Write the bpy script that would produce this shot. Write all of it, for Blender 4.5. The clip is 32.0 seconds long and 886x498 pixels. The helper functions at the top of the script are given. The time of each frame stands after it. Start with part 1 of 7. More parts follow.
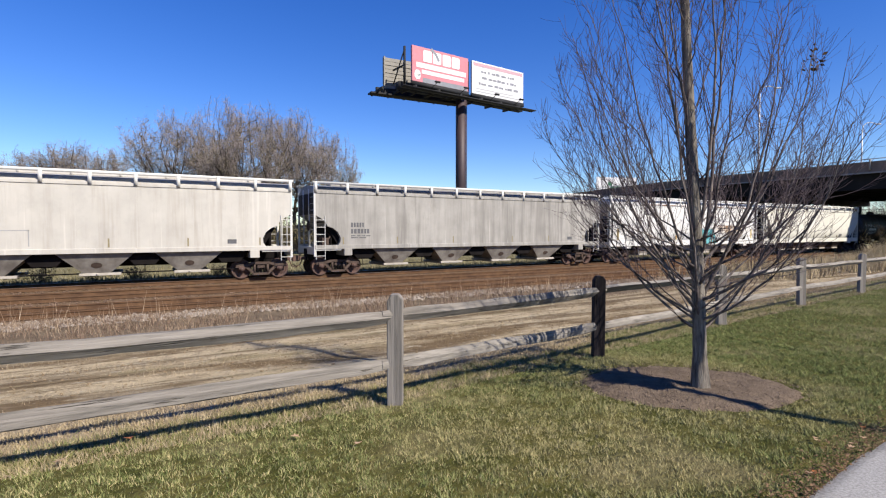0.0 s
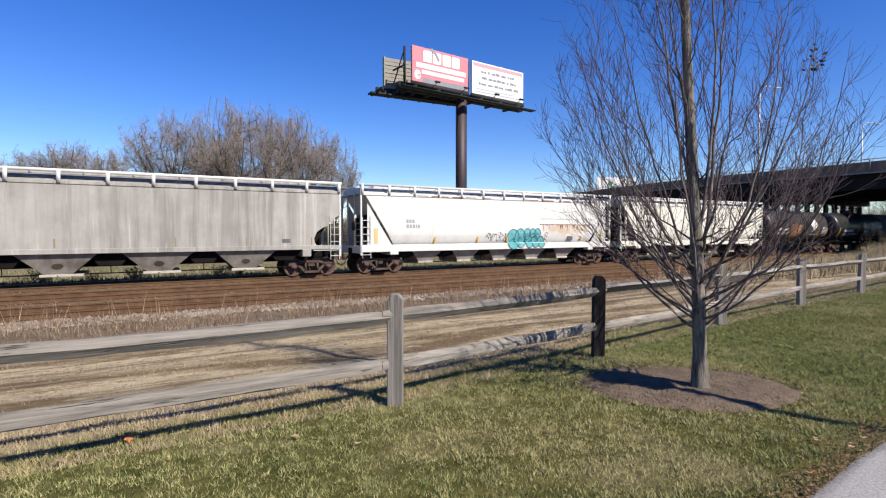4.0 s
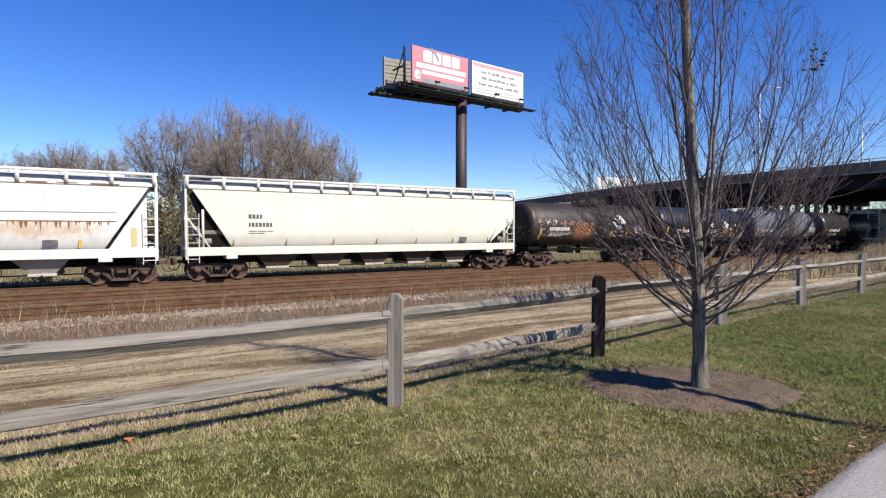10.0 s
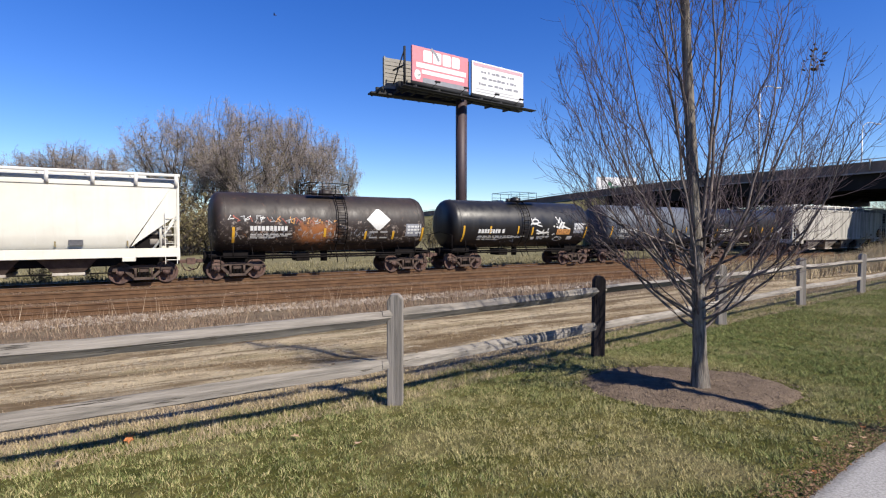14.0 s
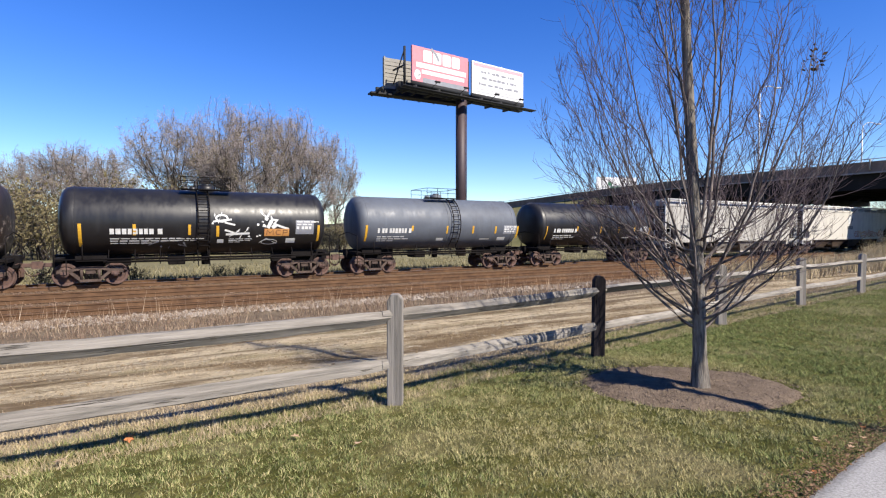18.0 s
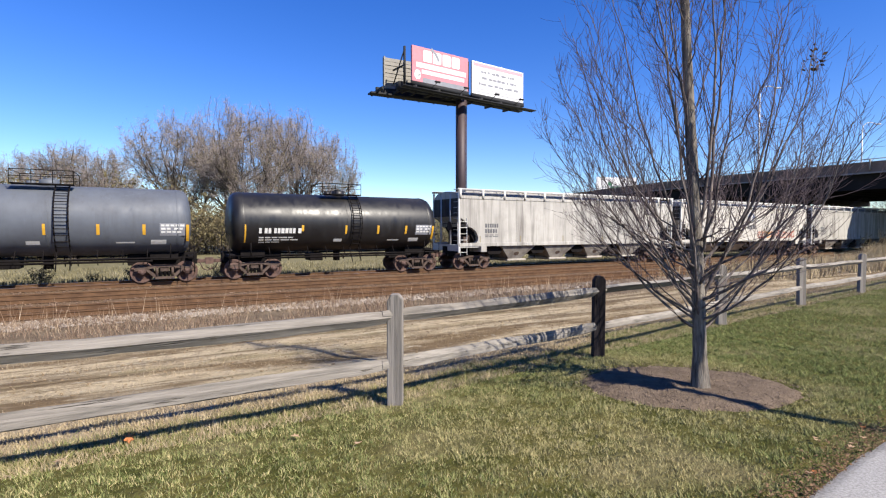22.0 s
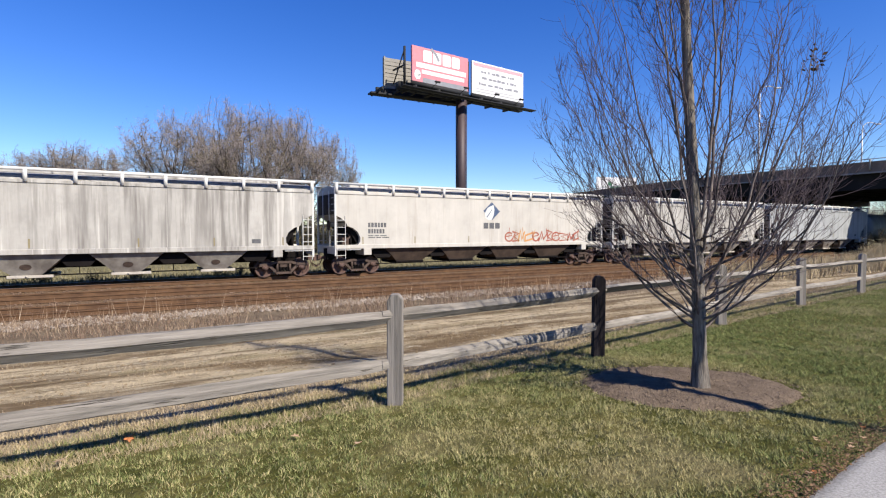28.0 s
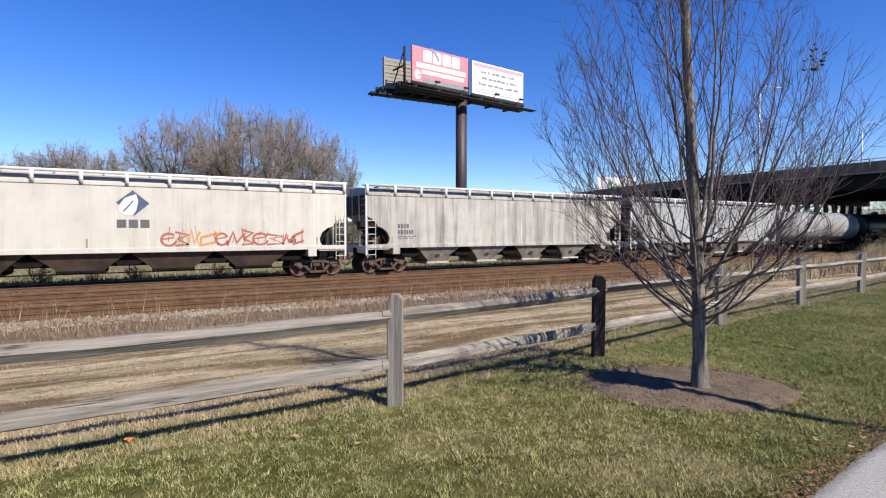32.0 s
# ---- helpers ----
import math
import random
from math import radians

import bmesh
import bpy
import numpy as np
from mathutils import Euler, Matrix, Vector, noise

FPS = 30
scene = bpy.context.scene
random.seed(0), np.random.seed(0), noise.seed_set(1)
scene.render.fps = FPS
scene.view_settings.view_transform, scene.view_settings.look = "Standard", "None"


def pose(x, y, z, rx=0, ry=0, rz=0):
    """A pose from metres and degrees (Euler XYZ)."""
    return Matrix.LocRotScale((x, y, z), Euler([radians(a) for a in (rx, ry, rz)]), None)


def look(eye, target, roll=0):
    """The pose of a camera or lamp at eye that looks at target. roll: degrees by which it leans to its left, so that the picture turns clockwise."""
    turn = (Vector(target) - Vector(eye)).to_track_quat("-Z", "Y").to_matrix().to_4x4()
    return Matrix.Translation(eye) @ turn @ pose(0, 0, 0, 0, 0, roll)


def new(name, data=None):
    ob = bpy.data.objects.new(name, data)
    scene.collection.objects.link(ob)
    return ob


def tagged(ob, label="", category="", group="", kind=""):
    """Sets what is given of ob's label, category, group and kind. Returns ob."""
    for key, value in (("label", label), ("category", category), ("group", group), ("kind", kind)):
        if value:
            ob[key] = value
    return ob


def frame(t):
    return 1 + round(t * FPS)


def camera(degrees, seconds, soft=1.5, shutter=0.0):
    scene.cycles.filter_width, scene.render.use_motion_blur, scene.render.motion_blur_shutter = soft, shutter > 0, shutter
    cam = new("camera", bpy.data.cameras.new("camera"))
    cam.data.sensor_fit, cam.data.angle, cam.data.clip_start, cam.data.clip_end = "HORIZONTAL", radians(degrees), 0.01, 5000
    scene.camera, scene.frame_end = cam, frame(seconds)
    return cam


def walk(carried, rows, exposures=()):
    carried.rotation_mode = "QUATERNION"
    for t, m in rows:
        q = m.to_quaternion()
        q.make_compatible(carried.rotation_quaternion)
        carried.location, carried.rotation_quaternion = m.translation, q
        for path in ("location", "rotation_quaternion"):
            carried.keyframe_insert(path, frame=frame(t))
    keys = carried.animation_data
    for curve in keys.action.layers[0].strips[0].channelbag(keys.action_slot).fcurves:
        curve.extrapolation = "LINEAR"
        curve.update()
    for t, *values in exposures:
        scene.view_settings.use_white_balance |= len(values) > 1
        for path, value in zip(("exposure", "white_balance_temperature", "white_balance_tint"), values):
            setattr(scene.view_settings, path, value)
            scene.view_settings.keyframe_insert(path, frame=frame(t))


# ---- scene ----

# ---- the plan: x runs along the tracks, y across them, camera over the lawn at the origin ----
EYE = 1.6
TURN = 60.06                      # heading, in degrees from the tracks' line
SPEED = 4.7                       # the train, metres a second, towards -x
NEAR = 25.6                       # plane of the cars' near sides
MAIN_Y = 27.2
RAIL = -0.74                      # top of the rails
SHIFT = NEAR * 1.7363
MULCH = (4.77, 3.24, 1.10, 0.74, -30.0)      # the tree's bed: middle, half length, half width, turn

cam = camera(82.0, 32.0, soft=1.2)
_t = radians(TURN)
_aim = (math.cos(_t) * 10, math.sin(_t) * 10, EYE - 10 * math.tan(radians(2.095)))
STAND = look((0, 0, EYE), _aim)
walk(cam, [(0.0, STAND), (32.0, STAND)],
     [(0.0, 0.82), (6.0, 0.81), (13.0, 0.81), (16.5, 1.0), (19.0, 1.1), (22.0, 1.09), (25.0, 1.0), (28.0, 0.92), (32.0, 0.90)])

# ---- light ----
SUN_EL, SUN_AZ = 41.0, math.atan2(-0.93, 0.37)   # the way to the sun
world = bpy.data.worlds.new("sky")
world.use_nodes = True
scene.world = world
_n, _l = world.node_tree.nodes, world.node_tree.links
_bg = _n["Background"]
_sky = _n.new("ShaderNodeTexSky")
_sky.sky_type = 'NISHITA'
_sky.sun_disc = False
_sky.sun_elevation = radians(SUN_EL)
_sky.sun_rotation = math.pi / 2 - SUN_AZ
_sky.air_density, _sky.dust_density, _sky.ozone_density = 1.0, 0.0, 5.0
_sat = _n.new("ShaderNodeHueSaturation")
_sat.inputs["Saturation"].default_value = 1.29
_sat.inputs["Hue"].default_value = 0.52
_l.new(_sky.outputs[0], _sat.inputs["Color"])
_l.new(_sat.outputs[0], _bg.inputs[0])
_bg.inputs[1].default_value = 0.091
_sd = bpy.data.lights.new("sun", 'SUN')
_sd.energy, _sd.angle, _sd.color = 4.9, radians(0.53), (1.0, 0.92, 0.80)
_to_sun = Vector((math.cos(SUN_AZ) * math.cos(radians(SUN_EL)), math.sin(SUN_AZ) * math.cos(radians(SUN_EL)), math.sin(radians(SUN_EL))))
sun = new("sun", _sd)
sun.matrix_world = look(_to_sun * 50, (0, 0, 0))


# ---- building helpers ----
def mesh_of(name, bm, mats, smooth=35):
    me = bpy.data.meshes.new(name)
    if smooth:
        lim = radians(smooth)
        for f in bm.faces:
            f.smooth = True
        for e in bm.edges:
            e.smooth = len(e.link_faces) == 2 and e.calc_face_angle(4) < lim
    bm.to_mesh(me)
    bm.free()
    for m in (mats if isinstance(mats, (list, tuple)) else [mats]):
        me.materials.append(m)
    return me


def part(name, bm, material, parent, label="", m=None, smooth=35):
    """One mesh object under a thing or a part."""
    me = bm if isinstance(bm, bpy.types.Mesh) else mesh_of(name, bm, material, smooth)
    ob = new(name, me)
    ob.parent = parent
    if m is not None:
        ob.matrix_basis = m
    if label:
        ob["label"] = label
    return ob


def thing(name, label, category, m=None, group="", kind=""):
    ob = new(name)
    ob.empty_display_size = 0.2
    if m is not None:
        ob.matrix_basis = m
    return tagged(ob, label, category, group, kind)


def solid(name, bm, material, label, category, m=None, group="", kind="", smooth=35):
    me = bm if isinstance(bm, bpy.types.Mesh) else mesh_of(name, bm, material, smooth)
    ob = new(name, me)
    if m is not None:
        ob.matrix_basis = m
    return tagged(ob, label, category, group, kind)


def box(bm, x0, x1, y0, y1, z0, z1, bev=0.0):
    v = [bm.verts.new((x, y, z)) for x in (x0, x1) for y in (y0, y1) for z in (z0, z1)]
    fs = [bm.faces.new([v[i] for i in q]) for q in ((0, 1, 3, 2), (4, 6, 7, 5), (0, 4, 5, 1), (2, 3, 7, 6), (0, 2, 6, 4), (1, 5, 7, 3))]
    if bev > 0:
        es = list({e for f in fs for e in f.edges})
        bmesh.ops.bevel(bm, geom=es, offset=bev, segments=1, affect='EDGES')
    return v


def rod(bm, a, b, r, seg=8, r2=None, cap=True):
    a, b = Vector(a), Vector(b)
    d = (b - a).normalized()
    u = d.orthogonal().normalized()
    w = d.cross(u)
    r2 = r if r2 is None else r2
    rings = []
    for p, rr in ((a, r), (b, r2)):
        rings.append([bm.verts.new(p + (u * math.cos(k) + w * math.sin(k)) * rr) for k in [2 * math.pi * i / seg for i in range(seg)]])
    for i in range(seg):
        j = (i + 1) % seg
        bm.faces.new((rings[0][i], rings[0][j], rings[1][j], rings[1][i]))
    if cap:
        bm.faces.new(rings[0][::-1])
        bm.faces.new(rings[1])


def pipe(bm, pts, r, seg=6):
    for a, b in zip(pts, pts[1:]):
        rod(bm, a, b, r, seg)


def prism(bm, outline, y0, y1):
    """An x-z outline pushed through from y0 to y1."""
    a = [bm.verts.new((x, y0, z)) for x, z in outline]
    b = [bm.verts.new((x, y1, z)) for x, z in outline]
    n = len(outline)
    fs = [bm.faces.new(a), bm.faces.new(b[::-1])]
    for i in range(n):
        j = (i + 1) % n
        fs.append(bm.faces.new((a[j], a[i], b[i], b[j])))
    bmesh.ops.recalc_face_normals(bm, faces=fs)


def lathe(bm, prof, axis="x", seg=24, c=(0, 0, 0)):
    """Profile of (along, radius) turned about an axis through c."""
    rings = []
    for s, r in prof:
        ring = []
        for i in range(seg):
            k = 2 * math.pi * i / seg
            p = {"x": (s, r * math.cos(k), r * math.sin(k)), "y": (r * math.cos(k), s, r * math.sin(k)), "z": (r * math.cos(k), r * math.sin(k), s)}[axis]
            ring.append(bm.verts.new((p[0] + c[0], p[1] + c[1], p[2] + c[2])))
        rings.append(ring)
    fs = []
    for a, b in zip(rings, rings[1:]):
        for i in range(seg):
            j = (i + 1) % seg
            fs.append(bm.faces.new((a[i], a[j], b[j], b[i])))
    fs += [bm.faces.new(rings[0]), bm.faces.new(rings[-1])]
    bmesh.ops.recalc_face_normals(bm, faces=fs)


def fresh():
    return bmesh.new()


def raw(name, verts, faces, mat, smooth=False):
    me = bpy.data.meshes.new(name)
    me.from_pydata(verts, [], faces)
    if smooth:
        me.polygons.foreach_set("use_smooth", [True] * len(me.polygons))
    me.materials.append(mat)
    me.update()
    return me


# ---- materials ----
def rgb(c):
    return (*c, 1.0)


class Nodes:
    def __init__(self, name):
        self.m = bpy.data.materials.new(name)
        self.m.use_nodes = True
        self.t = self.m.node_tree
        self.b = self.t.nodes["Principled BSDF"]
        self.co = self.t.nodes.new("ShaderNodeTexCoord").outputs["Object"]

    def n(self, kind):
        return self.t.nodes.new(kind)

    def link(self, a, b):
        self.t.links.new(a, b)

    def noise(self, scale, detail=4, rough=0.6, stretch=None, co=None):
        n = self.n("ShaderNodeTexNoise")
        n.inputs["Scale"].default_value, n.inputs["Detail"].default_value, n.inputs["Roughness"].default_value = scale, detail, rough
        c = co or self.co
        if stretch:
            mp = self.n("ShaderNodeMapping")
            mp.inputs["Scale"].default_value = stretch
            self.link(c, mp.inputs["Vector"])
            c = mp.outputs[0]
        self.link(c, n.inputs["Vector"])
        return n.outputs[0]

    def ramp(self, fac, lo, hi, a=0.0, b=1.0):
        n = self.n("ShaderNodeMapRange")
        self.link(fac, n.inputs["Value"])
        for k, v in zip(("From Min", "From Max", "To Min", "To Max"), (lo, hi, a, b)):
            n.inputs[k].default_value = v
        return n.outputs[0]

    def mix(self, fac, a, b, blend="MIX"):
        n = self.n("ShaderNodeMix")
        n.data_type, n.blend_type = "RGBA", blend
        for sock, v in ((n.inputs[0], fac), (n.inputs[6], a), (n.inputs[7], b)):
            if isinstance(v, (int, float)):
                sock.default_value = v
            elif isinstance(v, tuple):
                sock.default_value = rgb(v)
            else:
                self.link(v, sock)
        return n.outputs[2]

    def math(self, op, a, b=None):
        n = self.n("ShaderNodeMath")
        n.operation = op
        for i, v in enumerate((a, b)):
            if v is None:
                continue
            if isinstance(v, (int, float)):
                n.inputs[i].default_value = v
            else:
                self.link(v, n.inputs[i])
        return n.outputs[0]

    def axis(self, k):
        s = self.n("ShaderNodeSeparateXYZ")
        self.link(self.co, s.inputs[0])
        return s.outputs[k]

    def random(self, island=False):
        if island:
            return self.n("ShaderNodeNewGeometry").outputs["Random Per Island"]
        return self.n("ShaderNodeObjectInfo").outputs["Random"]

    def done(self, color, rough=0.8, metal=0.0, bump=None, strength=0.3, dist=0.02, spec=None):
        if isinstance(color, tuple):
            self.b.inputs["Base Color"].default_value = rgb(color)
        else:
            self.link(color, self.b.inputs["Base Color"])
        if isinstance(rough, (int, float)):
            self.b.inputs["Roughness"].default_value = rough
        else:
            self.link(rough, self.b.inputs["Roughness"])
        self.b.inputs["Metallic"].default_value = metal
        if spec is not None:
            self.b.inputs["Specular IOR Level"].default_value = spec
        if bump is not None:
            n = self.n("ShaderNodeBump")
            n.inputs["Strength"].default_value, n.inputs["Distance"].default_value = strength, dist
            self.link(bump, n.inputs["Height"])
            self.link(n.outputs[0], self.b.inputs["Normal"])
        return self.m


def plain(name, c1, c2, rough=0.8, metal=0.0, scale=2.0, fine=30.0, stretch=None, strength=0.25, dist=0.01, spec=None, vary=0.0, island=False):
    """Two tones mixed at a large scale, with fine grain and relief; what is very rough has hardly any gloss."""
    if spec is None and rough >= 0.85:
        spec = 0.12
    N = Nodes(name)
    big = N.ramp(N.noise(scale, 5, 0.6, stretch), 0.35, 0.65)
    small = N.noise(fine, 3, 0.6, stretch)
    c = N.mix(big, c1, c2)
    c = N.mix(N.ramp(small, 0.3, 0.7, 0.0, 0.35), c, tuple(v * 0.55 for v in c1))
    if vary:
        c = N.mix(N.ramp(N.random(island), 0, 1, 0, vary), c, tuple(v * 0.4 for v in c1))
    return N.done(c, rough, metal, small, strength, dist, spec)


def car_paint(name, base, tint, streak, amount, low=0.5, rough=0.55, patches=(0.3, 0.15, 0.07), rust=0.0, bloom=None, spec=None):
    """Weathered car paint: long runs down the side, dust, rust spots."""
    N = Nodes(name)
    dust = N.ramp(N.noise(0.9, 4, 0.6), 0.35, 0.7)
    c = N.mix(dust, base, tint)
    runs = N.noise(1.0, 5, 0.65, (2.6, 2.6, 0.16))
    wide = N.noise(0.45, 3, 0.5, (1.0, 1.0, 0.3))
    k = N.math('MULTIPLY', N.ramp(runs, low, low + 0.17), N.ramp(wide, 0.36, 0.6, 0.3, 1.0))
    c = N.mix(N.math('MULTIPLY', k, amount), c, streak)
    fine = N.noise(1.0, 4, 0.7, (11, 11, 0.5))
    c = N.mix(N.ramp(fine, 0.57, 0.74, 0.0, 0.32 * min(1, amount + 0.15)), c, streak)
    blot = N.noise(1.7, 5, 0.7, (1.0, 1.0, 0.7))
    c = N.mix(N.ramp(blot, 0.5, 0.68, 0.0, 0.45 * amount), c, tuple(v * 0.5 for v in base))
    panel = N.noise(0.55, 2, 0.5, (1.0, 1.0, 0.45))
    c = N.mix(N.ramp(panel, 0.46, 0.62, 0.0, 0.4 * amount), c, tuple(v * 0.62 for v in base))
    drip = N.noise(1.0, 3, 0.6, (4.2, 4.2, 0.12))
    c = N.mix(N.ramp(drip, 0.62, 0.68, 0.0, 0.55 * amount), c, tuple(min(0.7, v * 1.5) for v in base))
    spots = N.noise(3.2, 6, 0.75)
    c = N.mix(N.ramp(spots, 0.66 - rust * 0.16, 0.74 - rust * 0.14, 0.0, 0.25 + rust * 0.6), c, patches)
    if bloom:
        bx, bz, rx, rz, tone, scuffs = bloom
        u = N.math('DIVIDE', N.math('SUBTRACT', N.axis(0), bx), rx)
        w = N.math('DIVIDE', N.math('SUBTRACT', N.axis(2), bz), rz)
        d = N.math('ADD', N.math('MULTIPLY', u, u), N.math('MULTIPLY', w, w))
        d = N.math('ADD', d, N.ramp(N.noise(2.2, 6, 0.75), 0.25, 0.75, -0.9, 0.9))
        c = N.mix(N.ramp(d, 0.1, 1.0, 0.85, 0.0), c, tone)
        scuff = N.math('ADD', w, N.ramp(N.noise(2.0, 6, 0.8, (1.6, 1, 1)), 0.3, 0.7, -0.6, 0.6))
        pale = N.math('MULTIPLY', N.ramp(N.noise(4.5, 6, 0.8), 0.54, 0.62), N.ramp(N.math('ABSOLUTE', scuff), 0.5, 0.9, scuffs, 0.0))
        c = N.mix(pale, c, (0.36, 0.3, 0.26))
    return N.done(c, N.ramp(runs, 0.3, 0.7, rough - 0.08, rough + 0.2), 0.0, N.noise(1.3, 3, 0.5), 0.12, 0.05, spec)


M = {}
M["white_car"] = car_paint("cream car paint", (0.435, 0.412, 0.369), (0.381, 0.36, 0.321), (0.242, 0.212, 0.17), 0.4, 0.50)
M["grey_car"] = car_paint("dirty grey car paint", (0.314, 0.299, 0.272), (0.242, 0.23, 0.208), (0.121, 0.112, 0.1), 0.65, 0.44)
M["bright_car"] = car_paint("white car paint", (0.577, 0.570, 0.549), (0.522, 0.514, 0.487), (0.343, 0.315, 0.261), 0.35, 0.52, bloom=(5.3, 2.4, 2.3, 0.42, (0.412, 0.302, 0.206), 0.0))
M["ivory_car"] = car_paint("ivory car paint", (0.549, 0.536, 0.473), (0.508, 0.487, 0.419), (0.343, 0.315, 0.247), 0.2, 0.56)
M["streaky_car"] = car_paint("streaked car paint", (0.375, 0.36, 0.327), (0.302, 0.287, 0.26), (0.091, 0.08, 0.07), 0.8, 0.45)
M["dull_car"] = car_paint("dull grey car paint", (0.302, 0.314, 0.321), (0.254, 0.266, 0.272), (0.121, 0.121, 0.121), 0.5, 0.5)
M["rust_tank"] = car_paint("rusted black tank paint", (0.016, 0.012, 0.011), (0.03, 0.02, 0.016), (0.012, 0.009, 0.008), 0.5, 0.5, 0.5, (0.11, 0.05, 0.025), 0.4, (-0.75, 2.2, 1.2, 0.75, (0.28, 0.105, 0.035), 0.75), 0.4)
M["black_tank"] = car_paint("black tank paint", (0.009, 0.009, 0.01), (0.014, 0.013, 0.0135), (0.022, 0.021, 0.022), 0.4, 0.52, 0.36, (0.03, 0.025, 0.02), 0.1, spec=0.4)
M["blue_tank"] = car_paint("blue grey tank paint", (0.088, 0.099, 0.119), (0.07, 0.077, 0.093), (0.042, 0.042, 0.042), 0.3, 0.54, 0.5, (0.04, 0.033, 0.033), 0.1, spec=0.3)
M["pale_tank"] = car_paint("pale grey tank paint", (0.212, 0.218, 0.23), (0.181, 0.181, 0.187), (0.091, 0.085, 0.079), 0.4, 0.52, 0.5, (0.036, 0.03, 0.03), 0.1)
M["steel_dirty"] = plain("dirty brown steel", (0.097, 0.07, 0.057), (0.045, 0.032, 0.027), 0.85, 0.0, 3, 25)
M["wheel"] = plain("rusty wheel steel", (0.115, 0.064, 0.049), (0.051, 0.03, 0.025), 0.75, 0.2, 4, 30)
M["tread"] = plain("worn bright tread", (0.212, 0.2, 0.187), (0.151, 0.133, 0.121), 0.4, 0.8, 4, 30)
# near black; also paints the shade inside hopper ends and between bays
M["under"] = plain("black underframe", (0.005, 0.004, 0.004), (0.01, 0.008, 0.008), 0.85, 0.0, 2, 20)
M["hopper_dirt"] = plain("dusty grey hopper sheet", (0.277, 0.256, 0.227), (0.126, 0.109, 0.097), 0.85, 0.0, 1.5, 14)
M["walkway"] = plain("pale grating steel", (0.589, 0.58, 0.551), (0.475, 0.465, 0.437), 0.6, 0.0, 1.2, 14)
M["brown_bay"] = plain("brown stained hopper sheet", (0.1, 0.072, 0.055), (0.05, 0.037, 0.03), 0.85, 0.0, 1.5, 14)
M["faded_yellow"] = plain("faded yellow panel", (0.52, 0.39, 0.15), (0.46, 0.38, 0.22), 0.6, 0.0, 4, 40)
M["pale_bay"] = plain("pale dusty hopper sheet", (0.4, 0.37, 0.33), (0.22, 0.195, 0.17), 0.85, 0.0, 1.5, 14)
M["gate"] = plain("pale dusty outlet gate", (0.42, 0.386, 0.336), (0.277, 0.244, 0.21), 0.8, 0.0, 2, 18)
M["yellow"] = plain("yellow reflective strip", (0.573, 0.321, 0.023), (0.459, 0.245, 0.023), 0.5, 0.0, 4, 40)
M["white_mark"] = plain("white stencil paint", (0.597, 0.597, 0.581), (0.459, 0.459, 0.444), 0.6, 0.0, 6, 40)
M["dark_mark"] = plain("dark stencil paint", (0.06, 0.06, 0.066), (0.097, 0.097, 0.102), 0.6, 0.0, 6, 40)
M["navy_mark"] = plain("navy emblem paint", (0.036, 0.06, 0.121), (0.055, 0.085, 0.151), 0.55, 0.0, 5, 40)
M["rusty_mark"] = plain("rust stain", (0.206, 0.097, 0.036), (0.151, 0.072, 0.036), 0.8, 0.0, 5, 40)
M["teal"] = plain("teal spray paint", (0.072, 0.314, 0.339), (0.151, 0.399, 0.412), 0.6, 0.0, 3, 30)
M["teal_dark"] = plain("dark blue spray line", (0.018, 0.085, 0.121), (0.024, 0.121, 0.157), 0.6, 0.0, 4, 30)
M["red_spray"] = plain("red spray paint", (0.302, 0.055, 0.036), (0.272, 0.121, 0.072), 0.6, 0.0, 3, 30)
M["orange_spray"] = plain("orange spray paint", (0.454, 0.23, 0.06), (0.423, 0.181, 0.06), 0.6, 0.0, 3, 30)
def wood(name, pale, dark, along, shade=1.0):
    """Split, sun-bleached wood: long grain, cracks and knots; along: which axis the grain runs."""
    N = Nodes(name)
    st = (0.5, 14, 14) if along == 0 else (14, 14, 0.5)
    st2 = (0.22, 5, 5) if along == 0 else (5, 5, 0.22)
    grain = N.noise(1.6, 6, 0.7, st)
    broad = N.noise(1.0, 4, 0.6, st2)
    c = N.mix(N.ramp(broad, 0.35, 0.65), pale, dark)
    c = N.mix(N.ramp(grain, 0.42, 0.68, 0, 0.85), c, tuple(v * 0.45 for v in dark))
    crack = N.noise(2.6, 3, 0.6, st)
    c = N.mix(N.ramp(crack, 0.655, 0.69, 0, 0.85), c, (0.05, 0.042, 0.035))
    knots = N.noise(5.5, 2, 0.5)
    c = N.mix(N.ramp(knots, 0.74, 0.8, 0, 0.6), c, (0.06, 0.05, 0.04))
    h = N.math('SUBTRACT', grain, N.ramp(crack, 0.63, 0.69, 0, 0.8))
    return N.done(c, 0.92, 0.0, h, 0.8, 0.02, 0.15)


M["fence"] = wood("weathered grey rail wood", (0.278, 0.254, 0.223), (0.2, 0.181, 0.16), 0)
M["fence_post"] = wood("weathered grey post wood", (0.266, 0.242, 0.218), (0.193, 0.176, 0.157), 2)
M["fence_dark"] = wood("near-black post wood", (0.027, 0.023, 0.024), (0.017, 0.014, 0.016), 2)
M["bark"] = plain("mottled grey bark", (0.27, 0.24, 0.2), (0.05, 0.043, 0.04), 0.95, 0.0, 34, 120, (1, 1, 0.14), 1.0, 0.015)
M["twig"] = plain("grey-mauve twig bark", (0.105, 0.08, 0.088), (0.05, 0.04, 0.046), 0.9, 0.0, 3, 30)
M["branch"] = plain("mottled young branch bark", (0.2, 0.168, 0.15), (0.05, 0.041, 0.042), 0.9, 0.0, 14, 60, (1, 1, 0.4))
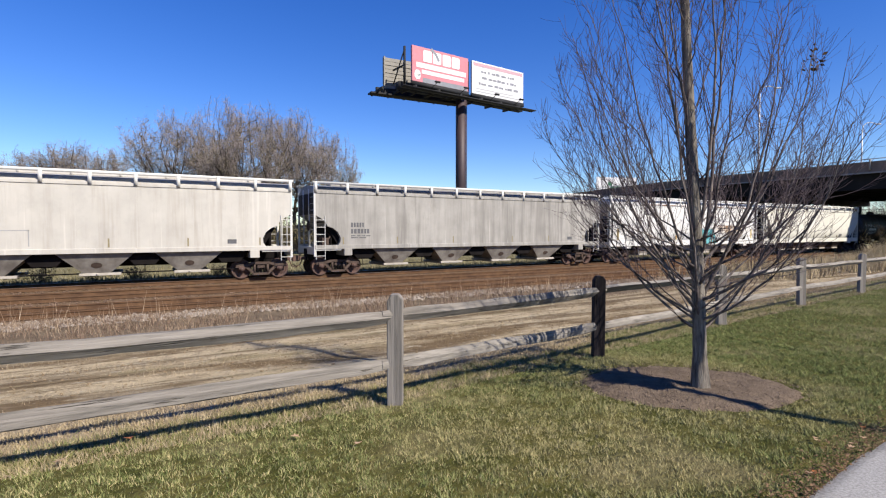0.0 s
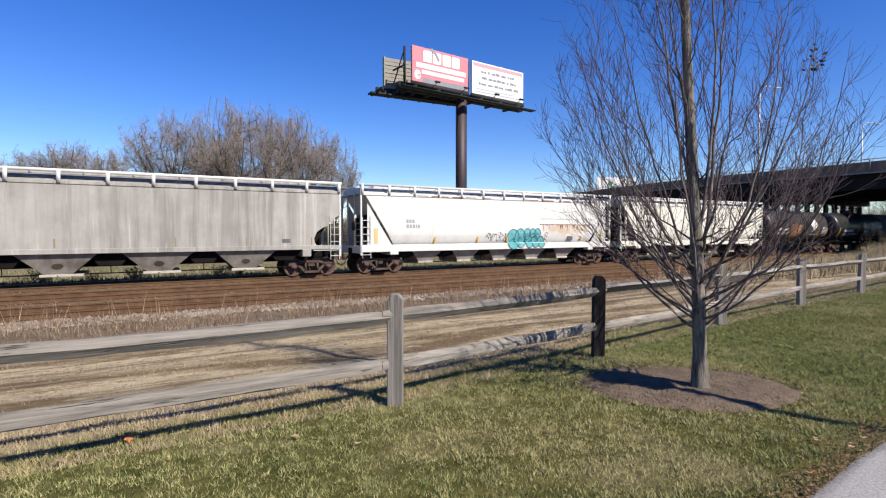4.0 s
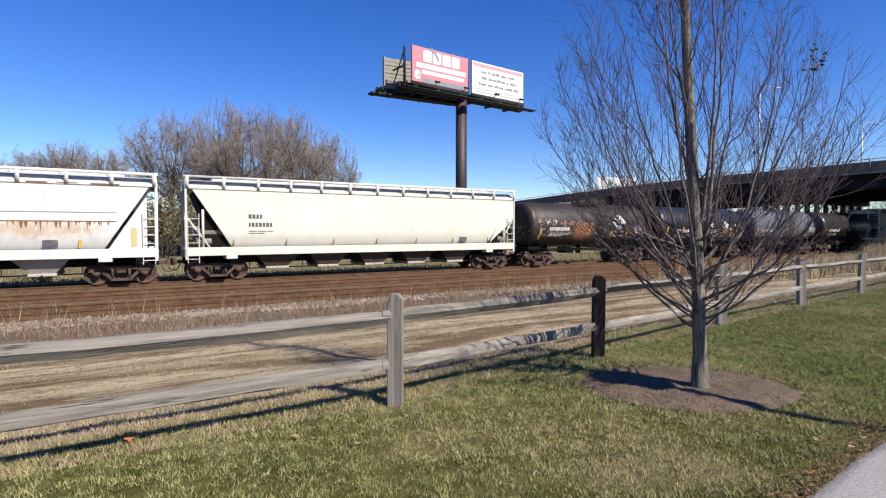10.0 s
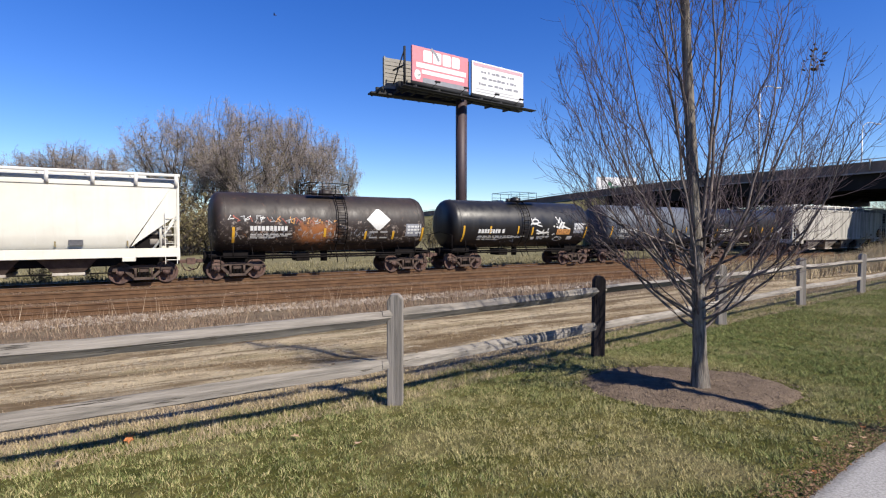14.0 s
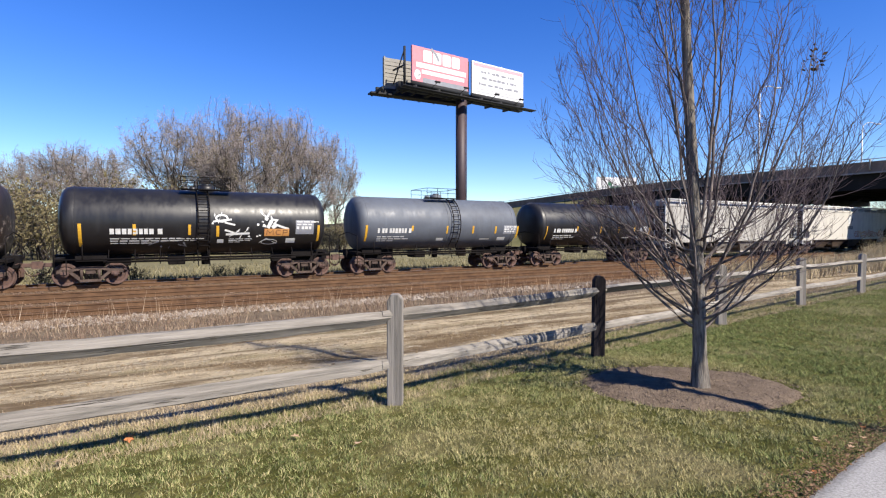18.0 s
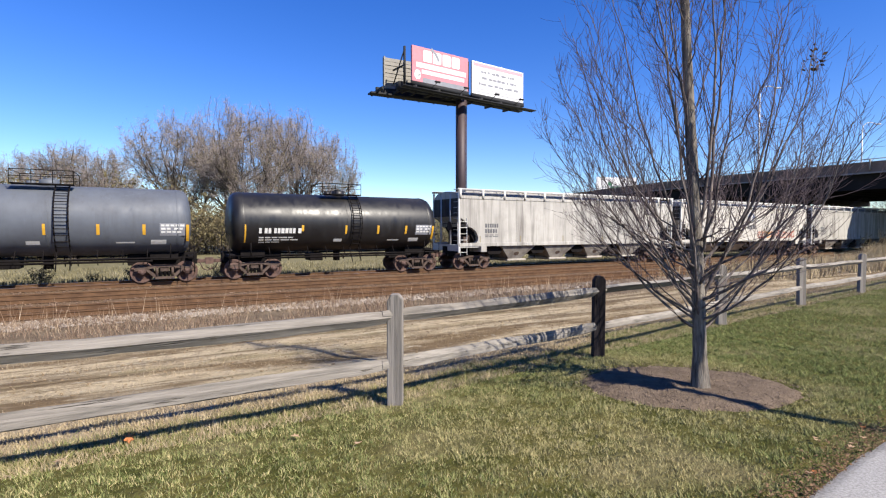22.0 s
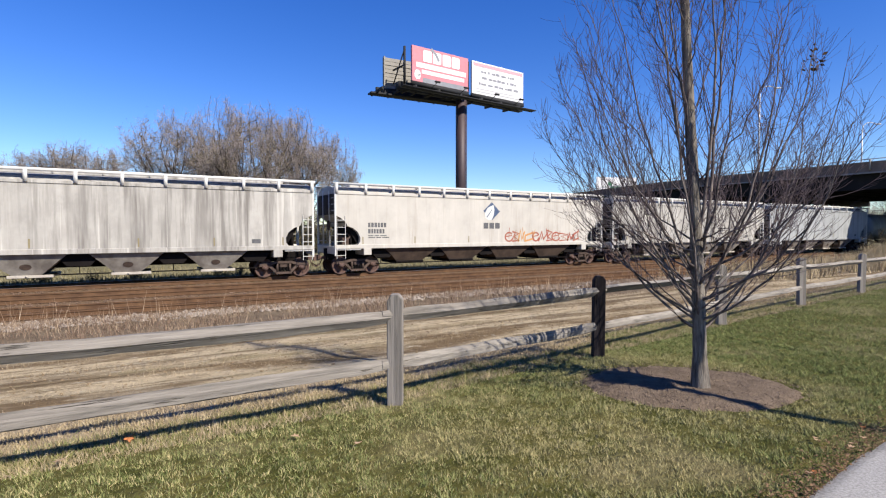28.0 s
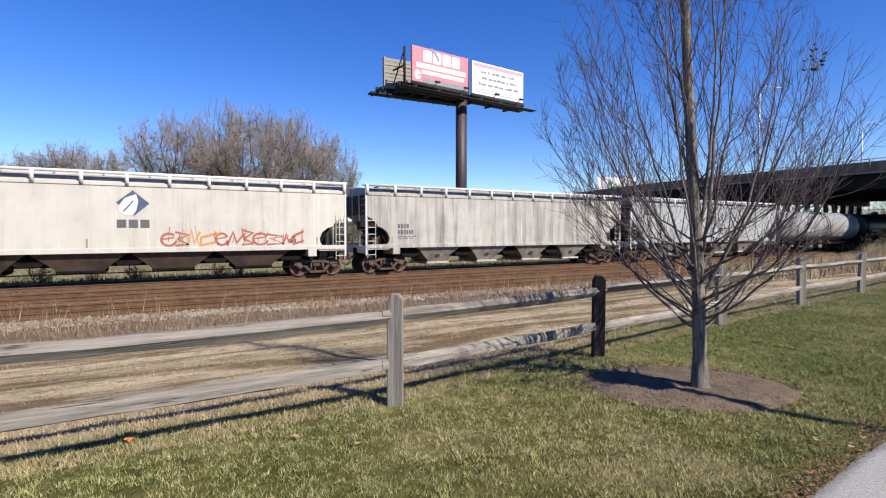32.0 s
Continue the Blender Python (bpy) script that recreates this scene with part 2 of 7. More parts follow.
M["far_bark"] = plain("far bark", (0.1, 0.083, 0.07), (0.07, 0.058, 0.05), 0.95, 0.0, 1, 6)
M["far_twig"] = plain("far twigs", (0.37, 0.32, 0.295), (0.28, 0.24, 0.215), 0.95, 0.0, 0.4, 3, vary=0.4, island=True)
M["old_leaf"] = plain("withered olive leaves", (0.3, 0.255, 0.14), (0.24, 0.215, 0.11), 0.9, 0.0, 0.5, 4, vary=0.5, island=True)
M["scrub"] = plain("dry scrub", (0.181, 0.145, 0.079), (0.121, 0.115, 0.055), 0.95, 0.0, 0.5, 4, vary=0.5, island=True)
M["mulch"] = plain("brown mulch", (0.175, 0.132, 0.096), (0.115, 0.086, 0.063), 1.0, 0.0, 6, 60, None, 0.9, 0.03)
M["end_dark"] = plain("dark end sheet", (0.079, 0.07, 0.06), (0.042, 0.036, 0.034), 0.85, 0.0, 1.5, 14, (1, 1, 0.4))
M["path"] = plain("pale worn asphalt path", (0.46, 0.445, 0.42), (0.25, 0.24, 0.225), 0.98, 0.0, 60, 150, None, 1.0, 0.008)
M["rail"] = plain("rusty rail", (0.133, 0.076, 0.042), (0.079, 0.045, 0.027), 0.85, 0.1, 2, 20)
M["railtop"] = plain("polished rail head", (0.23, 0.212, 0.2), (0.181, 0.157, 0.139), 0.35, 0.9, 2, 20)
M["tie"] = plain("old tie wood", (0.176, 0.112, 0.07), (0.102, 0.07, 0.045), 0.95, 0.0, 2, 22, (1, 5, 5), 0.6, 0.02, vary=0.4, island=True)
M["clod"] = plain("dirt clod", (0.3, 0.225, 0.14), (0.17, 0.12, 0.075), 0.98, 0.0, 3, 30, vary=0.7, island=True)
M["rusty_stone"] = plain("rust-stained stone", (0.2, 0.135, 0.095), (0.11, 0.072, 0.052), 0.95, 0.0, 3, 30, vary=0.6, island=True)
M["stone"] = plain("ballast stone", (0.351, 0.302, 0.248), (0.242, 0.193, 0.151), 0.95, 0.0, 3, 30, vary=0.5, island=True)
M["parapet"] = plain("brown-stained parapet concrete", (0.21, 0.164, 0.134), (0.126, 0.097, 0.08), 0.9, 0.0, 0.7, 7, (1, 1, 0.4), 0.4, 0.02)
M["concrete"] = plain("bridge concrete", (0.145, 0.124, 0.109), (0.091, 0.079, 0.07), 0.9, 0.0, 0.5, 6, None, 0.4, 0.02)
# about half as bright as the deck's concrete
M["pier"] = plain("dark pier concrete", (0.079, 0.072, 0.066), (0.049, 0.045, 0.042), 0.9, 0.0, 0.5, 6, None, 0.4, 0.02)
M["pale_concrete"] = plain("pale rail post concrete", (0.278, 0.266, 0.248), (0.218, 0.208, 0.193), 0.9, 0.0, 0.5, 6)
M["girder"] = plain("dark girder steel", (0.021, 0.02, 0.02), (0.012, 0.012, 0.012), 0.85, 0.0, 0.6, 8)
M["galv"] = plain("galvanised metal", (0.475, 0.484, 0.494), (0.399, 0.408, 0.418), 0.5, 0.6, 2, 20)
M["pole_steel"] = plain("brown painted pole steel", (0.05, 0.03, 0.034), (0.034, 0.021, 0.025), 0.6, 0.1, 0.7, 8)
M["dark_steel"] = plain("dark steel frame", (0.008, 0.008, 0.009), (0.005, 0.005, 0.007), 0.8, 0.0, 2, 15)
M["board_back"] = plain("beige panel back", (0.254, 0.236, 0.2), (0.2, 0.187, 0.163), 0.7, 0.0, 1.5, 12)
M["board_red"] = plain("faded red poster vinyl", (0.504, 0.181, 0.21), (0.462, 0.151, 0.176), 0.5, 0.0, 1, 20)
M["board_white"] = plain("white poster vinyl", (0.643, 0.634, 0.634), (0.597, 0.589, 0.589), 0.5, 0.0, 1, 20)
M["board_grey"] = plain("grey poster print", (0.212, 0.218, 0.242), (0.17, 0.176, 0.2), 0.6, 0.0, 2, 20)
M["board_pale"] = plain("pale print", (0.363, 0.363, 0.375), (0.333, 0.333, 0.344), 0.6, 0.0, 2, 20)
M["board_pink"] = plain("pink print", (0.435, 0.254, 0.291), (0.454, 0.302, 0.333), 0.6, 0.0, 3, 20)
M["green_sign"] = plain("green road sign", (0.024, 0.133, 0.06), (0.03, 0.151, 0.072), 0.5, 0.0, 2, 20)
M["orange_leaf"] = plain("orange fallen leaf", (0.36, 0.125, 0.03), (0.28, 0.09, 0.025), 0.8, 0.0, 20, 80)
M["tan_leaf"] = plain("tan fallen leaf", (0.412, 0.278, 0.17), (0.333, 0.218, 0.121), 0.8, 0.0, 20, 80)


def grass_mat(name, tones, worn=False):
    N = Nodes(name)
    r = N.random(True)
    c = N.mix(N.ramp(r, 0.0, 0.45), tones[0], tones[1])
    c = N.mix(N.ramp(r, 0.62, 0.85), c, tones[2])
    geo = N.n("ShaderNodeNewGeometry").outputs["Position"]
    patch = N.noise(0.7, 4, 0.6, None, geo)
    c = N.mix(N.ramp(patch, 0.5, 0.68, 0.0, 0.45), c, tones[2])
    tuft = N.noise(9.0, 3, 0.6, None, geo)
    c = N.mix(N.ramp(tuft, 0.48, 0.62, 0.0, 0.6), c, tuple(v * 0.5 for v in tones[0]))
    clump = N.noise(24.0, 2, 0.5, None, geo)
    c = N.mix(N.ramp(clump, 0.55, 0.68, 0.0, 0.4), c, tones[2])
    if worn:
        d = N.n("ShaderNodeVectorMath")
        d.operation = 'DISTANCE'
        N.link(geo, d.inputs[0])
        d.inputs[1].default_value = (2.75, 2.95, 0.0)
        k = N.math('ADD', d.outputs["Value"], N.ramp(patch, 0.3, 0.7, 0.5, -0.5))
        c = N.mix(N.ramp(k, 0.4, 1.3, 0.5, 0.0), c, tones[2])
        c = N.mix(N.ramp(N.math('ADD', N.axis(0), N.ramp(patch, 0.3, 0.7, 0.6, -0.6)), 2.9, 4.6, 0.0, 0.5), c, tuple(v * 1.35 for v in tones[0]))
        e = N.n("ShaderNodeVectorMath")
        e.operation = 'DISTANCE'
        N.link(geo, e.inputs[0])
        e.inputs[1].default_value = (MULCH[0], MULCH[1], 0.0)
        k = N.math('ADD', e.outputs["Value"], N.ramp(tuft, 0.3, 0.7, 0.35, -0.35))
        c = N.mix(N.ramp(k, MULCH[2] * 0.95, MULCH[2] * 0.95 + 0.55, 0.5, 0.0), c, tones[2])
        c = N.mix(N.ramp(N.noise(14.0, 3, 0.6, None, geo), 0.5, 0.64, 0.0, 0.5), c, tuple(v * 0.45 for v in tones[0]))
    N.b.inputs["Subsurface Weight"].default_value = 0.0
    return N.done(c, 0.8, 0.0, None, spec=0.15)


M["lawn_blade"] = grass_mat("lawn blades", ((0.105, 0.142, 0.042), (0.25, 0.262, 0.102), (0.45, 0.375, 0.195)), True)
M["fringe_blade"] = grass_mat("uncut edge blades", ((0.103, 0.132, 0.034), (0.230, 0.218, 0.081), (0.414, 0.345, 0.184)))
M["dry_blade"] = grass_mat("dry grass blades", ((0.335, 0.265, 0.167), (0.251, 0.187, 0.112), (0.417, 0.347, 0.244)))
M["meadow_blade"] = grass_mat("rough meadow blades", ((0.2, 0.18, 0.095), (0.155, 0.135, 0.07), (0.27, 0.235, 0.15)))
M["tuft_blade"] = grass_mat("straw tuft blades", ((0.278, 0.230, 0.117), (0.361, 0.285, 0.174), (0.459, 0.376, 0.251)))
M["stalk_blade"] = grass_mat("dead stalks", ((0.3, 0.215, 0.15), (0.2, 0.14, 0.1), (0.4, 0.31, 0.22)))
M["olive_mark"] = plain("olive faded strip", (0.206, 0.17, 0.085), (0.181, 0.145, 0.072), 0.6, 0.0, 4, 40)
M["pale_mark"] = plain("pale grey stencil paint", (0.302, 0.302, 0.302), (0.254, 0.254, 0.254), 0.6, 0.0, 6, 40)
M["weed_blade"] = grass_mat("dead weed stalks", ((0.2, 0.135, 0.095), (0.125, 0.08, 0.057), (0.34, 0.265, 0.185)))


def ground_mat():
    """Lawn, worn dry strip, dirt road with wheel ruts, ballast and far meadow, told apart by the distance from the tracks."""
    N = Nodes("ground")
    y = N.axis(1)
    x = N.axis(0)
    fence = N.math('MAXIMUM', N.math('ADD', N.math('MULTIPLY', x, 0.115), 4.12), N.math('ADD', N.math('MULTIPLY', x, 0.03), 4.29))          # the fence's line
    wob = N.ramp(N.noise(0.8, 4, 0.6), 0.2, 0.8, -0.6, 0.6)
    fine = N.noise(22, 4, 0.7)
    mid = N.noise(2.2, 5, 0.65)
    lawn = N.mix(N.ramp(mid, 0.35, 0.65), (0.049, 0.055, 0.01), (0.109, 0.097, 0.029))
    lawn = N.mix(N.ramp(N.noise(0.7, 3, 0.5), 0.52, 0.66, 0, 0.6), lawn, (0.2, 0.17, 0.091))
    dry = N.mix(N.ramp(mid, 0.3, 0.7), (0.347, 0.285, 0.196), (0.251, 0.187, 0.117))
    drift = N.ramp(N.noise(0.35, 4, 0.6, (0.35, 1.0, 1)), 0.25, 0.75, -1.1, 1.1)
    lanes = N.math('SINE', N.math('MULTIPLY', N.math('ADD', y, drift), 5.2))
    lanes = N.math('ADD', lanes, N.ramp(N.noise(1.0, 6, 0.7, (0.3, 2.2, 1)), 0.3, 0.7, -1.0, 1.0))
    soil = N.mix(N.ramp(lanes, -0.9, 1.1), (0.160, 0.112, 0.063), (0.459, 0.376, 0.244))
    soil = N.mix(N.ramp(N.noise(1.0, 4, 0.6, (0.5, 3.0, 1)), 0.57, 0.68, 0, 0.55), soil, (0.459, 0.399, 0.284))
    soil = N.mix(N.ramp(N.noise(2.2, 5, 0.7, (0.25, 3.6, 1)), 0.54, 0.63, 0, 0.75), soil, (0.079, 0.051, 0.027))
    soil = N.mix(N.ramp(N.noise(0.9, 4, 0.6, (0.4, 1.2, 1)), 0.56, 0.66, 0, 0.55), soil, (0.145, 0.121, 0.051))
    grit = N.noise(7.0, 5, 0.75, (0.5, 1.0, 1.0))
    soil = N.mix(N.ramp(grit, 0.5, 0.66, 0, 0.6), soil, (0.091, 0.064, 0.036))
    soil = N.mix(N.ramp(N.noise(5.0, 4, 0.7, (0.6, 1.3, 1.0)), 0.58, 0.68, 0, 0.6), soil, (0.484, 0.435, 0.327))
    weeds = N.mix(N.ramp(mid, 0.3, 0.7), (0.206, 0.16, 0.109), (0.109, 0.079, 0.055))
    ballast = N.mix(N.ramp(fine, 0.35, 0.65), (0.218, 0.142, 0.085), (0.109, 0.07, 0.042))
    meadow = N.mix(N.ramp(N.noise(0.3, 5, 0.65), 0.35, 0.65), (0.2, 0.18, 0.105), (0.14, 0.127, 0.066))
    off = N.math('SUBTRACT', y, fence)
    off = N.math('ADD', off, N.math('MULTIPLY', wob, 0.5))
    c = N.mix(N.ramp(off, 0.4, 0.75), lawn, dry)
    # beyond the road's bend the lawn reaches past the fence
    yy = N.math('ADD', y, wob)
    c = N.mix(N.ramp(yy, 6.1, 7.2), c, soil)
    c = N.mix(N.ramp(yy, 11.8, 12.8), c, weeds)
    c = N.mix(N.ramp(N.math('ADD', y, N.math('MULTIPLY', wob, 0.5)), 16.9, 17.4), c, ballast)
    c = N.mix(N.ramp(N.math('ADD', y, wob), 29.6, 30.6), c, meadow)
    c = N.mix(N.ramp(fine, 0.35, 0.7, 0, 0.4), c, (0.042, 0.034, 0.021))
    h = N.math('ADD', fine, N.math('ADD', N.math('MULTIPLY', mid, 2.0), grit))
    return N.done(c, 0.97, 0.0, h, 0.9, 0.04, 0.08)


M["ground"] = ground_mat()


# ---- the ground ----
def step(a, b, v):
    k = min(1.0, max(0.0, (v - a) / (b - a)))
    return k * k * (3 - 2 * k)


def fence_y(x):
    return max(4.13 + 0.115 * x, 4.30 + 0.03 * x) if x < 40 else 8.73


def ground_z(x, y):
    f = y - (fence_y(x) - 4.3)
    z = -0.06 * step(3.6, 4.6, f) - 0.34 * step(4.8, 7.0, f) - 0.33 * step(7.5, 13.0, f) - 0.2 * step(15.0, 17.6, y)
    z += 0.03 * noise.noise((x * 0.35, y * 0.5, 0.0)) * step(-3, 2, y) * (1 - step(16, 17, y))
    if 6 < y < 12:
        z -= 0.05 * (math.exp(-((y - 7.9) / 0.35) ** 2) + math.exp(-((y - 9.7) / 0.35) ** 2))
    if y > 30:
        z += -0.25 * step(29.5, 34, y) + 0.15 * noise.noise((x * 0.05, y * 0.05, 3.0)) * step(30, 50, y)
    return z


def spread(a, b, fine_a, fine_b, d, far):
    v, out = fine_a, []
    while v < fine_b:
        out.append(v)
        v += d
    out.append(fine_b)
    s, v = d, fine_b
    while v < b:
        s *= far
        v = min(b, v + s)
        out.append(v)
    s, v, low = d, fine_a, []
    while v > a:
        s *= far
        v = max(a, v - s)
        low.append(v)
    return low[::-1] + out


def make_ground():
    xs = spread(-1500, 3000, -12, 40, 0.5, 1.25)
    ys = spread(-1500, 3000, -2, 34, 0.25, 1.25)
    vs = [(x, y, ground_z(x, y)) for y in ys for x in xs]
    n = len(xs)
    fs = [(j * n + i, j * n + i + 1, (j + 1) * n + i + 1, (j + 1) * n + i) for j in range(len(ys) - 1) for i in range(n - 1)]
    return solid("ground", raw("ground", vs, fs, M["ground"], True), None, "lawn, dry grass, dirt road, ballast and meadow ground", "ground", kind="structure")


make_ground()


def path_edge(x):
    """The lawn-side edge of the footpath."""
    xs = [-40, -12, -3.0, 0.6, 2.2, 3.35, 4.1, 4.85, 6.5, 12, 60]
    ys = [-14, -4.4, -0.6, 0.95, 1.32, 1.50, 1.58, 1.63, 1.65, 1.5, 1.2]
    return float(np.interp(x, xs, ys))


def make_path():
    bm = fresh()
    rows, x = [], -40.0
    while x < 60:
        y = path_edge(x) + (0.02 * noise.noise((x * 2.2, 0, 7.0)) + 0.012 * noise.noise((x * 8, 0, 9.0)) if -1 < x < 12 else 0)
        w = 2.9
        row = [(x, y + 0.05, ground_z(x, y) - 0.04), (x, y, ground_z(x, y) + 0.012)]
        row += [(x, y - w * k, ground_z(x, y - w * k) + 0.03 + 0.012 * math.sin(math.pi * k)) for k in (0.03, 0.2, 0.4, 0.6, 0.8, 0.97)]
        row += [(x, y - w, ground_z(x, y - w) + 0.012), (x, y - w - 0.05, ground_z(x, y - w) - 0.04)]
        rows.append([bm.verts.new(p) for p in row])
        x += 0.08 if 0 < x < 9 else 0.8
    for a, b in zip(rows, rows[1:]):
        for i in range(len(a) - 1):
            bm.faces.new((a[i + 1], b[i + 1], b[i], a[i]))
    return solid("path", bm, M["path"], "pale grey asphalt footpath beside the lawn", "path", kind="structure")


make_path()


# ---- tracks ----
RAIL_PROF = [(-0.07, 0), (0.07, 0), (0.07, 0.015), (0.012, 0.03), (0.012, 0.12), (0.036, 0.13), (0.036, 0.17), (-0.036, 0.17), (-0.036, 0.13), (-0.012, 0.12), (-0.012, 0.03), (-0.07, 0.015)]


def make_track(yc, used, label):
    track = thing("railway_track", label, "railway track", pose(0, yc, RAIL), "railway tracks", "structure")
    for s in (-1, 1):
        bm = fresh()
        a = [bm.verts.new((-260, s * 0.753 + u, z - 0.17)) for u, z in RAIL_PROF]
        b = [bm.verts.new((600, s * 0.753 + u, z - 0.17)) for u, z in RAIL_PROF]
        for i in range(len(a)):
            j = (i + 1) % len(a)
            f = bm.faces.new((a[i], a[j], b[j], b[i]))
            f.material_index = 1 if used and i == 6 else 0
        part("rail", bm, [M["rail"], M["railtop"]], track, smooth=0)
    rnd = random.Random(int(yc * 10))
    bm = fresh()
    x = -16.0
    while x < 95:
        w = 0.11 + rnd.uniform(-0.01, 0.01)
        l = 1.3 + rnd.uniform(-0.05, 0.05)
        z = -0.18 + rnd.uniform(-0.02, 0.0)
        box(bm, x - w, x + w, -l, l, z - 0.15, z)
        x += 0.53 + rnd.uniform(-0.04, 0.04)
    t = part("ties", bm, M["tie"], track, "worn timber ties", smooth=0)
    t["kind"] = "stuff"
    return track


make_track(MAIN_Y, True, "railway track with polished rails on rusty ballast")
make_track(22.9, False, "unused railway track with rust-brown rails")
make_track(18.95, False, "unused railway track with rust-brown rails beside the weeds")


# ---- the train ----
CACHE = {}


def cached(key, make):
    if key not in CACHE:
        CACHE[key] = make()
    return CACHE[key]


WHEEL_R = 0.457


def wheelset_mesh():
    bm = fresh()
    rod(bm, (0, -1.05, 0), (0, 1.05, 0), 0.075, 12)
    for s in (-1, 1):
        prof = [(-0.07, 0.12), (-0.05, 0.16), (-0.02, 0.34), (-0.06, 0.37), (-0.065, 0.455), (0.05, WHEEL_R), (0.055, 0.485), (0.085, 0.485), (0.085, 0.37), (0.04, 0.34), (0.03, 0.15), (0.06, 0.12)]
        lathe(bm, [(s * (0.80 - a), r) for a, r in prof], "y", 28)
        lathe(bm, [(s * 0.98, 0.10), (s * 1.09, 0.10), (s * 1.10, 0.05)], "y", 12)
    bmesh.ops.recalc_face_normals(bm, faces=bm.faces)
    return mesh_of("wheelset", bm, M["wheel"], 30)


def side_frame_mesh():
    bm = fresh()
    # arched frame built from members, so that light passes between them
    prism(bm, [(-1.18, 0.54), (-1.15, 0.68), (-0.72, 0.70), (-0.72, 0.56), (-1.0, 0.53)], -0.06, 0.06)
    prism(bm, [(1.18, 0.54), (1.0, 0.53), (0.72, 0.56), (0.72, 0.70), (1.15, 0.68)], -0.06, 0.06)
    prism(bm, [(-0.74, 0.58), (-0.74, 0.70), (-0.4, 0.80), (0.4, 0.80), (0.74, 0.70), (0.74, 0.58), (0.36, 0.68), (-0.36, 0.68)], -0.07, 0.07)
    prism(bm, [(-0.76, 0.56), (-0.70, 0.66), (-0.28, 0.28), (-0.36, 0.18)], -0.06, 0.06)
    prism(bm, [(0.76, 0.56), (0.36, 0.18), (0.28, 0.28), (0.70, 0.66)], -0.06, 0.06)
    prism(bm, [(-0.38, 0.16), (-0.38, 0.27), (0.38, 0.27), (0.38, 0.16)], -0.10, 0.10)
    box(bm, -0.36, -0.26, -0.07, 0.07, 0.25, 0.70)
    box(bm, 0.26, 0.36, -0.07, 0.07, 0.25, 0.70)
    return mesh_of("side_frame", bm, M["steel_dirty"], 30)


def spring_mesh():
    bm = fresh()
    prof = [(0.27, 0.02)]
    for k in range(7):
        prof += [(0.275 + k * 0.033, 0.05), (0.29 + k * 0.033, 0.078)]
    lathe(bm, prof + [(0.505, 0.05), (0.51, 0.02)], "z", 12)
    return mesh_of("spring", bm, M["under"], 30)


def bolster_mesh():
    bm = fresh()
    box(bm, -0.19, 0.19, -1.05, 1.05, 0.46, 0.66, 0.03)
    rod(bm, (0, 0, 0.6), (0, 0, 0.86), 0.25, 16)
    for s in (-1, 1):
        box(bm, -0.1, 0.1, s * 0.6 - 0.1, s * 0.6 + 0.1, 0.6, 0.78, 0.02)
    return mesh_of("truck", bm, M["steel_dirty"], 30)


WHEELSETS = []


def add_truck(car, x):
    truck = part("truck", cached("bolster", bolster_mesh), None, car, "rusty brown freight truck", pose(x, 0, 0))
    for s in (-1, 1):
        part("side_frame", cached("frame", side_frame_mesh), None, truck, "", pose(0, s * 1.02, 0))
        for x3 in (-0.16, 0.0, 0.16):
            part("spring", cached("spring", spring_mesh), None, truck, "", pose(x3, s * 1.02, 0))
        w = part("wheelset", cached("wheels", wheelset_mesh), None, truck, "", pose(s * 0.889, 0, WHEEL_R))
        WHEELSETS.append((w, s * 0.889))
        box_bm = cached("adapter", lambda: adapter_mesh())
        for q in (-1, 1):
            part("bearing_box", box_bm, None, truck, "", pose(s * 0.889, q * 1.04, WHEEL_R))
    return truck


def adapter_mesh():
    bm = fresh()
    box(bm, -0.15, 0.15, -0.09, 0.09, -0.02, 0.14, 0.02)
    rod(bm, (0, -0.13, 0), (0, 0.13, 0), 0.105, 12)
    return mesh_of("bearing_box", bm, M["wheel"], 30)


def coupler_mesh():
    bm = fresh()
    box(bm, 0.0, 0.55, -0.09, 0.09, 0.78, 0.95, 0.02)
    prism(bm, [(0.42, 0.72), (0.42, 1.02), (0.66, 1.02), (0.66, 0.72)], -0.16, 0.13)
    pipe(bm, [(0.15, -0.35, 0.85), (0.3, -0.36, 0.5), (0.5, -0.36, 0.42), (0.7, -0.36, 0.55)], 0.025)
    rod(bm, (0.1, -1.35, 0.98), (0.1, 0, 0.98), 0.015, 6)
    return mesh_of("coupler", bm, M["wheel"], 30)


def add_ends(car, half, reach):
    for s in (-1, 1):
        part("coupler", cached("coupler", coupler_mesh), None, car, "", pose(s * (half - reach + 0.02), 0, 0, 0, 0, 0 if s > 0 else 180))


def ladder(bm, x0, x1, y, z0, z1, n, r=0.016):
    rod(bm, (x0, y, z0), (x0, y, z1), r, 6)
    rod(bm, (x1, y, z0), (x1, y, z1), r, 6)
    for i in range(n):
        z = z0 + (z1 - z0) * (i + 0.5) / n
        rod(bm, (x0, y, z), (x1, y, z), r, 6)


def bars(parent, mat, name, x, z, w, rows, y, gap=0.4, char=0.16, seed=1, label=""):
    """Rows of short painted bars. rows: (height, fraction of the width)."""
    rnd = random.Random(seed)
    for h, fr in rows:
        u = x
        small = h < 0.1
        while u < x + w * fr - char * 0.5:
            c = rnd.uniform(0.18, 0.42) if small else char * rnd.uniform(0.6, 0.95)
            bm = fresh()
            box(bm, u, u + c, y - 0.004, y + 0.02, z - h * (0.7 if small else 1), z)
            part(name, bm, M[mat], parent, label, smooth=0)
            u += c + (0.06 if small else 0.3 * char)
        z -= h * (1 + gap)


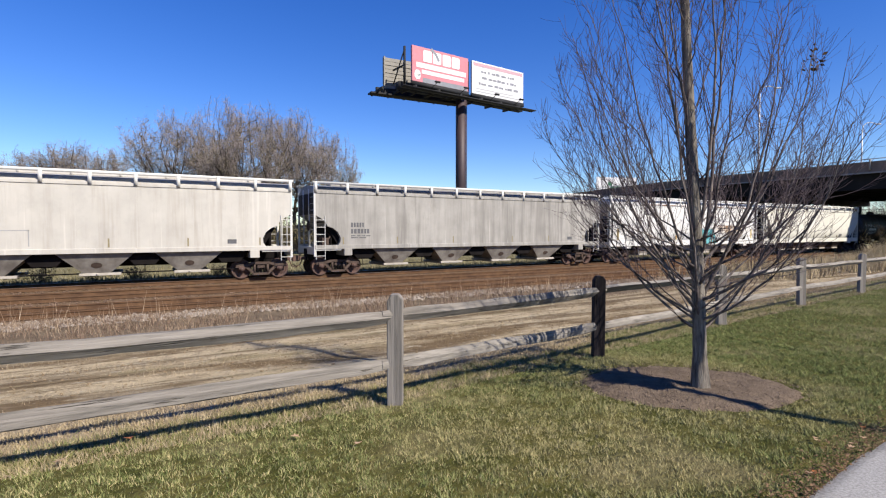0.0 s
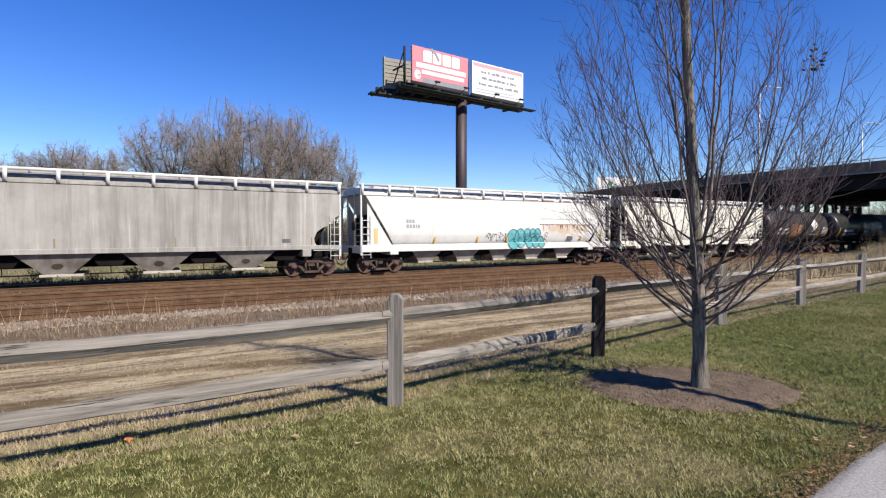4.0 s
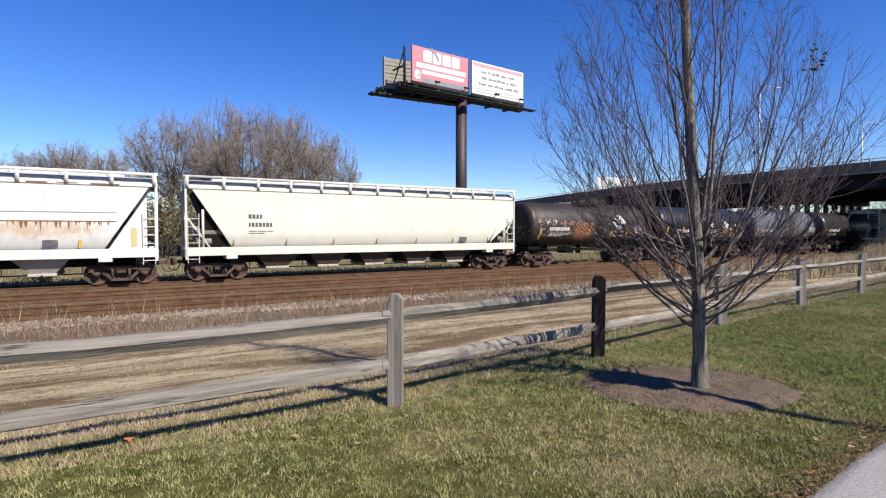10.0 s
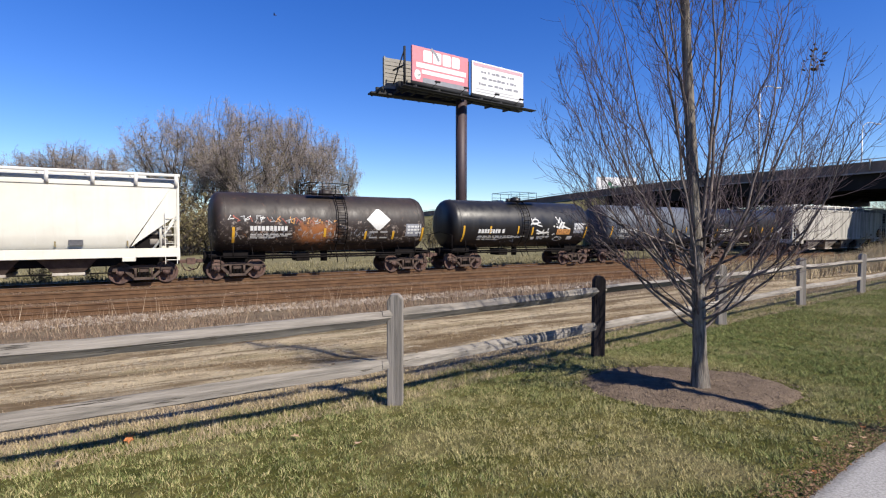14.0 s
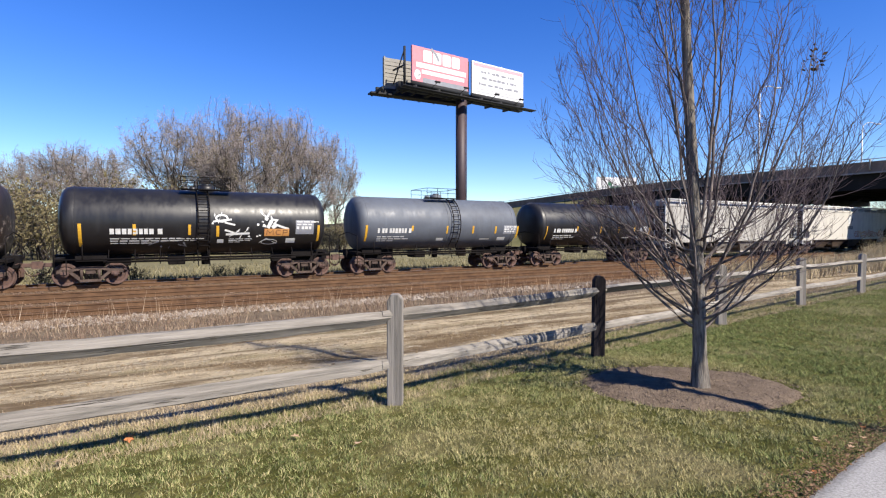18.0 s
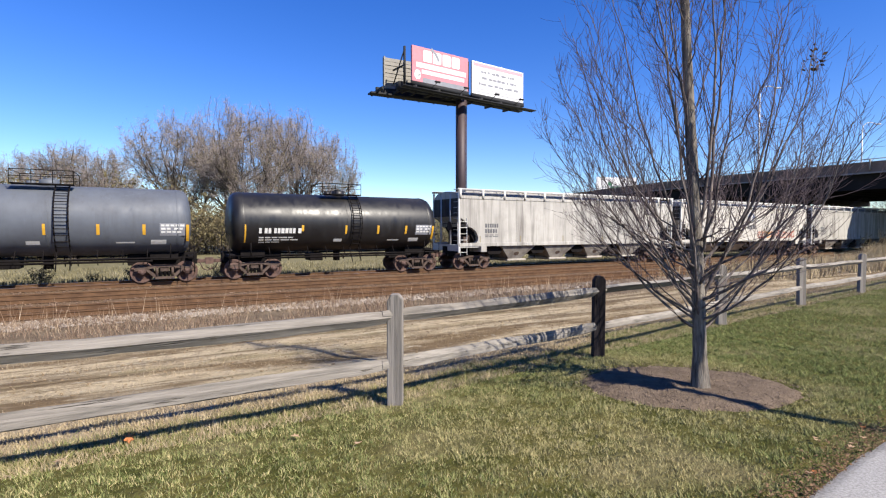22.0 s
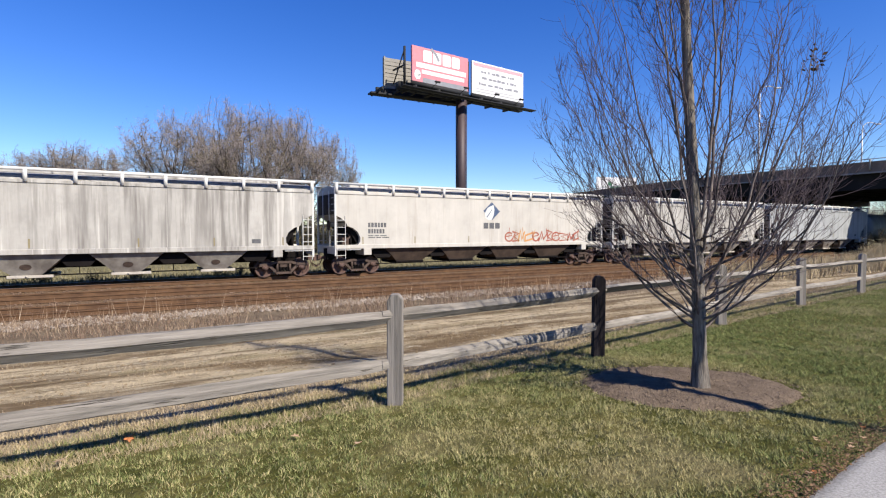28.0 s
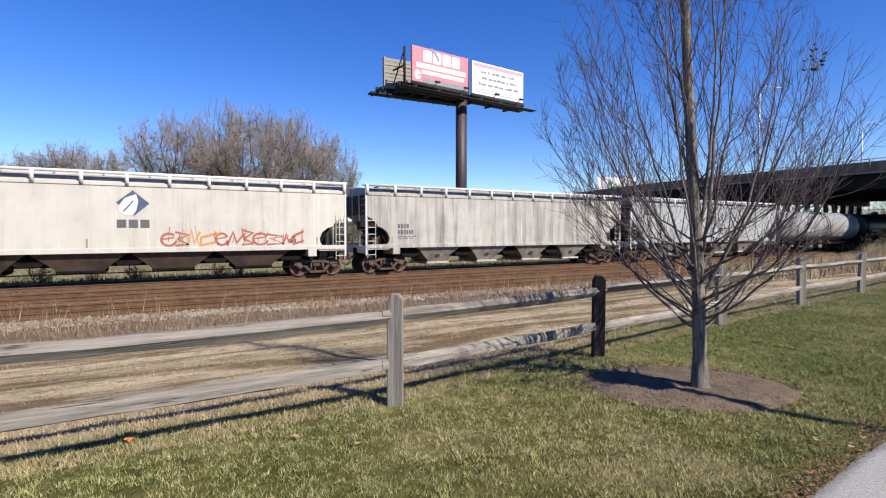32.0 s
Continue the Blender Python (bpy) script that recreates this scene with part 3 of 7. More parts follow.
def ribbon(bm, pts, wid, y):
    """A painted stroke on the side plane y along x-z points, one connected strip."""
    pts = [Vector(p) for p in pts]
    rows = []
    for i, p in enumerate(pts):
        a = (p - pts[i - 1]).normalized() if i else None
        b = (pts[i + 1] - p).normalized() if i < len(pts) - 1 else None
        if a is None or b is None:
            d = a or b
            n, k = Vector((-d.y, d.x)), 1.0
            p = p - d * wid * 0.3 if a is None else p + d * wid * 0.3
        else:
            n = Vector((-a.y - b.y, a.x + b.x))
            n = n.normalized() if n.length > 0.2 else a * 1.0
            k = min(1.5, 1 / max(0.5, abs(n.dot(Vector((-a.y, a.x))))))
        o = n * (wid / 2 * k)
        rows.append((bm.verts.new((p.x + o.x, y, p.y + o.y)), bm.verts.new((p.x - o.x, y, p.y - o.y))))
    for r, s in zip(rows, rows[1:]):
        bm.faces.new((r[0], r[1], s[1], s[0]))


def loop(cx, cz, rx, rz, a0=0, a1=360, n=12):
    return [(cx + rx * math.cos(radians(a0 + (a1 - a0) * i / n)), cz + rz * math.sin(radians(a0 + (a1 - a0) * i / n))) for i in range(n + 1)]


SIDE = 1.56          # half width of a hopper car


def hopper_roof(car, H, mat, walk_mat, n_posts):
    sec = [(-1.55, 4.28), (-1.50, 4.36), (-1.38, 4.40), (-1.02, 4.62), (-0.6, 4.69), (0, 4.72), (0.6, 4.69), (1.02, 4.62), (1.38, 4.40), (1.50, 4.36), (1.55, 4.28)]
    bm = fresh()
    a = [bm.verts.new((-H, y, z)) for y, z in sec]
    b = [bm.verts.new((H, y, z)) for y, z in sec]
    for i in range(len(sec) - 1):
        bm.faces.new((a[i], a[i + 1], b[i + 1], b[i]))
    bm.faces.new(a)
    bm.faces.new(b[::-1])
    bmesh.ops.recalc_face_normals(bm, faces=bm.faces)
    part("roof", bm, mat, car)
    for s in (-1, 1):
        bm = fresh()
        box(bm, -H, H, s * 1.56 - 0.035, s * 1.56 + 0.035, 4.22, 4.36, 0.012)
        part("eave_rail", bm, mat, car)
    for s in (-1, 1):
        bm = fresh()
        box(bm, -H - 0.1, H + 0.1, s * 1.34 - 0.26, s * 1.34 + 0.26, 4.76, 4.79)
        box(bm, -H - 0.1, H + 0.1, s * 1.60 - 0.012, s * 1.60 + 0.012, 4.70, 4.83)
        w = part("running_board", bm, walk_mat, car)
        me = None
        for i in range(n_posts):
            x = -H + 0.06 + 2 * (H - 0.06) * i / (n_posts - 1)
            if me is None:
                bm = fresh()
                box(bm, -0.07, 0.07, -0.02, 0.02, 4.26, 4.80)
                box(bm, -0.02, 0.02, 0.0, 0.3, 4.69, 4.73)
                me = mesh_of("board_bracket", bm, M["walkway"])
            part("board_bracket", me, None, w, "", pose(x, s * 1.612, 0, 0, 0, 0 if s < 0 else 180))
    bm = fresh()
    box(bm, -H + 1.2, H - 1.2, -0.36, 0.36, 4.70, 4.84, 0.03)
    for i in range(10):
        x = -H + 1.8 + (2 * H - 3.6) * i / 9
        box(bm, x - 0.04, x + 0.04, -0.42, 0.42, 4.72, 4.88)
    part("hatch_cover", bm, mat, car)


def hopper_bay(bm, x, top, bot, z0, z1, w0=1.5, w1=1.05):
    lo = [bm.verts.new((x + sx * bot, sy * w1, z1)) for sx, sy in ((-1, -1), (1, -1), (1, 1), (-1, 1))]
    hi = [bm.verts.new((x + sx * top, sy * w0, z0)) for sx, sy in ((-1, -1), (1, -1), (1, 1), (-1, 1))]
    for i in range(4):
        j = (i + 1) % 4
        bm.faces.new((lo[i], lo[j], hi[j], hi[i]))
    bm.faces.new(lo[::-1])
    bm.faces.new(hi)


def hopper_under(car, H, L, bays, top, bot, bay_mat, z1):
    bm = fresh()
    box(bm, -L / 2 + 0.5, L / 2 - 0.5, -0.3, 0.3, 0.75, 1.38, 0.02)
    part("centre_sill", bm, M["under"], car)
    span = 2 * (L / 2 - 3.35)
    for i in range(bays):
        x = -span / 2 + span * (i + 0.5) / bays
        bm = fresh()
        hopper_bay(bm, x, top, bot, 1.40, z1)
        bay = part("hopper_bay", bm, bay_mat, car, "", None, 0)
        bm = fresh()
        ext = 0.35 if bay_mat is M["hopper_dirt"] else 0.0
        box(bm, x - bot - 0.06 - ext * 0.3, x + bot + 0.06 + ext, -1.12, 1.12, z1 - 0.09, z1 + 0.02, 0.01)
        for s in (-1, 1):
            box(bm, x + s * bot - 0.04, x + s * bot + 0.04, -0.95, 0.95, z1 - 0.13, z1 - 0.05)
            rod(bm, (x, s * 0.6, z1 - 0.02), (x, s * 1.15, z1 - 0.02), 0.04, 8)
        part("outlet_gate", bm, M["gate"] if bay_mat is not M["brown_bay"] else M["under"], bay)
        if ext:
            # a dark oval laid on the bay's near face
            bm = fresh()
            k = (1.40 - 0.86) / (1.40 - z1)
            yy = -(1.5 + (1.05 - 1.5) * k) - 0.012
            slope = (1.5 - 1.05) / (1.40 - z1)
            rim = [bm.verts.new((x + 0.2 * math.cos(a * math.pi / 8), yy - slope * 0.12 * math.sin(a * math.pi / 8), 0.86 + 0.12 * math.sin(a * math.pi / 8))) for a in range(16)]
            bm.faces.new(rim)
            part("dark_oval", bm, M["steel_dirty"], bay, "dark oval patch", smooth=0)
    bm = fresh()
    rod(bm, (-L / 2 + 2.9, -0.95, 0.5), (L / 2 - 2.9, -0.95, 0.5), 0.03, 6)
    for i in range(bays + 1):
        x = -span / 2 + span * i / bays
        rod(bm, (x, -0.95, 0.5), (x, -0.95, 1.3), 0.02, 6)
        # solid black wedges stand in for the shaded gaps between bays
        prism(bm, [(x - 0.85, 1.38), (x - 0.4, 0.85), (x + 0.4, 0.85), (x + 0.85, 1.38)], -1.25, 1.25)
    part("rigging_and_gap_fill", bm, M["under"], car)


def hopper_end(car, H, s, mat, brake):
    """Posts, ladder, platform and, at the brake end, a reservoir and hand wheel."""
    bm = fresh()
    for q in (-1, 1):
        box(bm, s * H - 0.045, s * H + 0.045, q * 1.53 - 0.05, q * 1.53 + 0.05, 1.0, 4.72, 0.01)
        ladder(bm, s * (H - 0.06), s * (H - 0.52), q * 1.60, 0.85, 3.05, 6)
        rod(bm, (s * (H - 0.52), q * 1.59, 1.4), (s * (H - 0.52), q * 1.59, 3.1), 0.02, 6)
        box(bm, s * (H - 1.4), s * H, q * 1.5 - 0.06, q * 1.5 + 0.06, 1.30, 1.56, 0.01)
    box(bm, s * H - 0.06, s * H + 0.06, -1.5, 1.5, 1.1, 1.5, 0.01)
    part("end_frame", bm, mat, car)
    bm = fresh()
    for q in (-1, 1):
        box(bm, s * H - 0.03, s * H + 0.03, q * 0.55 - 0.05, q * 0.55 + 0.05, 1.3, 4.5)
    ladder(bm, s * H + 0.05, s * H + 0.051, -1.3, 1.3, 4.5, 2)
    for i in range(9):
        rod(bm, (s * H + s * 0.05, -1.45, 1.4 + i * 0.33), (s * H + s * 0.05, -1.0, 1.4 + i * 0.33), 0.015, 6)
    part("end_ladder", bm, mat, car)
    if brake:
        bm = fresh()
        lathe(bm, [(-0.55, 0.05), (-0.5, 0.2), (0.5, 0.2), (0.55, 0.05)], "y", 14, (s * (H - 0.7), 0, 2.0))
        box(bm, s * (H - 0.6) - 0.2, s * (H - 0.6) + 0.2, -1.35, -0.9, 1.56, 1.95, 0.03)
        lathe(bm, [(0, 0.02), (0.0, 0.28), (0.04, 0.28), (0.04, 0.02)], "x", 16, (s * H + s * 0.06, -0.5, 2.6))
        pipe(bm, [(s * (H - 0.3), -1.2, 1.3), (s * (H - 0.9), -1.2, 2.0), (s * (H - 0.9), -0.6, 2.3)], 0.03)
        part("brake_gear", bm, M["steel_dirty"], car)


def stripes(car, xs, z0, z1, y, w=0.1):
    for x in xs:
        bm = fresh()
        box(bm, x - w / 2, x + w / 2, y - 0.003, y + 0.015, z0, z1)
        part("reflector", bm, M["yellow"] if w > 0.08 else M["olive_mark"], car, "", smooth=0)


def round_hopper(L, mat, label, seed, walk_mat=None, brown_bays=False):
    """A long hopper car with round cut-outs at the ends and four wide bays."""
    H = L / 2 - 0.58
    car = thing("hopper_car", label, "hopper car", None, "freight train")

    def cut(s):
        p = [(s * H, 3.16), (s * (H - 0.05), 3.1), (s * (H - 0.30), 2.98), (s * (H - 0.55), 2.78), (s * (H - 0.66), 2.56), (s * (H - 0.95), 2.46), (s * (H - 1.22), 2.25), (s * (H - 1.36), 1.95), (s * (H - 1.34), 1.74), (s * (H - 1.22), 1.57)]
        return p

    out = [(-H, 4.28), (H, 4.28)] + cut(1) + cut(-1)[::-1]
    bm = fresh()
    prism(bm, out, -SIDE, SIDE)
    part("body", bm, mat, car)
    for s in (-1, 1):
        # near-black filling stands in for the shade inside the round opening
        bm = fresh()
        prism(bm, [(s * (H - 0.1), 3.5), (s * (H - 0.2), 3.5), (s * (H - 1.9), 1.4), (s * (H - 1.4), 1.4)], -1.3, 1.3)
        box(bm, s * (H - 0.95) - 0.05, s * (H - 0.95) + 0.05, -1.2, 1.2, 1.3, 2.5)
        part("dark_end_fill", bm, M["under"], car)
        # a sheet much darker than the sides covers the body's end
        bm = fresh()
        box(bm, s * H - 0.014, s * H + 0.014, -1.5, 1.5, 3.17, 4.26)
        for q in (-0.75, 0.0, 0.75):
            box(bm, s * H - 0.04, s * H + 0.04, q - 0.04, q + 0.04, 3.2, 4.24)
        part("end_sheet", bm, M["end_dark"], car, "dark end sheet", smooth=0)
        hopper_end(car, H, s, M["walkway"], s < 0)
    bm = fresh()
    for q in (-1, 1):
        box(bm, -H, H, q * 1.57 - 0.04, q * 1.57 + 0.04, 1.37, 1.58, 0.012)
    for s in (-1, 1):
        box(bm, s * (H - 1.75) - 0.22, s * (H - 1.75) + 0.22, -1.62, 1.62, 1.02, 1.40, 0.02)
    part("side_sill", bm, mat, car)
    # panel seams
    bm = fresh()
    box(bm, -0.012, 0.012, -0.004, 0.004, 1.60, 4.2)
    me = mesh_of("seam", bm, mat, 0)
    n = 9
    for i in range(1, n):
        for q in (-1, 1):
            part("seam", me, None, car, "", pose(-H + 2 * H * i / n, q * SIDE, 0))
    hopper_roof(car, H, mat, walk_mat or M["walkway"], 13)
    if brown_bays:
        hopper_under(car, H, L, 4, 1.7, 0.8, M["brown_bay"], 0.62)
    else:
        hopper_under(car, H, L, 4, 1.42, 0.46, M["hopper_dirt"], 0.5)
    for s in (-1, 1):
        add_truck(car, s * (L / 2 - 1.95))
    add_ends(car, L / 2, 0.62)
    stripes(car, [-H + 1.5, -H + 4.6, -H + 8.2, H - 7.6, H - 4.6, H - 1.5], 1.62, 2.0, -SIDE, 0.06)
    bm = fresh()
    box(bm, H - 2.95, H - 2.55, -SIDE - 0.006, -SIDE + 0.01, 1.72, 1.92)
    part("notice_plate", bm, M["dark_mark"], car, "", smooth=0)
    return car, H


def slope_hopper(L, mat, label, filled, bay_n, walk_mat):
    """A hopper car with slanting body ends, its side rounded in below."""
    H = L / 2 - 0.58
    car = thing("hopper_car", label, "hopper car", None, "freight train")
    sec = [(0.0, 1.5), (1.3, 1.5), (1.40, 1.62), (1.47, 1.80), (1.53, 2.0), (1.565, 2.18), (1.57, 2.6), (1.56, 3.4), (1.55, 4.28)]
    ring = [(-y, z) for y, z in sec[::-1]] + [(y, z) for y, z in sec[1:]]

    def xe(z):
        return H - 0.22 - (4.28 - z) / 2.78 * 1.75

    bm = fresh()
    a = [bm.verts.new((-xe(z), y, z)) for y, z in ring]
    b = [bm.verts.new((xe(z), y, z)) for y, z in ring]
    for i in range(len(ring)):
        j = (i + 1) % len(ring)
        bm.faces.new((a[i], a[j], b[j], b[i]))
    bm.faces.new(a)
    bm.faces.new(b)
    bmesh.ops.recalc_face_normals(bm, faces=bm.faces)
    part("body", bm, mat, car)
    for s in (-1, 1):
        if filled:
            for q in (-1, 1):
                bm = fresh()
                y = q * 1.50
                prism(bm, [(s * (H - 0.36), 3.82), (s * (H - 0.36), 1.56), (s * (xe(1.56) + 0.16), 1.56)], y - 0.02, y + 0.02)
                part("end_panel", bm, mat, car)
            # near-black plate paints the shaded slot behind the end panels
            bm = fresh()
            box(bm, s * (H - 0.85) - 0.05, s * (H - 0.85) + 0.05, -1.35, 1.35, 1.3, 3.2)
            part("dark_end_fill", bm, M["under"], car)
        else:
            for q in (-1, 1):
                if s > 0:
                    bm = fresh()
                    prism(bm, [(xe(4.2), 4.2), (H - 0.05, 4.2), (H - 0.05, 3.0), (xe(1.62) + 0.06, 1.62)], q * 1.53 - 0.015, q * 1.53 + 0.015)
                    part("end_panel", bm, mat, car)
                bm = fresh()
                rod(bm, (s * (H - 0.05), q * 1.4, 2.9), (s * (H - 1.0), q * 1.4, 1.5), 0.05, 8)
                box(bm, s * (H - 0.7) - 0.05, s * (H - 0.7) + 0.05, q * 1.4 - 0.05, q * 1.4 + 0.05, 1.5, 3.3)
                part("end_brace", bm, mat, car)
            bm = fresh()
            lathe(bm, [(-0.7, 0.05), (-0.65, 0.22), (0.6, 0.22), (0.65, 0.05)], "x", 14, (s * (H - 0.9), -1.1, 2.25))
            part("air_reservoir", bm, M["hopper_dirt"], car)
            bm = fresh()
            lathe(bm, [(-0.4, 0.05), (-0.35, 0.17), (0.3, 0.17), (0.35, 0.05)], "x", 14, (s * (H - 0.75), -1.2, 1.83))
            part("air_reservoir", bm, M["hopper_dirt"], car)
            # solid near-black filling gives the open end its shaded inside
            bm = fresh()
            prism(bm, [(s * (H - 0.3), 4.1), (s * (H - 0.42), 4.1), (s * (H - 1.75), 1.5), (s * (H - 0.75), 1.5), (s * (H - 0.75), 2.9)], -1.3, 1.3)
            part("dark_end_fill", bm, M["under"], car)
        hopper_end(car, H, s, mat, s < 0)
    bm = fresh()
    for q in (-1, 1):
        box(bm, -H, H, q * 1.57 - 0.04, q * 1.57 + 0.04, 1.17, 1.56, 0.012)
    for s in (-1, 1):
        box(bm, s * (H - 1.9) - 0.25, s * (H - 1.9) + 0.25, -1.62, 1.62, 1.0, 1.2, 0.02)
    part("side_sill", bm, mat, car)
    bm = fresh()
    box(bm, -0.01, 0.01, -0.005, 0.005, 2.3, 2.95)
    me = mesh_of("seam", bm, mat, 0)
    for i in range(1, 11):
        for q in (-1, 1):
            part("seam", me, None, car, "", pose(-H + 1.2 + (2 * H - 2.4) * i / 11, q * 1.568, 0))
    hopper_roof(car, H, mat, walk_mat, 13)
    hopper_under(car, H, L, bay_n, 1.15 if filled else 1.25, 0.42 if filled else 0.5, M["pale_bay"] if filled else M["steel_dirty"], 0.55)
    for s in (-1, 1):
        add_truck(car, s * (L / 2 - 1.95))
    add_ends(car, L / 2, 0.62)
    bm = fresh()
    box(bm, H - 4.0, H - 3.5, -1.52, -1.45, 1.72, 1.95)
    part("notice_plate", bm, M["dark_mark"], car, "", smooth=0)
    return car, H


def rung_mesh():
    bm = fresh()
    rod(bm, (-0.24, 0, 0), (0.24, 0, 0), 0.02, 6)
    return mesh_of("rung", bm, M["under"])


def tank_car(L, mat, label, seed, lx=0.6):
    """A short tank car: dished shell on a stub frame, with ladder, top platform and trucks."""
    car = thing("tank_car", label, "tank car", None, "freight train")
    R, zc, h = 1.50, 2.74, L / 2 - 0.78
    head = [(0.0, 0.02), (0.015, 0.4), (0.05, 0.8), (0.11, 1.1), (0.19, 1.3), (0.29, 1.42), (0.42, 1.48), (0.55, R)]
    prof = [(-h + s, r) for s, r in head] + [(h - s, r) for s, r in head[::-1]]
    bm = fresh()
    lathe(bm, prof, "x", 48, (0, 0, zc))
    shell = part("tank", bm, mat, car)
    for x in (-h + 0.62, h - 0.62, lx - 0.5):
        bm = fresh()
        lathe(bm, [(x - 0.03, R), (x - 0.03, R + 0.012), (x + 0.03, R + 0.012), (x + 0.03, R)], "x", 48, (0, 0, zc))
        part("weld_band", bm, mat, shell)
    for s in (-1, 1):
        bm = fresh()
        box(bm, s * (h - 2.6), s * (L / 2 - 0.55), -0.25, 0.25, 0.75, 1.3, 0.02)
        prism(bm, [(s * (h - 1.7), 1.0), (s * (h - 0.6), 1.0), (s * (h - 0.5), 1.9), (s * (h - 1.8), 1.9)], -0.6, 0.6)
        box(bm, s * (L / 2 - 1.0), s * (L / 2 - 0.7), -1.45, 1.45, 1.05, 1.2, 0.01)
        part("stub_sill", bm, M["under"], car)
    bm = fresh()
    for q in (-1, 1):
        rod(bm, (-L / 2 + 0.8, q * 1.45, 1.12), (L / 2 - 0.8, q * 1.45, 1.12), 0.035, 8)
        rod(bm, (-L / 2 + 2.4, q * 1.1, 0.98), (L / 2 - 2.4, q * 1.1, 0.98), 0.05, 8)
        for s in (-1, 1):
            rod(bm, (s * (L / 2 - 0.75), q * 1.48, 0.45), (s * (L / 2 - 0.75), q * 1.48, 2.05), 0.02, 6)
            rod(bm, (s * (L / 2 - 1.7), q * 1.48, 1.1), (s * (L / 2 - 1.7), q * 1.48, 1.75), 0.025, 6)
            rod(bm, (s * (L / 2 - 0.75), q * 1.48, 2.05), (s * (L / 2 - 0.75), 0, 2.25), 0.018, 6)
            rod(bm, (s * (L / 2 - 0.75), q * 1.48, 0.5), (s * (L / 2 - 1.15), q * 1.48, 0.5), 0.018, 6)
            rod(bm, (s * (L / 2 - 1.15), q * 1.48, 0.5), (s * (L / 2 - 1.15), q * 1.48, 1.1), 0.018, 6)
        for i in range(9):
            x = -L / 2 + 2.6 + (L - 5.2) * i / 8
            rod(bm, (x, q * 1.4, 1.12), (x, q * 1.1, 1.5), 0.02, 6)
            rod(bm, (x, q * 1.1, 0.85), (x, q * 1.1, 1.0), 0.02, 6)
    part("handrail", bm, M["under"], car)
    # ladder bent round the shell
    for q in (-1, 1):
        bm = fresh()
        arc = [(q * (R + 0.14) * math.cos(radians(k)), zc + (R + 0.14) * math.sin(radians(k))) for k in range(-52, 78, 10)]
        for x in (lx - 0.24, lx + 0.24):
            pipe(bm, [(x, y, z) for y, z in arc], 0.028, 6)
            rod(bm, (x, arc[0][0], arc[0][1]), (x, q * 1.45, 0.7), 0.025, 6)
        ld = part("ladder", bm, M["under"], car)
        for y, z in arc[1:]:
            part("rung", cached("rung", rung_mesh), None, ld, "", pose(lx, y, z))
    bm = fresh()
    rod(bm, (0.1, 0, zc + R - 0.1), (0.1, 0, zc + R + 0.25), 0.35, 20)
    rod(bm, (-0.5, 0, zc + R - 0.1), (-0.5, 0, zc + R + 0.18), 0.16, 12)
    rod(bm, (0.1, 0, zc + R + 0.25), (0.1, 0, zc + R + 0.32), 0.2, 16)
    part("manway", bm, mat, car)
    bm = fresh()
    for q in (-1, 1):
        box(bm, -1.05, 1.05, q * 0.82 - 0.24, q * 0.82 + 0.24, zc + R - 0.03, zc + R + 0.02)
        for x in (-1.05, -0.35, 0.35, 1.05):
            rod(bm, (x, q * 1.04, zc + R - 0.05), (x, q * 1.04, zc + R + 0.56), 0.016, 6)
        rod(bm, (-1.05, q * 1.04, zc + R + 0.56), (1.05, q * 1.04, zc + R + 0.56), 0.016, 6)
        rod(bm, (-1.05, q * 1.04, zc + R + 0.29), (1.05, q * 1.04, zc + R + 0.29), 0.013, 6)
    for s in (-1, 1):
        rod(bm, (s * 1.05, -1.04, zc + R + 0.56), (s * 1.05, 1.04, zc + R + 0.56), 0.015, 6)
    part("platform", bm, M["under"], car)
    bm = fresh()
    rod(bm, (0, 0, 1.3), (0, 0, 0.7), 0.18, 12)
    part("outlet", bm, M["under"], car)
    bm = fresh()
    box(bm, -1.6, -0.9, -0.5, 0.5, 0.75, 1.15, 0.03)
    part("reservoir", bm, M["under"], car)
    for s in (-1, 1):
        add_truck(car, s * (L / 2 - 1.93))
    add_ends(car, L / 2, 0.62)
    return car, h


def curved_plate(name, parent, mat, x0, x1, z0, z1, label="", R=1.50, zc=2.74, lift=0.006):
    """A painted mark that follows the shell's near side."""
    bm = fresh()
    n = 6
    rows = []
    for i in range(n + 1):
        z = z0 + (z1 - z0) * i / n
        y = -math.sqrt(max(0.0, R * R - (z - zc) ** 2)) - lift
        rows.append([bm.verts.new((x0, y, z)), bm.verts.new((x1, y, z))])
    for a, b in zip(rows, rows[1:]):
        bm.faces.new((a[0], a[1], b[1], b[0]))
    return part(name, bm, M[mat], parent, label, smooth=0)


def tank_bars(parent, mat, x, z, w, rows, char, seed, label=""):
    rnd = random.Random(seed)
    R, zc = 1.506, 2.74
    for h, fr in rows:
        u = x
        small = h < 0.1
        while u < x + w * fr - char * 0.4:
            c = rnd.uniform(0.18, 0.42) if small else char * rnd.uniform(0.8, 1.1)
            q = []
            for zz in (z - h * (0.7 if small else 0.85), z):
                y = -math.sqrt(max(0.01, R * R - (zz - zc) ** 2)) - 0.004
                q.append((y, zz))
            bm = fresh()
            bm.faces.new([bm.verts.new(p) for p in ((u, *q[0]), (u + c, *q[0]), (u + c, *q[1]), (u, *q[1]))])
            part("stencil", bm, M[mat], parent, label, smooth=0)
            u += c + (0.06 if small else 0.3 * char)
            if not small and rnd.random() < 0.12:
                u += char * 0.6
        z -= h * 1.45


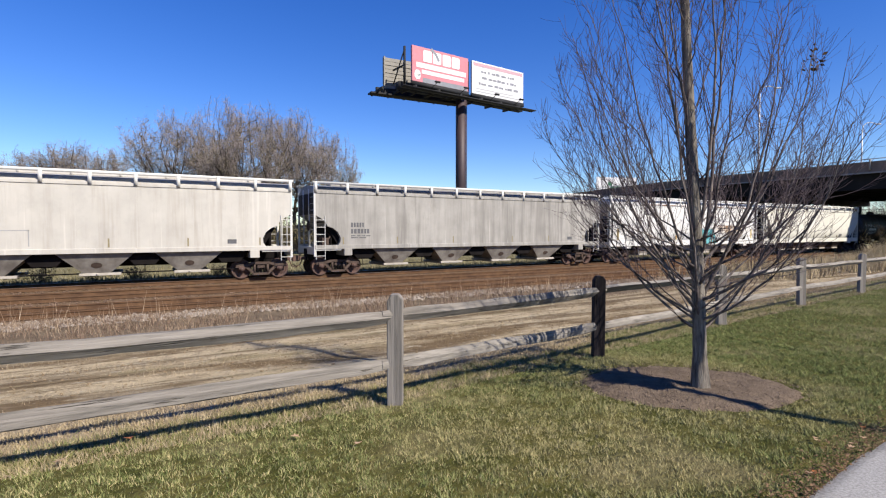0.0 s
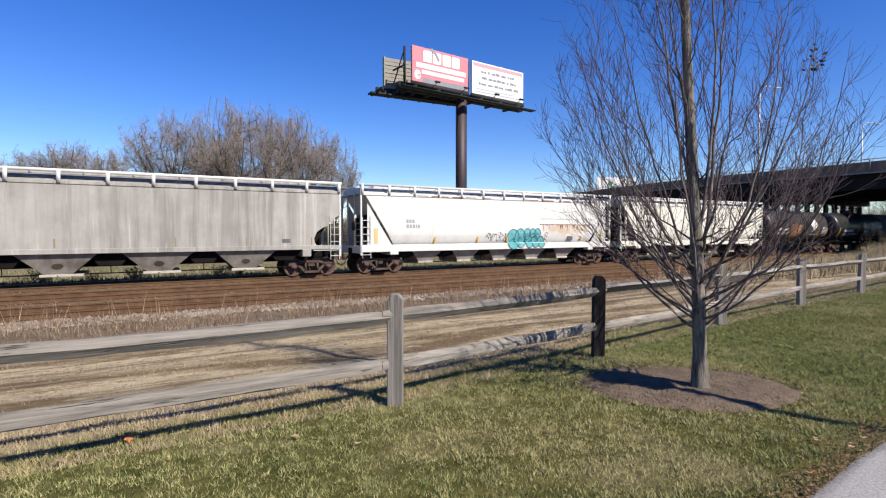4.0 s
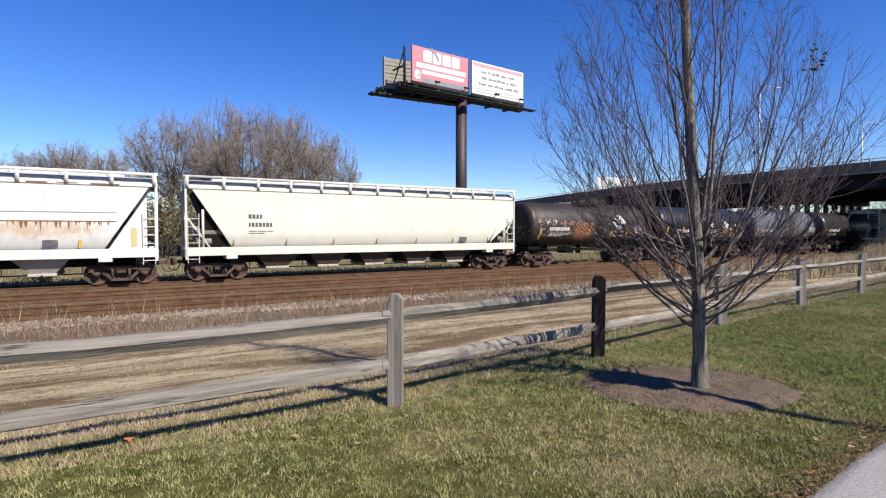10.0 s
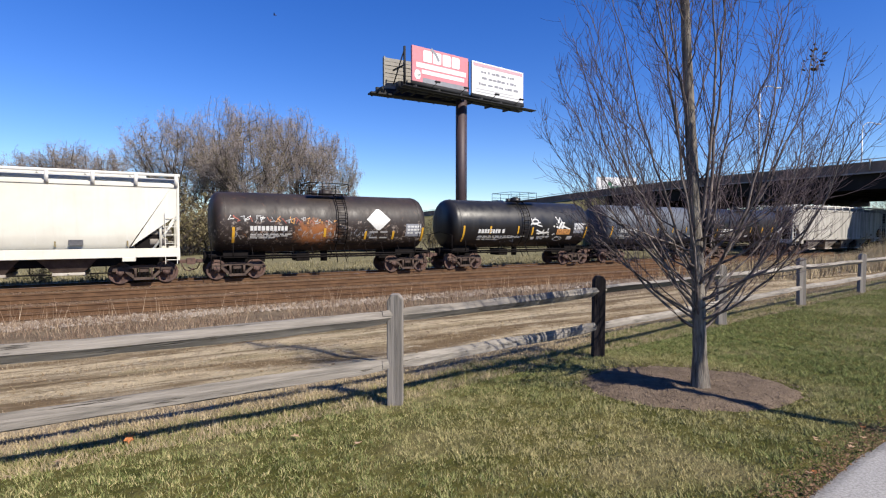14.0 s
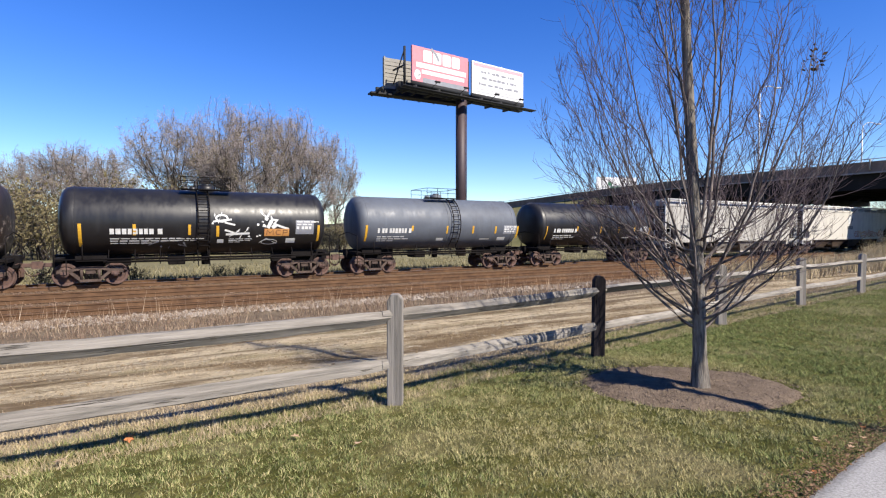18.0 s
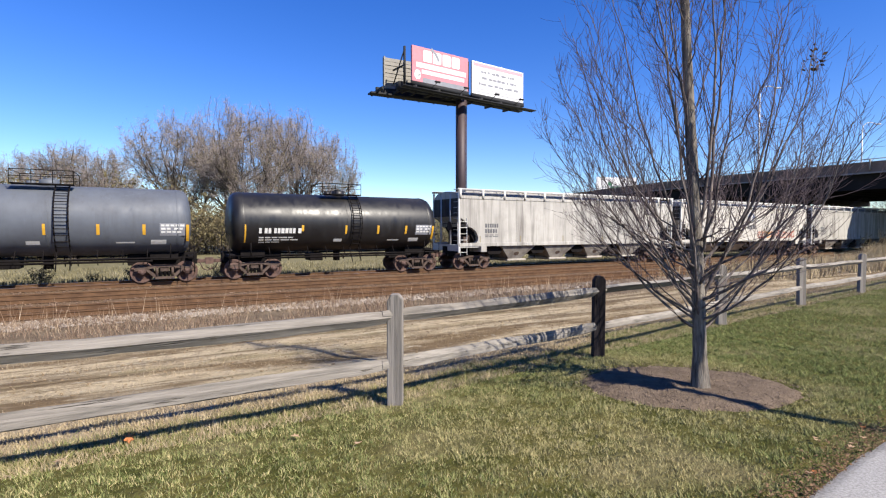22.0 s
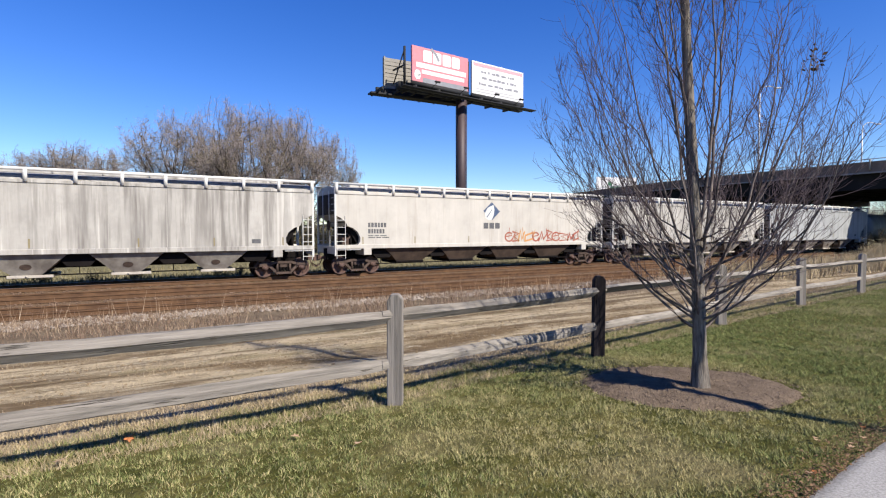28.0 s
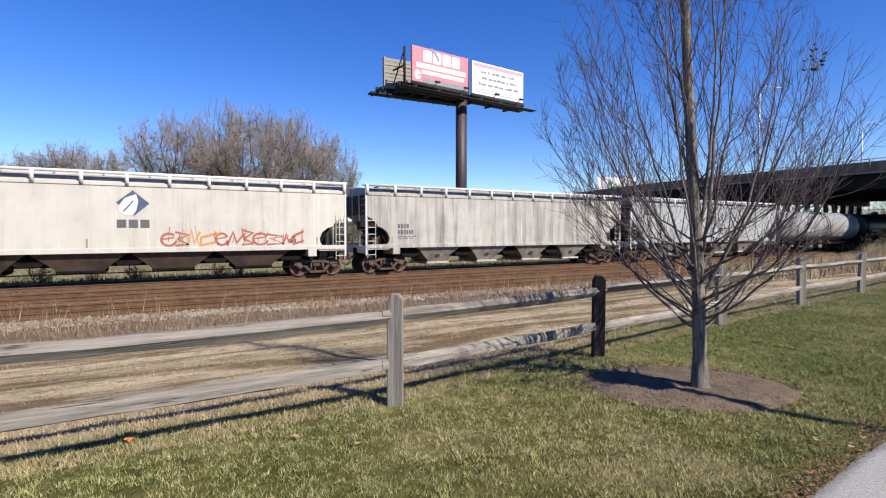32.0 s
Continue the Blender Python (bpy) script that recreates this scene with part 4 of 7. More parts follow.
def tank_ribbon(parent, name, strokes, mat, wid, label=""):
    for k, pts in enumerate(strokes):
        bm = fresh()
        ribbon(bm, pts, wid, 0.0)
        for v in bm.verts:
            v.co.y = -math.sqrt(max(0.01, 1.5 ** 2 - (v.co.z - 2.74) ** 2)) - 0.009 - 0.001 * k
        part(name, bm, M[mat], parent, label, smooth=0)


TRAIN = []           # car, moment at which its middle would pass the camera's side plane


def couple(car, t0, t1):
    TRAIN.append((car, (t0 + t1) / 2))


def length(t0, t1):
    return (t1 - t0) * SPEED


JOINTS = [6.45, 10.88, 15.41, 19.64, 23.82, 26.58, 29.33, 31.99, 34.71, 39.11, 43.47, 47.87, 52.30, 56.10, 58.85, 61.60]


def make_train():
    def L(i):
        return length(JOINTS[i], JOINTS[i + 1])

    def put(car, i):
        couple(car, JOINTS[i], JOINTS[i + 1])

    y = -SIDE - 0.002
    marks = ((0.24, 0.75), (0.24, 1), (0.07, 1), (0.07, 0.9))
    # cream car
    car, H = round_hopper(L(0), M["white_car"], "cream hopper car with round end openings, lightly dusty", 1)
    bars(car, "dark_mark", "stencil", -H + 1.9, 2.75, 1.05, marks, y, seed=3)
    outline_box(car, -2.2, -0.4, 1.7, 2.35)
    put(car, 0)
    # dirty grey car
    car, H = round_hopper(L(1), M["grey_car"], "grey hopper car with long dark dirt runs", 2)
    bars(car, "dark_mark", "stencil", -H + 1.92, 2.75, 1.08, marks, y, seed=4)
    put(car, 1)
    # white car with teal spray
    car, H = slope_hopper(L(2), M["bright_car"], "white hopper car with teal spray painting and rust runs", True, 5, M["walkway"])
    bars(car, "pale_mark", "stencil", -6.7, 2.95, 0.95, ((0.2, 0.6), (0.2, 1)), y - 0.012, seed=5)
    spray_teal(car, 0.28)
    rust_patch(car, 3.2)
    rnd = random.Random(19)
    u = -7.2
    while u < 7.2:
        w = rnd.uniform(0.3, 1.1)
        if rnd.random() < 0.6:
            bm = fresh()
            box(bm, u, u + w, -1.601, -1.58, 4.235 + rnd.uniform(0, 0.03), 4.30)
            part("rust_run", bm, M["rusty_mark"], car, "rust along the roof edge", smooth=0)
        u += w + rnd.uniform(0.1, 0.5)
    stripes(car, [-H + 4.5, -1.9, 0.3, 6.6], 1.6, 1.95, -1.53)
    for x in (-H + 0.85, H - 0.85):
        bm = fresh()
        box(bm, x - 0.11, x + 0.11, -1.535, -1.522, 1.62, 2.45)
        part("reflector", bm, M["faded_yellow"], car, "tall faded yellow panel", smooth=0)
    put(car, 2)
    # ivory car
    car, H = slope_hopper(L(3), M["ivory_car"], "clean ivory hopper car with open slanted ends", False, 5, M["walkway"])
    bars(car, "dark_mark", "stencil", -6.58, 3.1, 1.05, ((0.2, 0.7), (0.2, 1), (0.05, 0.9), (0.05, 0.8)), y - 0.012, gap=0.95, char=0.15, seed=6)
    for x in (-7.25, -4.8, -2.4, 0.0, 2.4, 4.8, 7.3):
        bm = fresh()
        box(bm, x - 0.03, x + 0.03, -1.50, -1.42, 1.66, 2.0)
        part("reflector", bm, M["olive_mark"], car, "", pose(0, 0, 0), smooth=0)
    put(car, 3)
    # rusted tank
    car, h = tank_car(L(4), M["rust_tank"], "rusted black tank car with white diamond and faded paint marks", 7, 0.55)
    curved_diamond(car, 2.6, 2.92)
    tank_bars(car, "white_mark", -4.0, 2.55, 1.85, ((0.26, 1), (0.06, 1), (0.06, 0.9), (0.06, 0.5)), 0.15, 8)
    rnd = random.Random(40)
    for i in range(22):
        u = -5.0 + i * 0.24
        pts = [(u + rnd.uniform(0, 0.3), 2.92 - 0.006 * i + rnd.uniform(-0.17, 0.17)) for _ in range(5)]
        tank_ribbon(car, "graffiti", [pts], ("white_mark", "red_spray", "pale_mark")[i % 3] if i < 8 else ("orange_spray", "red_spray", "pale_mark")[i % 3], 0.04, "faded spray scrawl")
    for i in range(20):
        u = -4.9 + i * 0.26
        pts = [(u + rnd.uniform(0, 0.3), 2.15 + rnd.uniform(-0.3, 0.28)) for _ in range(4)]
        tank_ribbon(car, "graffiti", [pts], ("board_grey", "pale_mark", "rusty_mark")[i % 3], 0.03, "faded white spray marks")
    for i in range(7):
        u = 0.95 + i * 0.2
        tank_ribbon(car, "graffiti", [[(u + rnd.uniform(0, 0.3), 2.2 + rnd.uniform(-0.25, 0.25)) for _ in range(4)]], "board_grey", 0.035, "faded grey spray marks")
    curved_plate("notice_plate", car, "board_grey", 4.25, 5.2, 2.0, 2.7)
    tank_bars(car, "white_mark", 4.35, 2.6, 0.8, ((0.12, 1), (0.12, 1), (0.12, 1)), 0.16, 33)
    for x, a, b in ((-4.75, 1.75, 2.5), (-0.35, 2.0, 2.45), (1.88, 1.85, 2.3), (3.5, 1.85, 2.3), (5.3, 1.75, 2.5)):
        curved_plate("reflector", car, "yellow", x - 0.06, x + 0.06, a, b)
    tank_bars(car, "pale_mark", 2.1, 2.3, 1.35, ((0.46, 1),), 0.5, 9)
    put(car, 4)
    # black tank with spray painting
    car, h = tank_car(L(5), M["black_tank"], "black tank car with white and orange spray painting", 10, -0.17)
    tank_bars(car, "white_mark", -3.8, 2.41, 2.05, ((0.28, 1), (0.07, 1.3), (0.07, 1.2), (0.06, 0.6)), 0.17, 11)
    tank_bars(car, "white_mark", -1.25, 1.98, 0.9, ((0.05, 1), (0.05, 0.9)), 0.16, 12)
    tank_bars(car, "white_mark", 0.9, 1.95, 0.9, ((0.05, 1), (0.05, 0.9), (0.05, 0.7)), 0.16, 13)
    tank_ribbon(car, "graffiti", [[(-2.6, 1.75), (-2.3, 1.95), (-2.35, 1.7), (-2.0, 1.85)], [(-1.9, 1.6), (-1.5, 2.0), (-1.6, 1.55), (-1.35, 1.9), (-1.9, 1.85)], [(-1.2, 1.7), (-0.9, 1.62), (-1.0, 1.8)]], "board_grey", 0.07, "grey spray scrawl")
    tank_ribbon(car, "graffiti", [[(0.2, 2.65), (0.3, 3.1), (0.45, 2.7), (0.6, 3.15), (0.75, 2.7), (1.15, 2.6)], [(0.25, 2.75), (1.0, 2.85)], loop(0.6, 2.9, 0.25, 0.16)], "white_mark", 0.08, "white spray tag")
    tank_ribbon(car, "graffiti", [[(0.75, 2.35), (1.2, 2.2), (0.95, 2.05), (1.35, 2.35), (1.4, 2.0), (1.75, 2.45), (1.8, 2.05)], [(0.8, 2.15), (1.8, 2.2)]], "white_mark", 0.1, "white spray tag")
    tank_ribbon(car, "graffiti", [[(2.18, 2.05), (2.2, 2.6), (2.38, 3.2)], [(2.38, 3.22), (2.62, 2.95), (2.74, 3.18), (2.86, 2.86), (3.1, 2.84), (2.95, 2.66), (3.3, 2.52), (3.62, 2.42)], [(2.3, 2.1), (2.42, 2.75)]], "white_mark", 0.1, "white spray outline")
    tank_ribbon(car, "graffiti", [[(2.5, 2.55), (2.6, 2.9)], [(2.68, 2.5), (2.82, 2.78)], [(2.9, 2.5), (3.05, 2.6)]], "white_mark", 0.17, "white spray filling")
    block = curved_plate("graffiti", car, "orange_spray", 2.5, 3.68, 2.06, 2.42, "yellow spray block", lift=0.014)
    for pts in ([(2.6, 2.12), (2.64, 2.36), (2.76, 2.2), (2.9, 2.36), (2.92, 2.12)], [(3.26, 2.34), (3.1, 2.36), (3.04, 2.24), (3.1, 2.13), (3.26, 2.14)], [(3.38, 2.1), (3.4, 2.36), (3.58, 2.34), (3.58, 2.24), (3.4, 2.22)]):
        bm = fresh()
        ribbon(bm, pts, 0.04, 0.0)
        for v in bm.verts:
            v.co.y = -math.sqrt(1.5 ** 2 - (v.co.z - 2.74) ** 2) - 0.022
        part("graffiti_letter", bm, M["rusty_mark"], block, "", smooth=0)
    tank_ribbon(car, "graffiti", [loop(2.75, 1.78, 0.38, 0.12), [(2.3, 1.75), (2.6, 1.95), (3.1, 1.7)]], "white_mark", 0.035, "thin white spray loops")
    for x, a, b in ((-4.84, 1.66, 2.62), (-2.9, 2.13, 2.6), (-0.75, 2.13, 2.6), (0.42, 2.05, 2.55), (5.15, 1.8, 2.6)):
        curved_plate("reflector", car, "yellow", x - 0.06, x + 0.06, a, b)
    curved_plate("notice_plate", car, "board_grey", 4.0, 4.9, 2.15, 2.85)
    tank_bars(car, "white_mark", 4.05, 2.8, 0.8, ((0.09, 1), (0.09, 1), (0.16, 1)), 0.14, 44)
    curved_plate("notice_plate", car, "white_mark", 3.55, 4.0, 1.72, 1.95)
    curved_plate("notice_plate", car, "white_mark", 0.4, 0.68, 1.75, 1.92)
    put(car, 5)
    # blue-grey tank
    car, h = tank_car(L(6), M["blue_tank"], "blue-grey tank car with yellow reflectors and white lettering", 12, 0.65)
    tank_letters(car, h)
    put(car, 6)
    car, h = tank_car(L(7), M["black_tank"], "clean black tank car with yellow reflectors and white lettering", 13, 0.65)
    tank_letters(car, h)
    put(car, 7)
    car, H = round_hopper(L(8), M["streaky_car"], "pale hopper car with dark vertical dirt runs", 14)
    bars(car, "dark_mark", "stencil", -H + 1.86, 2.75, 1.0, ((0.24, 1), (0.24, 0.95), (0.07, 1), (0.07, 0.9)), y, seed=15)
    put(car, 8)
    car, H = round_hopper(L(9), M["white_car"], "cream hopper car with navy emblem and red spray painting", 16, None, True)
    bars(car, "dark_mark", "stencil", -H + 1.8, 2.75, 1.0, ((0.24, 1), (0.24, 1), (0.07, 1), (0.07, 0.9)), y, seed=17)
    emblem(car, 0.2)
    spray_red(car, 1.2)
    put(car, 9)
    car, H = round_hopper(L(10), M["streaky_car"], "pale hopper car with heavy dark dirt runs", 18)
    bars(car, "dark_mark", "stencil", -H + 1.85, 2.7, 1.0, marks, y, seed=19)
    put(car, 10)
    car, H = round_hopper(L(11), M["dull_car"], "dull grey hopper car", 20)
    put(car, 11)
    for i, m, lab in ((12, "pale_tank", "pale grey tank car"), (13, "black_tank", "black tank car in the bridge's shade"), (14, "black_tank", "black tank car in the bridge's shade")):
        car, h = tank_car(L(i), M[m], lab, 21 + i)
        tank_letters(car, h)
        put(car, i)


def outline_box(car, x0, x1, z0, z1):
    bm = fresh()
    y = -SIDE - 0.006
    for a, b, c, d in ((x0, x1, z1 - 0.03, z1), (x0, x0 + 0.04, z0, z1), (x1 - 0.04, x1, z0, z1)):
        box(bm, a, b, y, y + 0.01, c, d)
    part("patch_frame", bm, M["pale_mark"], car, "", smooth=0)


def tank_letters(car, h):
    tank_bars(car, "white_mark", -4.3, 2.45, 2.0, ((0.3, 1), (0.08, 0.85), (0.08, 0.85), (0.06, 0.4)), 0.15, 31)
    for x, a, b in ((-4.95, 1.75, 2.62), (-2.2, 2.3, 2.6), (0.08, 2.15, 2.6), (1.88, 2.15, 2.6), (3.55, 2.15, 2.6), (5.25, 1.85, 2.6)):
        curved_plate("reflector", car, "yellow", x - 0.06, x + 0.06, a, b)
    curved_plate("notice_plate", car, "board_grey", 4.15, 5.15, 2.1, 2.65)
    tank_bars(car, "white_mark", 4.2, 2.6, 0.9, ((0.1, 1), (0.1, 1), (0.1, 1)), 0.16, 32)
    curved_plate("notice_plate", car, "white_mark", 3.8, 4.4, 1.72, 1.92)
    curved_plate("notice_plate", car, "white_mark", -0.55, -0.1, 1.75, 1.9)
    curved_plate("notice_plate", car, "white_mark", 2.5, 3.2, 1.78, 1.84)


def curved_diamond(car, x, z):
    bm = fresh()
    n = 12
    prev = None
    for i in range(n + 1):
        k = -1 + 2 * i / n
        w = 0.62 * (1 - abs(k)) + 0.08
        zz = z + 0.57 * k
        yy = -math.sqrt(max(0.01, 1.5 ** 2 - (zz - 2.74) ** 2)) - 0.008
        row = (bm.verts.new((x - w, yy, zz)), bm.verts.new((x + w, yy, zz)))
        if prev:
            bm.faces.new((prev[0], prev[1], row[1], row[0]))
        prev = row
    part("diamond_panel", bm, M["white_mark"], car, "white diamond panel", smooth=0)


def emblem(car, x):
    """A dark kite shape with a pale leaf in it, over a plain grey bar."""
    y = -SIDE - 0.006
    bm = fresh()
    q = [(x - 0.62, 3.52), (x, 4.06), (x + 0.62, 3.5), (x + 0.02, 2.96)]
    bm.faces.new([bm.verts.new((a, y, b)) for a, b in q])
    em = part("emblem", bm, M["navy_mark"], car, "navy kite-shaped emblem", smooth=0)
    bm = fresh()
    lf = [(x - 0.5, 3.1), (x - 0.5, 3.42), (x - 0.3, 3.72), (x + 0.12, 3.9), (x + 0.2, 3.6), (x + 0.12, 3.2), (x - 0.02, 2.98), (x - 0.3, 2.98)]
    bm.faces.new([bm.verts.new((a, y - 0.005, b)) for a, b in lf])
    part("emblem_leaf", bm, M["white_mark"], em, "", smooth=0)
    bm = fresh()
    ribbon(bm, [(x - 0.35, 3.15), (x - 0.15, 3.4), (x, 3.6)], 0.05, y - 0.009)
    part("emblem_vein", bm, M["navy_mark"], em, "", smooth=0)
    for i in range(3):
        bm = fresh()
        box(bm, x - 0.6 + i * 0.43, x - 0.26 + i * 0.43, y - 0.004, y + 0.003, 2.45, 2.8)
        part("stencil", bm, M["dark_mark"], car, "", smooth=0)


def spray_red(car, x):
    rnd = random.Random(5)
    y = -SIDE - 0.008
    u = x
    i = 0
    while u < x + 5.8:
        w = rnd.uniform(0.45, 0.8)
        z0, z1 = 1.66, 2.25 + rnd.uniform(-0.12, 0.15)
        k = (0, 2, 1, 3, 0, 1, 2)[i % 7]
        if k == 0:
            strokes = [(loop(u + w / 2, 1.93, w * 0.45, 0.27, rnd.uniform(20, 60), 340), 0.1), ([(u + 0.1, 1.95), (u + w * 0.8, 2.02)], 0.06)]
        elif k == 1:
            strokes = [([(u, z0), (u + w * 0.35, z1), (u + w * 0.55, z0 + 0.1), (u + w, z1 - 0.1)], 0.11)]
        elif k == 2:
            strokes = [([(u, z1), (u + w, z1 - 0.12), (u + w * 0.15, 1.95), (u + w, z0 + 0.05), (u, z0)], 0.1)]
        else:
            strokes = [([(u + w, z1), (u + 0.1, z1 - 0.2), (u + w * 0.1, z0), (u + w, z0 + 0.15)], 0.11)]
        for _ in range(2):
            q = u + rnd.uniform(0, w)
            strokes.append(([(q, z0 + rnd.uniform(0, 0.2)), (q + rnd.uniform(-0.2, 0.2), z1 + rnd.uniform(-0.1, 0.2))], 0.03))
        for j, (pts, wid) in enumerate(strokes):
            bm = fresh()
            ribbon(bm, pts, wid, y - 0.0012 * j)
            part("graffiti", bm, M["orange_spray"] if i in (2, 3) else M["red_spray"], car, "red spray painting along the side", smooth=0)
        u += w * 0.92
        i += 1


def low_side(z):
    tab = [(1.17, 1.615), (1.565, 1.615), (1.57, 1.38), (1.80, 1.47), (2.0, 1.53), (2.18, 1.565), (2.6, 1.57), (4.3, 1.55)]
    for (a, b), (c, d) in zip(tab, tab[1:]):
        if z <= c:
            return b + (d - b) * (z - a) / (c - a)
    return 1.56


def disc_on_side(cx, cz, rx, rz, lift):
    """A round patch of spray that lies on the body's side and on its sill, row by row."""
    bm = fresh()
    n = 22
    prev = None
    for i in range(n + 1):
        z = cz - rz + 2 * rz * i / n
        k = math.sqrt(max(0.0, 1 - ((z - cz) / rz) ** 2)) * rx
        y = -low_side(z) - lift
        row = (bm.verts.new((cx - k, y, z)), bm.verts.new((cx + k, y, z)))
        if prev:
            bm.faces.new((prev[0], prev[1], row[1], row[0]))
        prev = row
    return bm


def spray_teal(car, x):
    spots = ((0.48, 1.78, 0.5, 0.62), (1.05, 1.85, 0.42, 0.6), (1.6, 2.1, 0.27, 0.36), (2.05, 2.15, 0.27, 0.3), (2.45, 2.12, 0.25, 0.34), (1.75, 1.6, 0.3, 0.38), (2.25, 1.6, 0.3, 0.36), (2.75, 1.6, 0.3, 0.36))
    for i, (u, z, rx, rz) in enumerate(spots):
        g = part("graffiti", disc_on_side(x + u, z, rx, rz, 0.012 + 0.0012 * i), M["teal"], car, "teal bubble spray painting", smooth=0)
        line = fresh()
        ribbon(line, loop(x + u, z, rx, rz, 0, 360, 26), 0.045, 0)
        ribbon(line, [(x + u - rx * 0.4, z - rz * 0.3), (x + u + rx * 0.1, z + rz * 0.1), (x + u + rx * 0.4, z - rz * 0.2)], 0.035, 0)
        for v in line.verts:
            v.co.y = -low_side(v.co.z) - 0.028
        part("graffiti_outline", line, M["teal_dark"], g, "dark blue spray outline", smooth=0)
    rnd = random.Random(77)
    strokes = []
    for k in range(9):
        u = x - 1.55 + k * 0.17
        strokes.append(([(u + rnd.uniform(-0.08, 0.28), 1.9 + rnd.uniform(-0.27, 0.32)) for _ in range(5)], 0.035))
    for k in range(3):
        strokes.append((loop(x + 3.2, 1.65 + 0.22 * k, 0.12, 0.12, 0, 300, 7), 0.03))
    for pts, w in strokes:
        line = fresh()
        ribbon(line, pts, w, 0)
        for v in line.verts:
            v.co.y = -low_side(v.co.z) - 0.012
        part("graffiti", line, M["dark_mark"], car, "black spray tag", smooth=0)


def rust_patch(car, x):
    rnd = random.Random(8)
    y = -1.582
    for z, h in ((3.08, 0.03), (2.70, 0.04)):
        bm = fresh()
        box(bm, x - 0.3, x + 4.7, y, y + 0.02, z, z + h)
        part("side_strip", bm, M["pale_mark"] if z > 3 else M["rusty_mark"], car, "", smooth=0)
    bm = fresh()
    u = x
    while u < x + 4.4:
        w = rnd.uniform(0.02, 0.14)
        d = rnd.uniform(0.04, 0.42) * (1.0 if rnd.random() < 0.4 else 0.45)
        bm.faces.new([bm.verts.new(p) for p in ((u, y, 2.69), (u + w, y, 2.69), (u + w * 0.65, y, 2.69 - d), (u + w * 0.4, y, 2.69 - d))])
        u += w + rnd.uniform(0.0, 0.22)
    part("rust_run", bm, M["rusty_mark"], car, "rust runs below the seam", smooth=0)


make_train()


# ---- the fence ----
POSTS = [(-7.9, None), (-4.8, None), (-1.7, None), (1.99, 4.36), (4.98, 4.65), (8.58, 5.22), (12.38, 5.73), (16.31, 6.13), (20.2, 6.55), (24.1, 6.95), (28.0, 7.4)]


RAIL_UP = ((-0.025, 1.0), (-0.052, 0.02), (0.004, -1.0), (0.022, -0.85), (0.03, 0.1), (0.015, 0.95))
RAIL_HUNG = ((0.01, 1.0), (-0.055, 0.62), (0.05, -1.0), (0.06, -0.8), (0.06, 0.1), (0.045, 0.9))
RAIL_LOW = ((-0.008, 1.0), (-0.028, 0.1), (-0.025, -0.85), (-0.004, -1.0), (0.012, 0.0), (0.01, 0.9))


def make_fence():
    fence = thing("split_rail_fence", "weathered grey two-rail timber fence at the lawn's edge", "fence")
    rnd = random.Random(3)
    tops = []
    for i, (x, y) in enumerate(POSTS):
        y = fence_y(x) if y is None else y
        g = ground_z(x, y)
        tops.append((x, y, g))
        bm = fresh()
        w, d, h = 0.075, 0.055, 1.05
        lean = rnd.uniform(-0.02, 0.02)
        outline = [(-w, -0.15), (-w, h - 0.06), (-w * 0.5, h), (w * 0.45, h), (w, h - 0.05), (w, -0.15)]
        prism(bm, outline, -d, d)
        bmesh.ops.bevel(bm, geom=list(bm.edges), offset=0.008, segments=1, affect='EDGES')
        for v in bm.verts:
            v.co.x += lean * v.co.z + 0.006 * noise.noise((v.co.x * 9, i, v.co.z * 3))
        # the fifth post is about ten times darker than the rest
        part("post", bm, M["fence_dark"] if i == 4 else M["fence_post"], fence, "near-black post" if i == 4 else "", pose(x, y, g, 0, 0, -30))
    for span, ((x0, y0, g0), (x1, y1, g1)) in enumerate(zip(tops, tops[1:])):
        for h, hh in ((0.845, 0.068 if span < 4 else 0.055), (0.40, 0.062 if span < 4 else 0.052)):
            bm = fresh()
            n = 34
            # the lower rail lies flatter-faced to the lawn
            prof = (RAIL_UP if span != 4 else RAIL_HUNG) if h > 0.6 else RAIL_LOW
            a, b = Vector((x0 - 0.14, y0 - 0.012, g0 + h + rnd.uniform(-0.015, 0.015))), Vector((x1 + 0.14, y1 + 0.012, g1 + h + rnd.uniform(-0.015, 0.015)))
            rings = []
            seed = rnd.uniform(0, 50)
            for i in range(n + 1):
                k = i / n
                p = a.lerp(b, k)
                p.z += 0.02 * noise.noise((k * 2.5, seed, 0)) - 0.015 * math.sin(math.pi * k)
                taper = 0.62 + 0.38 * min(1, min(k, 1 - k) * 9)
                ring = []
                for q, (cy, cz) in enumerate(prof):
                    wob = 1 + 0.15 * noise.noise((k * 4, q * 3.1, seed)) + 0.10 * noise.noise((k * 19, q * 5.1, seed))
                    ring.append(bm.verts.new(p + Vector((0, cy * wob * taper, hh * cz * wob * taper))))
                rings.append(ring)
            for r, s in zip(rings, rings[1:]):
                for q in range(6):
                    bm.faces.new((r[q], r[(q + 1) % 6], s[(q + 1) % 6], s[q]))
            bm.faces.new(rings[0][::-1])
            bm.faces.new(rings[-1])
            part("rail", bm, M["fence"], fence, "", smooth=0)


make_fence()


